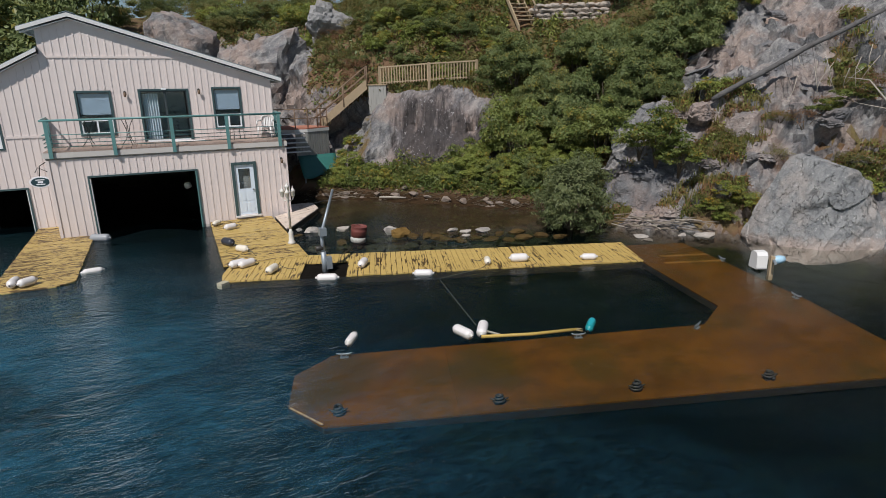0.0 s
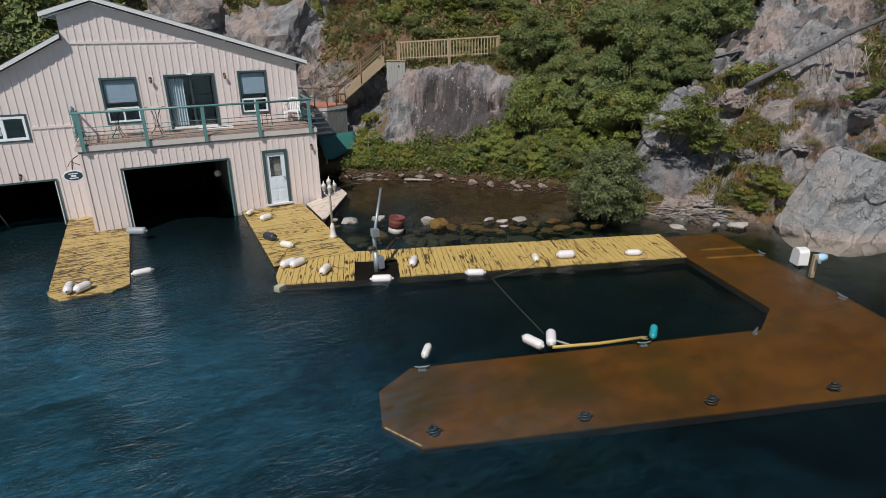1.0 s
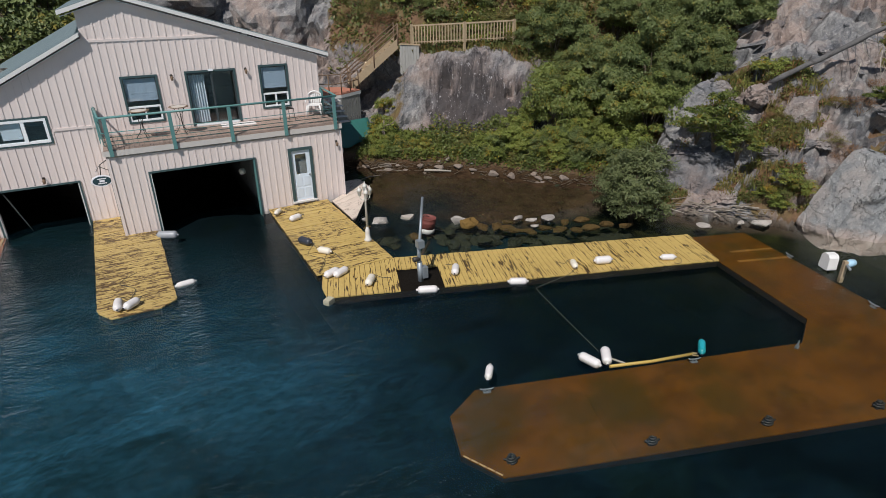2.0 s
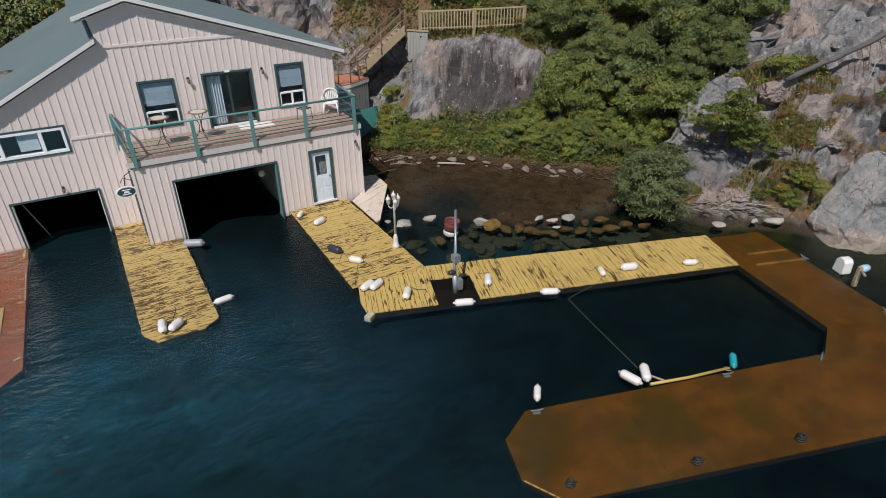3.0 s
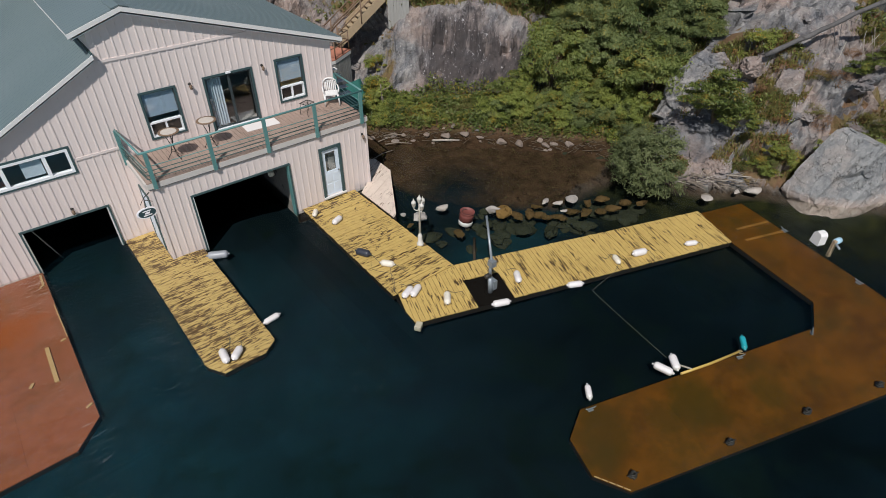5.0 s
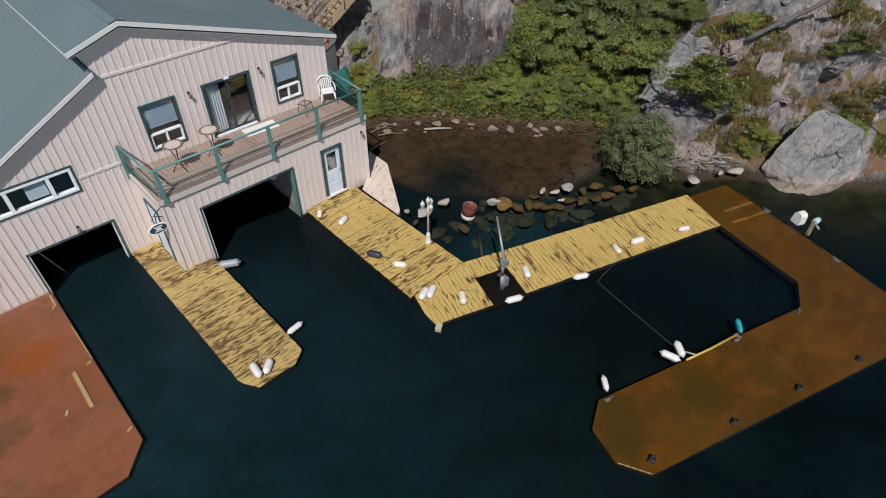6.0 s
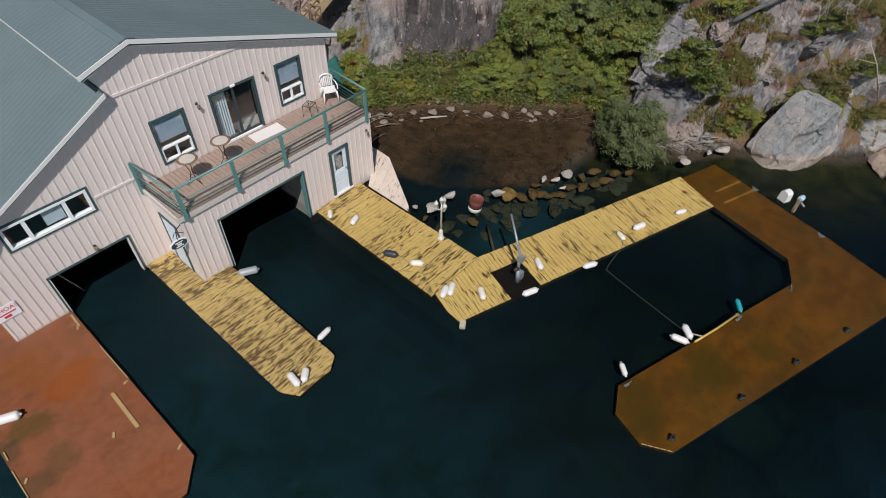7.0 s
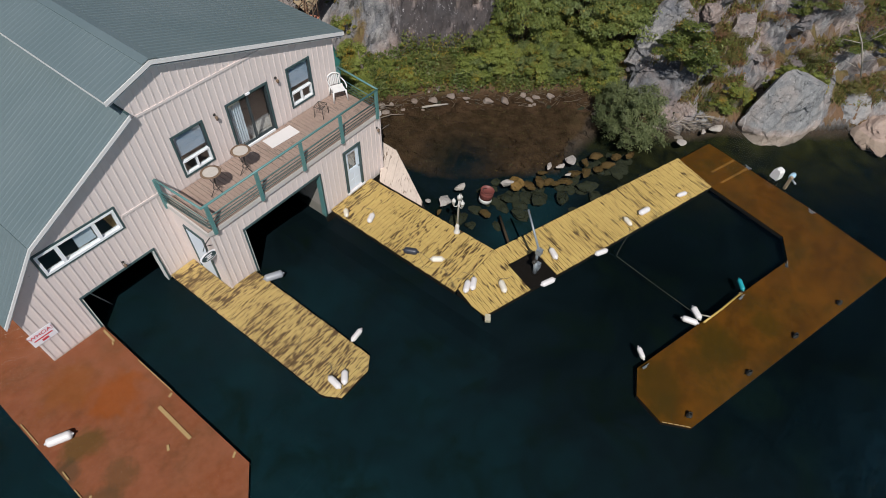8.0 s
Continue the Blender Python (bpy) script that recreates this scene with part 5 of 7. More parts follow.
for s in (-1, 1):
    bm = bmesh.new()
    tube(bm, [(s * 0.25, 0.28, 0.62), (s * 0.28, 0.05, 0.64), (s * 0.28, -0.2, 0.62), (s * 0.27, -0.25, 0.5)], 0.024, 6)
    part("armrest", bm, PLASTIC_WHITE, chair)
    for y, lean in ((-0.22, -0.05), (0.18, 0.07)):
        bm = bmesh.new()
        tube(bm, [(s * 0.23, y, 0.41), (s * 0.27, y + lean, 0.0)], [0.035, 0.022], 6)
        part("leg", bm, PLASTIC_WHITE, chair)


# ---- docks ----
PLANK_Y = shared("plank", YELLOW, lambda bm: box(bm, -0.5, 0.5, -0.5, 0.5, -0.035, 0.0))
PLANK_X = shared("plank", YELLOW_X, lambda bm: box(bm, -0.5, 0.5, -0.5, 0.5, -0.035, 0.0))
PLANK_O = shared("plank", YELLOW_OLD, lambda bm: box(bm, -0.5, 0.5, -0.5, 0.5, -0.035, 0.0))
PLANK_P = shared("plank", PALE_RAMP, lambda bm: box(bm, -0.5, 0.5, -0.5, 0.5, -0.03, 0.0))
random.seed(5)


def planked(name, label, outline, top, along, mesh, width=0.145, gap=0.012, edge=0.02, holes=()):
    """A plank dock over a flat convex outline; along: the way the boards follow each other, in degrees. Boards lie across it."""
    dock = thing(name, label, "dock", pose(outline[0][0], outline[0][1], top))
    c, s = math.cos(radians(along)), math.sin(radians(along))
    pts = [((x - outline[0][0]) * c + (y - outline[0][1]) * s, -(x - outline[0][0]) * s + (y - outline[0][1]) * c) for x, y in outline]
    lo, hi = min(p[0] for p in pts), max(p[0] for p in pts)
    n = int((hi - lo) / width)
    w = (hi - lo) / n

    def across(u):
        found = sorted(ay + (by - ay) * (u - ax) / (bx - ax) for (ax, ay), (bx, by) in zip(pts, pts[1:] + pts[:1]) if (ax - u) * (bx - u) < 0)
        return (found[0], found[-1]) if len(found) > 1 else None

    for i in range(n):
        u0, u1 = lo + i * w + gap / 2, lo + (i + 1) * w - gap / 2
        e0, e1 = across(u0), across(u1)
        if not (e0 and e1):
            continue
        u = (u0 + u1) / 2
        cutouts = [h for h in holes if h[0] < u < h[1]]
        for k, (v0, v1) in enumerate([((e0[0], e1[0]), (cutouts[0][2],) * 2), ((cutouts[0][3],) * 2, (e0[1], e1[1]))] if cutouts else [((e0[0], e1[0]), (e0[1], e1[1]))]):
            if min(v1[0] - v0[0], v1[1] - v0[1]) < 0.06:
                continue
            ja, jb = random.uniform(-0.01, 0.01), random.uniform(-0.01, 0.01)
            lift, tilt = random.uniform(-0.006, 0.006), random.uniform(-0.4, 0.4)
            a, b = (v0[0] + v0[1]) / 2 + ja, (v1[0] + v1[1]) / 2 + jb
            m = pose(u * c - (a + b) / 2 * s, u * s + (a + b) / 2 * c, lift, tilt, 0, along + 90)
            if abs(v0[0] - v0[1]) < 0.015 and abs(v1[0] - v1[1]) < 0.015:
                piece("plank", mesh, dock, m @ Matrix.Diagonal((b - a, w - gap, 1, 1)))
            else:
                mid, hw = (a + b) / 2, (u1 - u0) / 2
                q = bmesh.new()
                prism(q, [(v0[1] - mid, -hw), (v1[1] - mid, -hw), (v1[0] - mid, hw), (v0[0] - mid, hw)], -0.035, 0.0)
                ob = part("plank", q, mesh.materials[0], dock)
                ob.matrix_local = m
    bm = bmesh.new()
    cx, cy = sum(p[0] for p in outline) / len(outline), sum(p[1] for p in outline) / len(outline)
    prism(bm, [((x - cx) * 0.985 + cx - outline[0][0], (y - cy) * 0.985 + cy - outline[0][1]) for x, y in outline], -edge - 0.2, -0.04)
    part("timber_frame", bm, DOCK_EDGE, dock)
    return dock


planked("entrance_dock", "worn yellow plank dock awash before the white door", [(3.5, -0.02), (3.4, -5.8), (5.69, -5.8), (5.66, -0.02)], 0.05, -90, PLANK_Y)
cross_dock = planked("cross_dock", "worn yellow plank dock awash along the slip", [(3.4, -5.812), (3.22, -7.1), (13.82, -10.66), (14.52, -8.92), (5.74, -5.812)], 0.04, -19.6, PLANK_X, holes=[(2.12, 3.4, -1.3, 0.02)])
finger = planked("finger_dock", "peeling yellow plank finger dock between the two boat bays", [(-1.96, 1.98), (-1.9, -5.0), (-1.6, -5.5), (-0.5, -5.5), (-0.1, -5.2), (-0.1, -0.05), (-1.06, -0.03), (-1.07, 1.98)], 0.03, -90, PLANK_O)

# the sunken plate where the mooring post stands
plate = thing("sunken_plate", "dark sunken plate set in the dock under the post", "plate", pose(5.7, -7.25, -0.07, 0, 0, -19.6))
bm = bmesh.new()
box(bm, -0.66, 0.66, -0.55, 0.55, -0.02, 0.0)
part("plate", bm, SUNK_DARK, plate)

# sunken sheet decks


def sunk_deck(name, label, outline, top, seams, material, sag=lambda x, y: 0.0):
    """A deck of big sheets lying under water: outline in plan, and the sheets cut from it by lines."""
    deck = thing(name, label, "dock", pose(outline[0][0], outline[0][1], top))
    ox, oy = outline[0]

    def drop(b):
        for v in b.verts:
            v.co.z += sag(v.co.x + ox, v.co.y + oy)

    bm = bmesh.new()
    vs = [bm.verts.new((x - ox, y - oy, 0)) for x, y in outline]
    bm.faces.new(vs)
    for px, py, a in seams:
        n = Vector((-math.sin(radians(a)), math.cos(radians(a)), 0))
        bmesh.ops.bisect_plane(bm, geom=bm.verts[:] + bm.edges[:] + bm.faces[:], plane_co=(px - ox, py - oy, 0), plane_no=n)
    sheets = [[v.co.copy() for v in f.verts] for f in bm.faces]
    bm.free()
    for pts in sheets:
        mid = sum(pts, Vector()) / len(pts)
        b = bmesh.new()
        ring_pts = [(p + (mid - p).normalized() * 0.0012) for p in pts]
        prism(b, [(p.x, p.y) for p in ring_pts], -0.03, 0.0)
        drop(b)
        part("sheet", b, material, deck)
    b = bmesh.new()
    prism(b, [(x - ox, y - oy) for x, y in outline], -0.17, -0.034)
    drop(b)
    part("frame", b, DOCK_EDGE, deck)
    return deck


def u_sag(x, y):
    """The drowned arm of the dock settles away from the shore."""
    return min(0.0, 0.0336 * (x - 13) + 0.051 * (y + 13.67))


U_OUT = [(14.53, -8.96), (16.42, -9.57), (14.2, -17.37), (4.05, -13.86), (3.66, -13.08), (3.96, -12.16), (4.77, -11.78), (12.0, -14.16), (13.0, -13.67), (13.85, -10.68)]
sunk_deck("sunken_dock", "brown silted dock lying just under the water round the slip", U_OUT[::-1], -0.07,
                   [(12.92, -13.69, -19.6), (11.7, -14.2, 71), (9.2, -13.3, 71), (6.8, -12.5, 71), (14.4, -11.9, -17), (14.4, -10.3, -17)], SUNK_BROWN, u_sag)
L_OUT = [(-7.65, 8.0), (-7.65, -4.9), (-7.0, -5.55), (-5.05, -5.52), (-4.43, -4.83), (-4.43, 1.98), (-5.99, 1.985), (-6.02, 8.0)]
sunk_deck("red_brown_dock", "red-brown sheet dock under a film of water beside the boathouse", L_OUT, -0.05, [(-5, 1.2, 0), (-5, -1.2, 0), (-5, -3.6, 0), (-6.0, 0, 90)], SUNK_RED)
for x, y, a, n, w in ((-4.975, -2.36, 89, 1.43, 0.10), (-5.51, -2.83, 60, 0.16, 0.07), (-4.54, -4.36, 30, 0.16, 0.06), (-4.55, -1.59, 20, 0.13, 0.06), (-4.52, 1.52, 88, 0.6, 0.06), (-4.6, 1.2, 70, 0.12, 0.05), (-7.58, -1.39, 88, 0.3, 0.035), (-7.59, 0.4, 90, 0.9, 0.03), (-7.5, -2.4, 50, 0.14, 0.06), (-4.45, -0.7, 90.5, 1.6, 0.03), (-7.63, -2.4, 90, 1.0, 0.03)):
    strip = thing("bare_board_strip", "faded yellow board strip on the red-brown dock", "board", pose(x, y, -0.04, 0, 0, a))
    bm = bmesh.new()
    box(bm, -n / 2, n / 2, -w / 2, w / 2, -0.01, 0.02)
    part("board", bm, POLE_FADED, strip, bevel=0.004)
for x, y, n in ((15.36, -10.55, 1.4), (15.1, -11.12, 1.6)):
    strip = thing("sunken_batten", "pale batten on the brown sunken dock", "board", pose(x, y, -0.062, 0, 0, -19.5))
    bm = bmesh.new()
    box(bm, -n / 2, n / 2, -0.045, 0.045, -0.008, 0.014)
    part("board", bm, SUNK_TAN, strip)

edging = thing("pale_edging", "pale scuffed edging on the tip of the sunken dock", "board", pose(3.87, -13.47, -0.36, 0, 0, -63.4))
for i in range(5):
    bm = bmesh.new()
    box(bm, -0.4 + 0.165 * i, -0.26 + 0.165 * i, -0.014, 0.014, 0.0, 0.012)
    part("edging_strip", bm, POLE_FADED, edging)

# ramp slab by the house
ramp = planked("gangway_ramp", "sun-bleached plank ramp tilted beside the yellow dock", [(5.72, -0.35), (5.72, -2.7), (7.5, 0.25), (7.55, 1.5), (6.46, 1.5), (6.46, -0.1)], 0.11, -59, PLANK_P, 0.16, gap=0.004)


def cleat(x, y, z, turn, material=IRON):
    c = thing("cleat", "dark iron dock cleat", "cleat", pose(x, y, z, 0, 0, turn), "dock cleats")
    bm = bmesh.new()
    box(bm, -0.08, 0.08, -0.04, 0.04, 0, 0.015)
    part("base_plate", bm, material, c)
    for s in (-1, 1):
        bm = bmesh.new()
        tube(bm, [(s * 0.04, 0, 0.015), (s * 0.045, 0, 0.07)], 0.016, 6)
        part("foot", bm, material, c)
    bm = bmesh.new()
    tube(bm, [(-0.15, 0, 0.1), (-0.09, 0, 0.075), (0, 0, 0.07), (0.09, 0, 0.075), (0.15, 0, 0.1)], [0.012, 0.018, 0.02, 0.018, 0.012], 6)
    part("horn", bm, material, c)
    return c


for x, y in ((4.35, -13.65), (6.8, -14.58), (9.05, -15.32), (11.3, -16.12)):
    c = cleat(x, y, -0.07 + u_sag(x, y), -19)
    bm = bmesh.new()
    tube(bm, [((0.1 - 0.0016 * i) * math.cos(0.55 * i + x), (0.075 - 0.001 * i) * math.sin(0.55 * i + x), 0.03 + 0.0042 * i) for i in range(34)], 0.02, 5)
    part("rope_turns", bm, IRON, c, "dark weedy turns of line")
for x, y, a in ((14.95, -14.15, 72), (15.9, -11.4, 72), (11.75, -14.2, 20), (4.95, -11.95, -19), (9.35, -13.4, -19)):
    cleat(x, y, -0.07 + u_sag(x, y), a, STEEL)


def fender(x, y, z, turn, tip=0.0, length=0.56, r=0.105, material=FENDER_WHITE, label="white vinyl boat fender lying on the dock", cord=True):
    """A cylinder fender with moulded ends; tip: degrees by which it stands up."""
    f = thing("fender", label, "fender", pose(x, y, z, 0, -tip, turn), "boat fenders")
    h = length / 2
    bm = bmesh.new()
    half = [(r, 0.05), (r, h - 0.08), (r * 0.95, h - 0.045), (r * 0.8, h - 0.015), (r * 0.5, h + 0.005), (0.034, h + 0.012), (0.03, h + 0.05), (0.018, h + 0.055)]
    prof = [(q, -z) for q, z in half[::-1]] + half
    lathe(bm, prof, 16, m=pose(0, 0, r, 0, 90))
    part("body", bm, material, f)
    for s in (-1, 1):
        bm = bmesh.new()
        tube(bm, [(s * (h + 0.04), 0, r), (s * (h + 0.065), 0, r)], 0.022, 8)
        part("eye", bm, FENDER_DARK, f)
    if cord:
        bm = bmesh.new()
        random.seed(int(abs(x * 97 + y * 31)) % 1000)
        p, way = Vector((h + 0.08, 0, r)), random.uniform(-1.2, 1.2)
        pts = [p.copy()]
        for i in range(7):
            way += random.uniform(-0.9, 0.9)
            p = p + Vector((0.07 * math.cos(way), 0.07 * math.sin(way), 0))
            p.z = max(0.02, r * (1 - i / 3))
            pts.append(p.copy())
        if tip == 0:
            tube(bm, pts, 0.007, 5)
            part("cord", bm, ROPE_DARK, f)
        else:
            bm.free()


for x, y, a, n in ((4.05, -1.5, 22, 0.4), (3.75, -6.02, 24, 0.44), (3.98, -6.12, 28, 0.46), (6.78, -7.55, 56, 0.44), (-1.42, -5.05, 84, 0.46), (-1.12, -5.16, 42, 0.4)):
    fender(x, y, 0.045, a, length=n)
fender(3.68, -0.62, 0.045, 50, length=0.34, r=0.09, material=FENDER_DIRTY, label="dirty white boat fender lying on the dock")
fender(4.5, -6.95, 0.045, 52, length=0.44, material=FENDER_DIRTY, label="scuffed white and red boat fender lying on the dock")
fender(4.05, -4.55, 0.045, -52, length=0.4, material=FENDER_DIRTY, label="dirty white boat fender lying on the dock")
fender(3.75, -3.62, 0.045, -62, length=0.46, r=0.12, material=FENDER_DARK, label="dark navy boat fender lying on the dock")
fender(9.85, -8.9, 0.045, 64, length=0.36, r=0.09, material=FENDER_DIRTY)
fender(10.7, -9.15, 0.045, -20, length=0.46, r=0.115)
fender(12.48, -9.9, 0.045, -28, length=0.38, r=0.09)
fender(5.68, -8.0, -0.07, -24, length=0.5, label="white vinyl boat fender afloat at the dock edge", cord=False)
fender(8.0, -8.8, -0.07, -28, length=0.46, r=0.1, label="white vinyl boat fender afloat at the dock edge", cord=False)
fender(0.12, -0.72, -0.06, -28, length=0.6, r=0.13, material=FENDER_GREY, label="grey boat fender afloat in the bay mouth", cord=False)
fender(0.2, -4.38, -0.1, 8, length=0.46, r=0.09, label="white vinyl boat fender afloat beside the finger dock", cord=False)
fender(7.7, -12.43, -0.13, 54, 8, length=0.44, r=0.108, label="large white fender tied at the sunken dock", cord=False)
fender(7.28, -12.38, -0.14, 104, 0, length=0.48, r=0.108, label="large white fender afloat at the sunken dock", cord=False)
fender(9.82, -13.2, -0.15, 40, 6, length=0.42, r=0.085, material=FENDER_TEAL, label="teal boat fender tied at the sunken dock", cord=False)
fender(5.2, -11.64, -0.13, 50, 6, length=0.38, r=0.083, label="white vinyl boat fender tied at the sunken dock corner", cord=False)
fender(-7.15, -0.42, -0.05, -26, length=0.62, r=0.13, label="large white fender lying on the red-brown dock", cord=False)

# pole and lines at the sunken dock
pole = thing("boat_pole", "yellow painted pole lying along the sunken dock edge", "pole", pose(8.42, -13.05, -0.07, 0, 0, -17.8))
bm = bmesh.new()
tube(bm, [(-0.98, -0.02, 0.05), (0, 0, 0.02), (1.0, 0.05, 0.03)], 0.035, 8)
part("shaft", bm, POLE_YELLOW, pole)
bm = bmesh.new()
tube(bm, [(-0.62, 0, 0.06), (-0.95, 0.4, 0.03)], 0.025, 6)
part("side_brace", bm, DRIFT, pole)
bm = bmesh.new()
tube(bm, [(0.95, 0.04, 0.03), (1.05, 0.0, 0.06), (1.12, 0.06, 0.02), (1.0, 0.1, 0.03), (0.95, -0.03, 0.05), (1.08, -0.04, 0.03)], 0.016, 6)
part("lashing", bm, ROPE, pole)


def line_thing(name, label, points, r, material, category="rope"):
    base = Vector(points[0])
    t = thing(name, label, category, Matrix.Translation(base))
    bm = bmesh.new()
    way = [Vector(p) - base for p in points]
    ends = [way[0]] + way + [way[-1]]
    soft = []
    for a, b, c, d in zip(ends, ends[1:], ends[2:], ends[3:]):
        for i in range(6):
            f = i / 6
            soft.append(0.5 * (2 * b + (c - a) * f + (2 * a - 5 * b + 4 * c - d) * f * f + (3 * b - 3 * c + d - a) * f ** 3))
    tube(bm, soft + [way[-1]], r, 5)
    part("strand", bm, material, t)


line_thing("mooring_line", "slack dark line floating across the slip", [(7.65, -12.25, -0.01), (7.93, -10.82, -0.03), (8.14, -9.75, -0.03), (8.22, -9.36, -0.02), (8.3, -9.28, -0.01), (8.8, -9.22, 0.0), (9.4, -9.18, 0.03), (9.75, -9.05, 0.07)], 0.009, ROPE_WET)
line_thing("mooring_line", "thin slack line trailing from a fender", [(4.0, -3.7, 0.07), (3.6, -4.4, 0.07), (3.9, -5.0, 0.07), (3.5, -5.7, 0.07), (4.1, -4.6, 0.07)], 0.006, ROPE_DARK)
line_thing("mooring_line", "thin slack line on the finger dock", [(-1.3, -5.0, 0.05), (-1.0, -4.2, 0.05), (-1.35, -3.6, 0.05), (-0.9, -3.1, 0.05)], 0.006, ROPE_DARK)
block = thing("corner_block", "grimy worn foam block at the dock corner", "block", pose(3.25, -7.22, -0.08, 0, 0, 35))
bm = bmesh.new()
box(bm, -0.12, 0.12, -0.09, 0.09, 0, 0.14)
part("block", bm, FOAM_DIRTY, block, bevel=0.04)

# leaning mooring post with its arm
post = thing("mooring_arm_post", "grey galvanised post with a slanting boom standing on the dock", "post", pose(5.78, -7.42, -0.07))
bm = bmesh.new()
tube(bm, [(0, 0, 0), (-0.01, 0.04, 0.62)], 0.075, 10)
part("lower_post", bm, STEEL, post)
bm = bmesh.new()
tube(bm, [(-0.01, 0.04, 0.62), (-0.02, 0.06, 1.1)], 0.05, 10)
part("upper_post", bm, STEEL, post)
bm = bmesh.new()
lathe(bm, [(0.13, 0), (0.15, 0.03), (0.13, 0.06)], 12, (0, 0, 0.0))
part("foot_flange", bm, IRON, post)
bm = bmesh.new()
box(bm, -0.09, 0.09, -0.08, 0.11, 1.06, 1.26)
part("winch_box", bm, STEEL, post, bevel=0.02)
bm = bmesh.new()
box(bm, 0.04, 0.18, -0.09, 0.09, 0.16, 0.48)
part("lower_winch", bm, STEEL, post, bevel=0.02)
bm = bmesh.new()
lathe(bm, [(0.05, -0.1), (0.07, -0.08), (0.07, 0.08), (0.05, 0.1)], 12, m=pose(-0.1, 0.05, 0.72, 0, 90))
part("drum", bm, IRON, post)
bm = bmesh.new()
tube(bm, [(0.0, 0.03, 1.2), (0.58, 0.95, 2.06)], [0.042, 0.034], 10)
part("boom", bm, STEEL, post, "slender grey boom tube")

# lamp post
lamp = thing("lamp_post", "chalky white ornamental lamp post with four lanterns on the dock", "lamp post", pose(5.54, -4.28, 0.04) @ Matrix.Diagonal((0.85, 0.85, 1, 1)))
bm = bmesh.new()
lathe(bm, [(0.14, 0), (0.14, 0.05), (0.1, 0.08), (0.085, 0.3), (0.095, 0.34), (0.06, 0.4), (0.045, 0.46)], 14)
part("base", bm, LAMP_WHITE, lamp)
bm = bmesh.new()
lathe(bm, [(0.045, 0.46), (0.036, 1.35), (0.05, 1.37), (0.05, 1.42), (0.03, 1.45), (0.03, 1.62)], 12)
part("shaft", bm, LAMP_WHITE, lamp)


def lantern(x, y, z):
    bm = bmesh.new()
    lathe(bm, [(0.03, 0), (0.06, 0.03), (0.09, 0.16), (0.1, 0.17), (0.06, 0.23), (0.02, 0.26), (0.015, 0.31), (0.003, 0.33)], 8, (x, y, z))
    part("lantern", bm, LAMP_WHITE, lamp)


for i in range(3):
    a = i * 2.094 + 0.3
    bm = bmesh.new()
    tube(bm, [(r * math.cos(a), r * math.sin(a), z) for r, z in ((0.03, 1.36), (0.12, 1.33), (0.2, 1.38), (0.21, 1.45))], 0.016, 6)
    part("arm", bm, LAMP_WHITE, lamp)
    lantern(0.21 * math.cos(a), 0.21 * math.sin(a), 1.45)
lantern(0, 0, 1.6)

# white pedestal and pale blue box on the sunken dock's edge
ped = thing("power_pedestal", "white plastic hooded pedestal at the edge of the sunken dock", "pedestal", pose(15.93, -12.45, -0.1, 0, 0, 66) @ Matrix.Scale(0.82, 4))
bm = bmesh.new()
prof = [(-0.2, 0.16), (-0.22, 0.2), (-0.2, 0.6), (-0.12, 0.7), (0.08, 0.72), (0.18, 0.62), (0.22, 0.2), (0.2, 0.16)]
prism(bm, prof[::-1], -0.17, 0.17, pose(0, 0, 0, 90))
part("hood", bm, PLASTIC_WHITE, ped, bevel=0.07)
bm = bmesh.new()
for s in (-1, 1):
    tube(bm, [(s * 0.1, 0, 0.0), (s * 0.1, 0, 0.18)], 0.03, 6)
part("foot", bm, IRON, ped)
bm = bmesh.new()
box(bm, -0.1, 0.0, -0.176, -0.168, 0.28, 0.4)
part("grille", bm, FENDER_GREY, ped)
arm = thing("post_with_blue_float", "tan post with a pale blue plastic float tied to it", "post", pose(15.72, -12.95, -0.12, 0, 0, 60))
bm = bmesh.new()
box(bm, -0.05, 0.05, -0.05, 0.05, 0, 0.62)
part("post", bm, TAN_WOOD, arm, bevel=0.008)
bm = bmesh.new()
lathe(bm, [(0.02, -0.2), (0.09, -0.15), (0.11, 0), (0.09, 0.13), (0.03, 0.17)], 12, m=pose(0.12, -0.22, 0.5, 90, 0, 20))
part("float", bm, PALE_BLUE, arm)
bm = bmesh.new()
tube(bm, [(-0.3, 0.05, 0.52), (0.1, -0.06, 0.52)], 0.035, 8)
part("bracket", bm, STEEL, arm)

# barrel in the cove
barrel = thing("barrel", "rust-red barrel with a white lower band standing in the shallows", "barrel", pose(7.75, -4.0, -0.24, 4, 6, 0) @ Matrix.Scale(0.9, 4))
bm = bmesh.new()
lathe(bm, [(0.27, 0.18), (0.285, 0.19), (0.285, 0.4), (0.295, 0.42), (0.285, 0.44), (0.285, 0.56), (0.3, 0.58), (0.28, 0.585), (0.27, 0.54), (0.02, 0.535)], 20)
part("shell", bm, RUST_RED, barrel)
bm = bmesh.new()
lathe(bm, [(0.27, 0), (0.284, 0.01), (0.284, 0.19)], 20)
part("lower_band", bm, WHITE_TRIM, barrel)
bm = bmesh.new()
tube(bm, [(0.1, 0.1, 0.54), (-0.05, 0.16, 0.62), (-0.16, 0.12, 0.56)], 0.012, 6)
part("strap", bm, IRON, barrel)


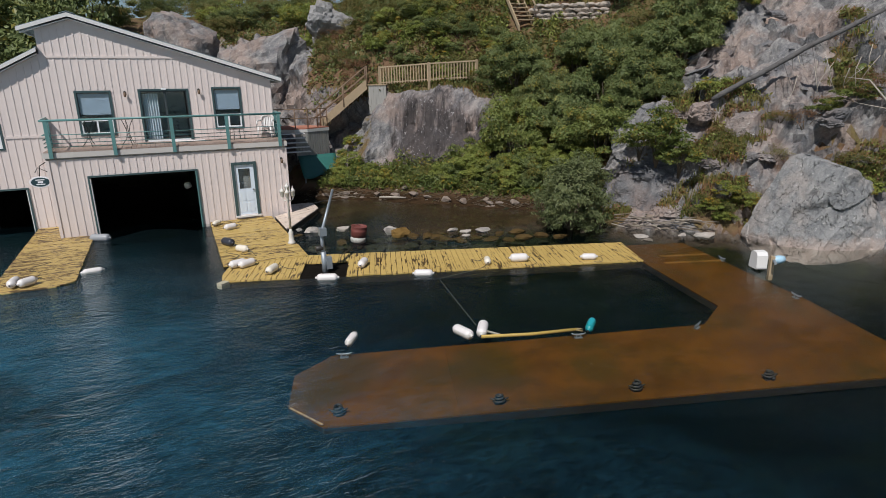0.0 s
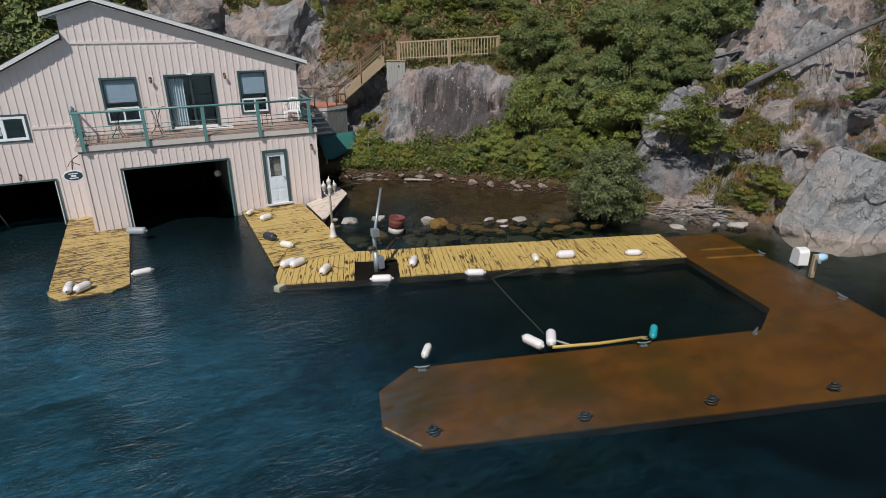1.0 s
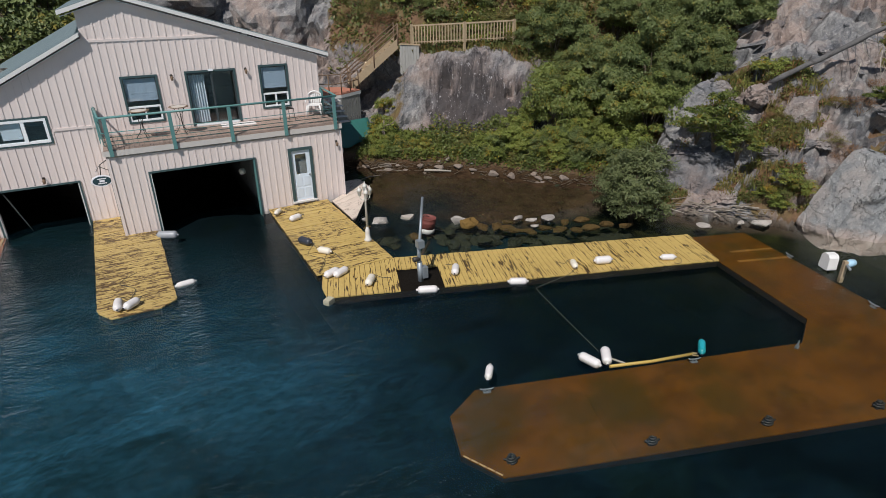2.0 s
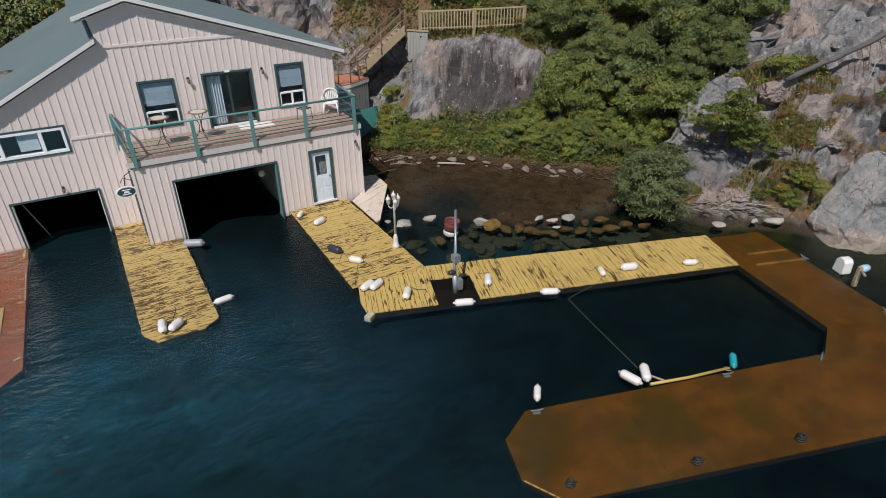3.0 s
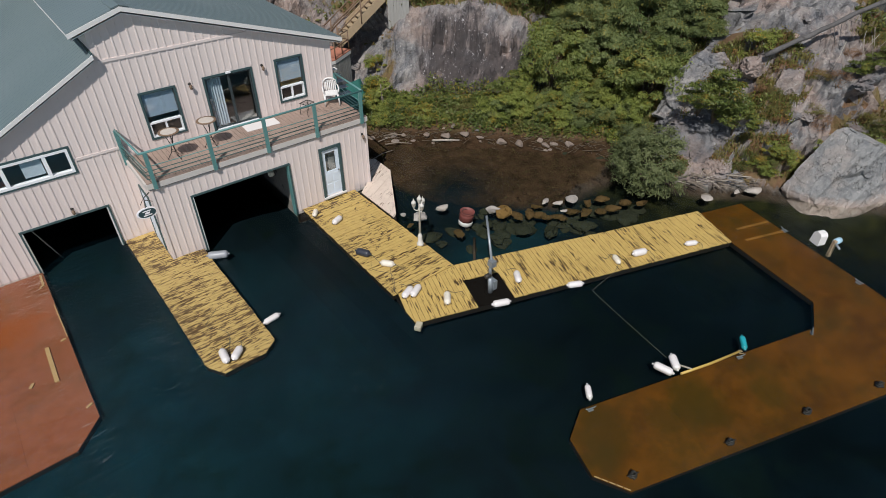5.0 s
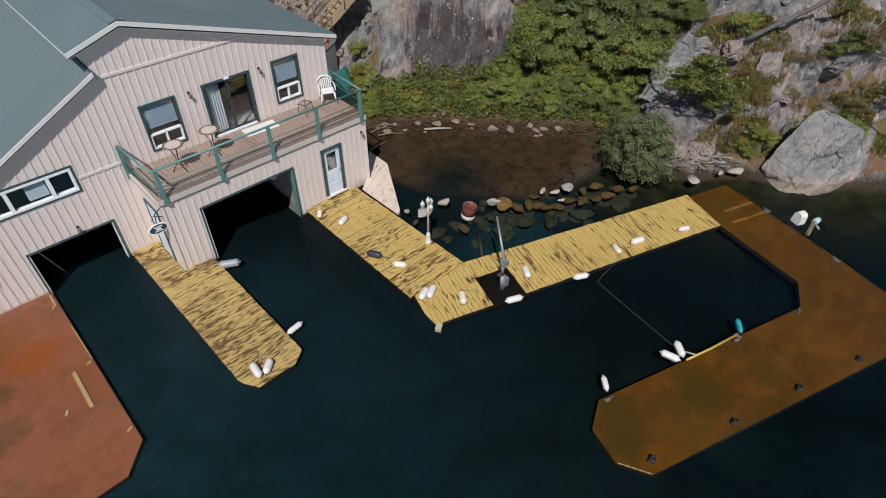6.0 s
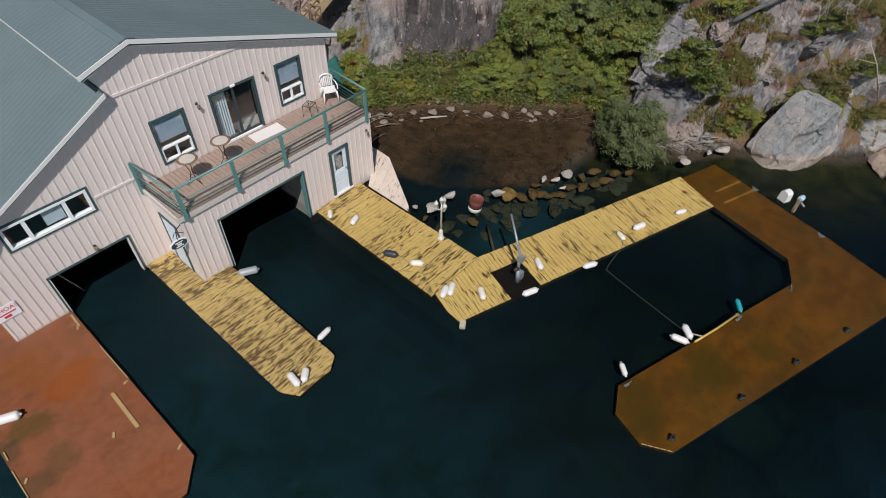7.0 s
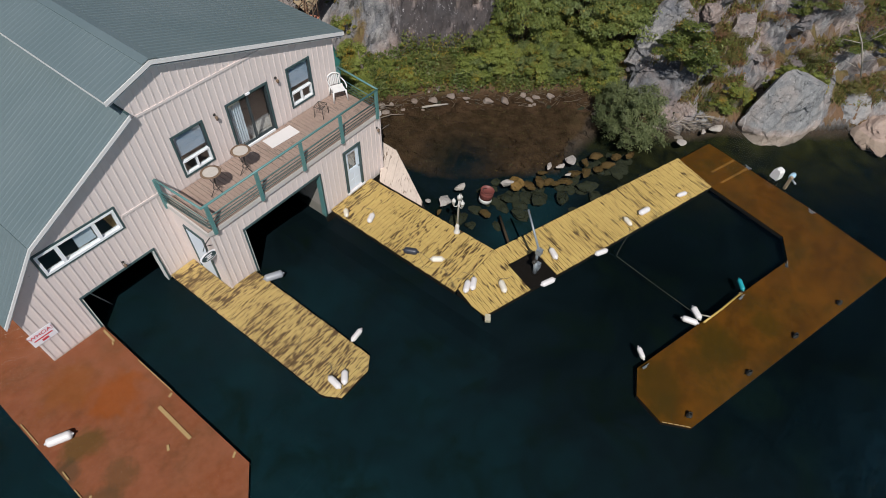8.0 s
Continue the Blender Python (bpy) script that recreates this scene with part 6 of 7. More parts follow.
# ---- stones along the shore ----
random.seed(21)
PALE_M = [stone_mesh("stone", ROCK_WHITE, s, 0.7, 2, 0.7) for s in (1, 2, 3)]
OCHRE_M = [stone_mesh("stone", ROCK_OCHRE, s, 0.7, 2, 0.7) for s in (4, 5)]
WET_M = [stone_mesh("stone", ROCK_WET, s, 0.7, 2, 0.8) for s in (6, 7, 8)]
ALGAE_M = [stone_mesh("stone", ROCK_ALGAE, s, 0.75, 2, 0.8) for s in (17, 18, 19, 20)]
TAN_M = [stone_mesh("stone", ROCK_TAN, s) for s in (14, 15, 16)]
GREY_M = [stone_mesh("stone", ROCK, s) for s in (9, 10, 11)]
G = "stones of the sunken breakwater"
stone(PALE_M[0], 6.55, -3.0, 0.02, 0.62, 0.5, 0.5, 20, "tan and white stone standing out of the shallows", G)
stone(PALE_M[1], 7.54, -2.96, -0.02, 0.5, 0.3, 0.3, -30, "pale flat stone lying in the shallows", G)
stone(PALE_M[2], 6.15, -2.47, -0.01, 0.24, 0.2, 0.2, 10, "small pale stone lying in the shallows", G)
stone(OCHRE_M[0], 9.08, -4.6, 0.02, 0.78, 0.66, 0.62, 10, "ochre-stained stone with one pale face in the shallows", G)
stone(PALE_M[2], 8.83, -4.32, 0.08, 0.26, 0.5, 0.5, 42, "pale stone leaning on the ochre stone", G)
for x, y, w, f, a in ((10.76, -5.05, 0.6, 0.4, 20), (11.03, -5.4, 0.5, 0.5, -35), (11.6, -5.55, 0.78, 0.6, 15), (10.8, -5.88, 0.34, 0.5, -40), (15.6, -8.63, 0.6, 0.75, -30), (17.5, -9.45, 0.8, 0.6, -45), (16.9, -9.1, 0.4, 0.6, 0)):
    w *= 0.85
    stone(random.choice(PALE_M), x, y, 0.02, w, w * f, w * 0.42, a, "pale angular stone at the waterline", "pale shore stones")
for x, y, w, h in ((9.3, -5.0, 0.55, 0.0), (9.73, -5.21, 0.6, 0.0), (10.02, -5.42, 0.62, -0.03), (10.15, -5.75, 0.5, -0.06), (10.48, -5.98, 0.55, -0.06), (11.07, -6.02, 0.5, -0.06), (11.5, -6.3, 0.55, -0.08), (12.57, -6.2, 0.6, 0.02), (12.4, -6.8, 0.7, -0.02),
                   (13.05, -6.85, 0.6, 0.0), (10.3, -5.0, 0.4, -0.05), (11.95, -6.0, 0.45, -0.03), (12.0, -6.6, 0.5, -0.08), (8.3, -4.6, 0.45, -0.1), (7.1, -4.5, 0.55, -0.06), (13.5, -7.3, 0.5, -0.02), (9.0, -5.6, 0.8, -0.17), (8.0, -5.4, 0.7, -0.2), (9.73, -6.3, 0.8, -0.2), (10.9, -6.7, 0.8, -0.2), (6.0, -3.1, 0.3, -0.02)):
    w *= 0.95
    stone(random.choice(WET_M if h < -0.09 else ALGAE_M), x, y, h - 0.02, w * 1.1, w * random.uniform(0.6, 0.9), w * 0.5, random.uniform(0, 180), "olive-brown stone awash along the breakwater", G)
pipe = thing("sunken_pipe", "pale sunken pipe lying in the shallows by the dock", "pipe", pose(6.92, -5.43, -0.16, 0, 0, 49))
bm = bmesh.new()
tube(bm, [(-0.62, 0, -0.06), (0, 0.01, 0.0), (0.62, 0, 0.01)], 0.05, 10)
part("tube", bm, SUNK_DARK, pipe)
for i in range(60):
    t = random.random()
    x, y = 6.6 + 7.6 * t + random.gauss(0, 0.45), -3.35 - 4.1 * t + random.gauss(-0.35, 0.55)
    w = random.uniform(0.35, 0.95)
    stone(random.choice(WET_M), x, y, -0.43 + random.uniform(-0.08, 0.05), w, w * random.uniform(0.6, 0.9), w * 0.42, random.uniform(0, 360), "brown-green silted stone sunk in the shallows", G)
for i in range(38):
    t = random.random()
    k = t * 6
    j = min(int(k), 5) + 3
    (ax, ay, _), (bx, by, _) = SHORE[j], SHORE[j + 1]
    f = k - int(k)
    x, y = ax + f * (bx - ax) + random.uniform(-0.5, 0.6), ay + f * (by - ay) + random.uniform(-0.5, 0.4)
    w = random.uniform(0.12, 0.42)
    stone(random.choice(TAN_M + TAN_M + GREY_M[:1] + WET_M), x, y, max(ground_z(x, y), -0.3) - 0.02, w, w * random.uniform(0.6, 1), w * 0.6, random.uniform(0, 360), "small broken stone on the muddy shore", "small shore stones")


for x, y, w in ((12.6, -0.75, 0.5), (13.1, -1.3, 0.5), (11.1, 1.15, 0.55), (11.75, 0.65, 0.5), (11.6, 1.3, 0.35), (12.1, 0.1, 0.35), (13.9, -2.1, 0.4), (14.6, -2.7, 0.35), (10.5, 1.75, 0.4)):
    stone(random.choice(TAN_M), x, y, max(ground_z(x, y), 0) + 0.08, w, w * 0.7, w * 0.6, random.uniform(0, 360), "tan broken stone at the foot of the bank", "bank foot stones", tip=random.uniform(-25, 25))


def big_rock(name, label, x, y, z, sx, sy, sz, turn, seed, material, tip=0, detail=4):
    me = stone_mesh(name, material, seed, 1.0, detail, 0.42)
    stone(me, x, y, z, sx, sy, sz, turn, label, name="boulder", tip=tip)


hull_rock("huge pale grey cracked boulder with a pink-stained foot in the water", [
    (18.45, -9.95, -0.5), (18.13, -10.8, -0.5), (18.17, -11.35, -0.5), (18.75, -11.8, -0.5), (18.88, -12.2, -0.5), (19.55, -12.55, -0.5), (21.2, -13.1, -0.5), (20.3, -9.8, -0.5),
    (18.36, -10.1, 0.25), (18.2, -10.8, 0.25), (18.24, -11.35, 0.28), (18.92, -12.15, 0.3), (19.55, -12.5, 0.3), (18.6, -10.25, 1.0), (19.15, -10.75, 2.56), (19.32, -10.95, 2.7), (19.12, -11.3, 2.56), (19.05, -11.85, 2.5),
    (19.65, -12.35, 2.3), (20.6, -12.4, 1.9), (20.4, -10.5, 1.5), (20.3, -11.5, 2.2), (19.3, -12.4, 1.0)], BOULDER, 5, 0.05)
hull_rock("grey mottled block bedded in the dry slope", [(19.6, -8.3, 1.6), (19.5, -9.4, 1.6), (20.4, -9.6, 1.7), (20.6, -8.2, 1.9), (20.0, -8.45, 2.7), (19.8, -9.3, 2.25), (20.3, -9.2, 2.8), (20.5, -8.5, 2.9)], ROCK, 4, 0.06)
big_rock("boulder", "grey pink rock ledge beside the huge boulder", 22.3, -13.4, 0.0, 2.9, 2.6, 1.9, 60, 32, ROCK_PALE)
big_rock("boulder", "low pink-grey rock ledge at the waterline", 22.6, -15.2, 0.0, 3.4, 2.6, 1.3, 10, 33, ROCK_PINK)
hull_rock("dark grey block wedged under the dead log", [(19.5, -8.0, 2.95), (20.0, -8.9, 2.9), (20.9, -8.7, 2.9), (20.4, -7.7, 3.0), (19.55, -8.1, 3.5), (20.0, -8.8, 3.55), (20.8, -8.5, 3.85), (20.4, -7.8, 3.8)], ROCK, 4, 0.06)
big_rock("boulder", "grey rock knob at the foot of the dead log", 19.5, -7.1, 3.6, 1.2, 1.0, 0.75, 30, 35, ROCK)
big_rock("boulder", "grey rock knob beside the dead log", 18.95, -6.0, 3.75, 0.9, 1.1, 0.8, 70, 36, ROCK)
hull_rock("dark grey slanting rock outcrop beside the willow bush", [(16.5, -5.2, -0.3), (16.45, -6.6, -0.3), (16.95, -7.9, -0.3), (18.1, -8.7, -0.2), (16.9, -5.3, 1.7), (17.2, -6.8, 1.9), (18.2, -8.0, 1.5), (19.0, -6.0, 2.2), (19.3, -8.0, 2.2)], ROCK_DARK, 5, 0.12)
hull_rock("tilted grey rock slab leaning over the outcrop", [(17.1, -4.7, 1.4), (17.2, -6.1, 1.5), (18.4, -6.9, 2.0), (17.6, -4.8, 3.1), (18.3, -5.4, 3.9), (18.8, -6.6, 3.5), (19.7, -5.2, 4.3), (19.8, -6.7, 3.6), (19.5, -4.8, 2.0)], ROCK, 5, 0.1)
big_rock("boulder", "grey cracked rock wall behind the house", 7.6, 12.5, 5.6, 4.6, 2.6, 4.6, -20, 39, ROCK)
big_rock("boulder", "grey cracked rock wall behind the house", 4.2, 16.5, 6.6, 5.5, 3.0, 4.2, -10, 40, ROCK)
big_rock("boulder", "pale rock knob high on the hillside", 11.6, 12.8, 8.2, 3.2, 2.4, 2.4, 10, 41, ROCK_PALE)


random.seed(52)
BLOCK_M = [stone_mesh("boulder", ROCK, 60 + i, 0.8, 4, 0.5) for i in range(4)] + [stone_mesh("boulder", ROCK_DARK, 70 + i, 0.8, 4, 0.5) for i in range(3)] + [stone_mesh("boulder", ROCK_PINK, 75, 0.8, 4, 0.5)]
n = 0
while n < 46:
    x, y = random.uniform(16, 27), random.uniform(-17, -4.5)
    (d,), (k,) = (list(v) for v in shore_way([x], [y]))
    if k < 2.4 or not 0.6 < d < 10:
        continue
    w = random.uniform(0.3, 0.75) + (random.uniform(0.2, 0.8) if random.random() < 0.25 else 0)
    stone(random.choice(BLOCK_M), x, y, ground_z(x, y) - 0.14 * w, w * 1.25, w * random.uniform(0.7, 1.0), w * random.uniform(0.5, 0.8), random.uniform(-40, 40), "broken grey rock lying on the dry slope", "broken rocks on the slope", "boulder", random.uniform(-20, 20))
    n += 1


def branch(name, label, points, radii, material, twigs=(), category="log"):
    base = Vector(points[0])
    t = thing(name, label, category, Matrix.Translation(base))
    bm = bmesh.new()
    tube(bm, [Vector(p) - base for p in points], radii, 10)
    part("trunk", bm, material, t)
    for pts, r in twigs:
        bm = bmesh.new()
        tube(bm, [Vector(p) - base for p in pts], [r, r * 0.3], 6)
        part("branch_stub", bm, material, t)


random.seed(8)
L0, L1 = Vector((19.7, -7.35, 4.1)), Vector((23.0, -10.5, 6.8))
twigs = []
for i in range(30):
    f = random.uniform(0.4, 1.0)
    p = L0.lerp(L1, f)
    twigs.append(([p, p + Vector((random.uniform(-0.35, 0.2), random.uniform(-0.6, 0.1), random.uniform(-1.0, 0.3)))], random.uniform(0.006, 0.015)))
spine = [L0.lerp(L1, i / 14) + Vector((random.gauss(0, 0.02), random.gauss(0, 0.02), 0.06 * math.sin(math.pi * i / 14) + random.gauss(0, 0.015))) for i in range(15)]
branch("dead_log", "grey dead tree trunk lying aslant on the rocks", spine, [(0.10 - 0.002 * i) * random.uniform(0.85, 1.12) for i in range(15)], LOG_GREY, twigs)
for i in range(20):
    f = random.random()
    p = Vector((20.7, -9.0, 4.9)).lerp(Vector((22.6, -11.4, 5.6)), f) + Vector((random.gauss(0, 0.2), random.gauss(0, 0.2), random.gauss(0, 0.3)))
    q = p + Vector((random.uniform(-0.7, 0.4), random.uniform(-0.6, 0.4), random.uniform(-1.2, -0.2)))
    branch("dead_root", "pale dead root hanging down the rocky slope", [p, p.lerp(q, 0.5) + Vector((random.uniform(-0.12, 0.12), random.uniform(-0.12, 0.12), 0.05)), q], [0.011, 0.009, 0.004], DRIFT, (), "root")
branch("dead_branch", "bleached forked dead branch on the rocky bank", [(21.6, -13.3, 2.1), (21.0, -13.0, 3.0), (20.5, -12.6, 3.9), (20.0, -12.1, 4.7)], [0.035, 0.032, 0.027, 0.016], DRIFT,
       [([(21.0, -13.0, 3.0), (20.6, -13.6, 3.7)], 0.026), ([(20.6, -13.6, 3.7), (20.3, -13.7, 4.2)], 0.018), ([(20.5, -12.6, 3.9), (20.3, -13.1, 4.6)], 0.022), ([(20.5, -12.6, 3.9), (19.9, -11.9, 4.1)], 0.018),
        ([(20.0, -12.1, 4.7), (19.8, -11.5, 4.8)], 0.015), ([(21.3, -13.15, 2.55), (20.9, -12.4, 2.9)], 0.02), ([(20.8, -13.3, 3.35), (20.4, -13.1, 3.4)], 0.014)], "branch")
for i in range(80):
    f = random.random()
    x, y = 15.7 + 1.9 * f + random.gauss(0, 0.14), -7.35 - 1.55 * f + random.gauss(0, 0.14)
    a, n, z = random.gauss(-0.68, 0.5), random.uniform(0.5, 1.6), random.uniform(0.05, 0.42)
    e = (x + 0.6 * n * math.cos(a), y + 0.6 * n * math.sin(a), max(0.05, z + random.uniform(-0.08, 0.1)))
    branch("driftwood_stick", "bleached driftwood stick in a heap on the shore", [(x, y, z), e], [random.uniform(0.012, 0.028), 0.008], random.choice((STICK, STICK, STICK, DRIFT)), (), "stick")
branch("driftwood_log", "bleached driftwood log on the muddy shore", [(10.4, 1.25, 0.1), (10.9, 0.85, 0.12), (11.3, 0.5, 0.12)], [0.05, 0.045, 0.03], DRIFT)
for a, b, r in (((8.6, 2.2, 0.1), (9.5, 1.5, 0.14), 0.025), ((7.4, 1.5, 0.04), (8.6, 1.6, 0.08), 0.025), ((9.0, 2.9, 0.1), (9.5, 2.1, 0.3), 0.03), ((8.5, 2.6, 0.1), (9.4, 2.4, 0.12), 0.022)):
    branch("driftwood_stick", "grey-brown stick on the muddy shore", [a, Vector(a).lerp(Vector(b), 0.5) + Vector((0.03, 0.05, 0.04)), b], [r, r * 0.8, r * 0.5], STICK, (), "stick")
branch("dead_snag", "pale grey twisted snag at the foot of the cliff", [(9.9, 4.15, 0.9), (9.92, 4.3, 1.2), (10.0, 4.45, 1.4), (10.1, 4.6, 1.65)], [0.06, 0.055, 0.045, 0.02], STICK,
       [([(10.0, 4.45, 1.4), (10.45, 4.4, 1.5)], 0.04), ([(10.4, 4.4, 1.48), (10.75, 4.5, 1.7)], 0.03), ([(9.92, 4.3, 1.2), (9.7, 4.0, 1.3)], 0.025)], "snag")

bm = bmesh.new()
for i in range(300):
    k = random.uniform(0, 4.6)
    j = int(k) + 3
    (ax, ay, _), (bx, by, _) = SHORE[j], SHORE[j + 1]
    f = k - int(k)
    x, y = ax + f * (bx - ax) + random.gauss(0.1, 0.3), ay + f * (by - ay) + random.gauss(0.1, 0.3)
    a, n = math.atan2(by - ay, bx - ax) + random.gauss(0, 0.6), random.uniform(0.1, 0.45)
    x1, y1 = x + n * math.cos(a), y + n * math.sin(a)
    tube(bm, [(x, y, max(ground_z(x, y), -0.02) + 0.03), (x1, y1, max(ground_z(x1, y1), -0.02) + random.uniform(0.02, 0.1))], [0.014, 0.007], 4)
tagged(link("shore_twigs", bm, TWIG), "washed-up twigs and sticks along the muddy shore", "driftwood", kind="stuff")

# ---- rear deck, stairs and fence ----
UP = 2.82
rear = thing("rear_deck", "terracotta painted deck on grey board walls behind the house", "deck", pose(8.5, 5.6, UP))
bm = bmesh.new()
outline = [(-0.6, -0.05), (0.0, 0.0), (1.22, 0.74), (0.6, 1.9), (-1.2, 2.4), (-1.9, 1.2)]
prism(bm, outline, -0.05, 0.0)
part("deck_surface", bm, TERRACOTTA, rear)
bm = bmesh.new()
prism(bm, [(x * 1.01, y * 1.01) for x, y in outline], -0.19, -0.051)
part("fascia", bm, WHITE_TRIM, rear)
random.seed(3)
SLAB = shared("wall_board", GREY_WOOD, lambda bm: box(bm, -0.5, 0.5, -0.5, 0.5, -1, 0))
for (ax, ay), (bx, by) in (((-0.6, -0.02), (0.0, 0.03)), ((0.0, 0.03), (1.18, 0.76)), ((1.18, 0.76), (0.6, 1.9))):
    n = int(math.hypot(bx - ax, by - ay) / 0.14)
    ang = math.degrees(math.atan2(by - ay, bx - ax))
    for i in range(n):
        f = (i + 0.5) / n
        m = pose(ax + f * (bx - ax), ay + f * (by - ay), -0.19, 0, 0, ang)
        piece("wall_board", SLAB, rear, m @ Matrix.Diagonal((0.13, 0.03, 1.25 + random.uniform(-0.05, 0.2), 1)))
steps = thing("side_steps", "pale painted steps going down beside the rear deck", "steps", pose(7.7, 5.3, UP))
for i in range(5):
    bm = bmesh.new()
    box(bm, -0.55, 0.55, -0.25 * i - 0.26, -0.25 * i, -0.18 * i - 0.22, -0.18 * i - 0.18)
    part("tread", bm, WHITE_TRIM, steps)
tarp = thing("tarpaulin", "green tarpaulin sagging over a frame below the rear deck", "tarpaulin", pose(8.85, 4.9, 1.0))
bm = bmesh.new()
rows = []
for i in range(9):
    rows.append([])
    for j in range(7):
        u, v = i / 8, j / 6
        x, y = -0.9 + 1.9 * u + 0.35 * v * 0, -0.35 + 0.95 * v + 0.45 * u
        z = -0.35 + 0.9 * v - 0.08 * math.sin(u * 9) * (1 - v) - 0.05 * math.sin(math.pi * v)
        rows[-1].append(bm.verts.new((x, y, z)))
for a, b in zip(rows, rows[1:]):
    for j in range(6):
        bm.faces.new((a[j], b[j], b[j + 1], a[j + 1])).smooth = True
sheet = part("sheet", bm, TARP, tarp)
sol = sheet.modifiers.new("thickness", "SOLIDIFY")
sol.thickness = 0.02
for x, y in ((-0.8, -0.2), (0.9, 0.3)):
    bm = bmesh.new()
    tube(bm, [(x, y, -1.4), (x, y, -0.3)], 0.04, 6)
    part("prop", bm, GREY_WOOD, tarp)

stair = thing("hill_stair", "weathered timber stair climbing the rock to the fenced path", "stairs", pose(9.5, 7.0, 2.85))
S1 = Vector((2.3, -0.55, 1.88))
side = Vector((0.25, 1.0, 0)).normalized()
for k in (0, 0.95):
    bm = bmesh.new()
    a, b = side * k, S1 + side * k
    vs = [bm.verts.new(p + side * w + Vector((0, 0, h))) for p in (a, b) for w in (-0.03, 0.03) for h in (-0.2, 0.24)]
    bmesh.ops.convex_hull(bm, input=bm.verts)
    part("stringer", bm, TAN_WOOD, stair)
for i in range(10):
    bm = bmesh.new()
    p = S1 * ((i + 0.5) / 10) + side * 0.475
    box(bm, -0.165, 0.15, -0.44, 0.44, -0.02, 0.02, Matrix.Translation(p) @ pose(0, 0, 0, 0, 0, -14))
    part("tread", bm, TAN_WOOD, stair)
    bm = bmesh.new()
    box(bm, 0.11, 0.13, -0.44, 0.44, -0.24, -0.021, Matrix.Translation(p) @ pose(0, 0, 0, 0, 0, -14))
    part("riser", bm, TAN_WOOD, stair)
for k in (-0.02, 0.97):
    for h in (0.5, 0.88):
        bm = bmesh.new()
        tube(bm, [side * k + Vector((-0.3, 0.07, h - 0.2)), S1 + side * k + Vector((0, 0, h))], 0.028, 6)
        part("hand_rail", bm, BROWN_RAIL, stair)
    for i in range(3):
        bm = bmesh.new()
        p = S1 * (i / 2) + side * k
        tube(bm, [p + Vector((0, 0, -0.1)), p + Vector((0, 0, 0.9))], 0.035, 6)
        part("rail_post", bm, BROWN_RAIL, stair)
drail = thing("deck_railing", "thin brown railing round the terracotta deck", "railing", pose(8.5, 5.6, UP))
loop = [(-1.8, 1.2), (-0.55, 0.0), (0.05, 0.06), (1.15, 0.75), (0.95, 1.2)]
for h in (0.45, 0.85):
    bm = bmesh.new()
    tube(bm, [(x, y, h) for x, y in loop], 0.022, 6)
    part("bar", bm, BROWN_RAIL, drail)
for x, y in loop + [(-1.2, 0.6), (0.6, 0.4)]:
    bm = bmesh.new()
    tube(bm, [(x, y, 0), (x, y, 0.87)], 0.026, 6)
    part("rail_post", bm, BROWN_RAIL, drail)
crib = thing("retaining_crib", "grey upright boards boxing in the stair head", "retaining wall", pose(11.85, 6.3, 4.7, 0, 0, -52))
for i in range(7):
    piece("wall_board", SLAB, crib, pose(0.05 + i * 0.145, 0, 0) @ Matrix.Diagonal((0.138, 0.04, 1.35 - 0.06 * i, 1)))
bm = bmesh.new()
box(bm, -0.05, 1.05, -0.06, 0.1, 0.0, 0.05)
part("cap", bm, TAN_WOOD, crib)

upper = thing("upper_stair", "tan timber stair climbing the hill above the thicket", "stairs", pose(19.25, 3.6, 7.62))
rise_to = Vector((0.35, 2.1, 1.72))
across = Vector((0.98, -0.17, 0))
for k in (-0.42, 0.42):
    bm = bmesh.new()
    for q in (Vector((0, 0, -0.3)), rise_to):
        for w in (-0.03, 0.03):
            for h in (-0.13, 0.13):
                bm.verts.new(q + across * (k + w) + Vector((0, 0, h)))
    bmesh.ops.convex_hull(bm, input=bm.verts)
    part("stringer", bm, TAN_WOOD, upper)
    bm = bmesh.new()
    tube(bm, [across * k + Vector((0, 0, 0.75)), rise_to + across * k + Vector((0, 0, 0.9))], 0.04, 6)
    part("hand_rail", bm, TAN_WOOD, upper)
for i in range(8):
    bm = bmesh.new()
    box(bm, -0.4, 0.4, -0.13, 0.13, -0.02, 0.02, Matrix.Translation(rise_to * ((i + 0.5) / 8)) @ pose(0, 0, 0, 0, 0, math.degrees(math.atan2(across.y, across.x))))
    part("tread", bm, TAN_WOOD, upper)
dry = thing("dry_stone_wall", "low wall of stacked tan stones high on the hill", "wall", pose(20.0, 4.15, 7.78, 0, 0, -33.5))
block_mesh = [stone_mesh("stone", ROCK_WALL, 80 + i, 0.9, 2, 0.2) for i in range(3)]
for row in range(4):
    for i in range(9):
        piece("stone", block_mesh[(row + i) % 3], dry, pose(0.42 * i + 0.2 * (row % 2) + random.uniform(-0.04, 0.04), 0, 0.21 * row, 0, 0, random.uniform(-8, 8)) @ Matrix.Diagonal((0.56, 0.5, 0.32, 1)))

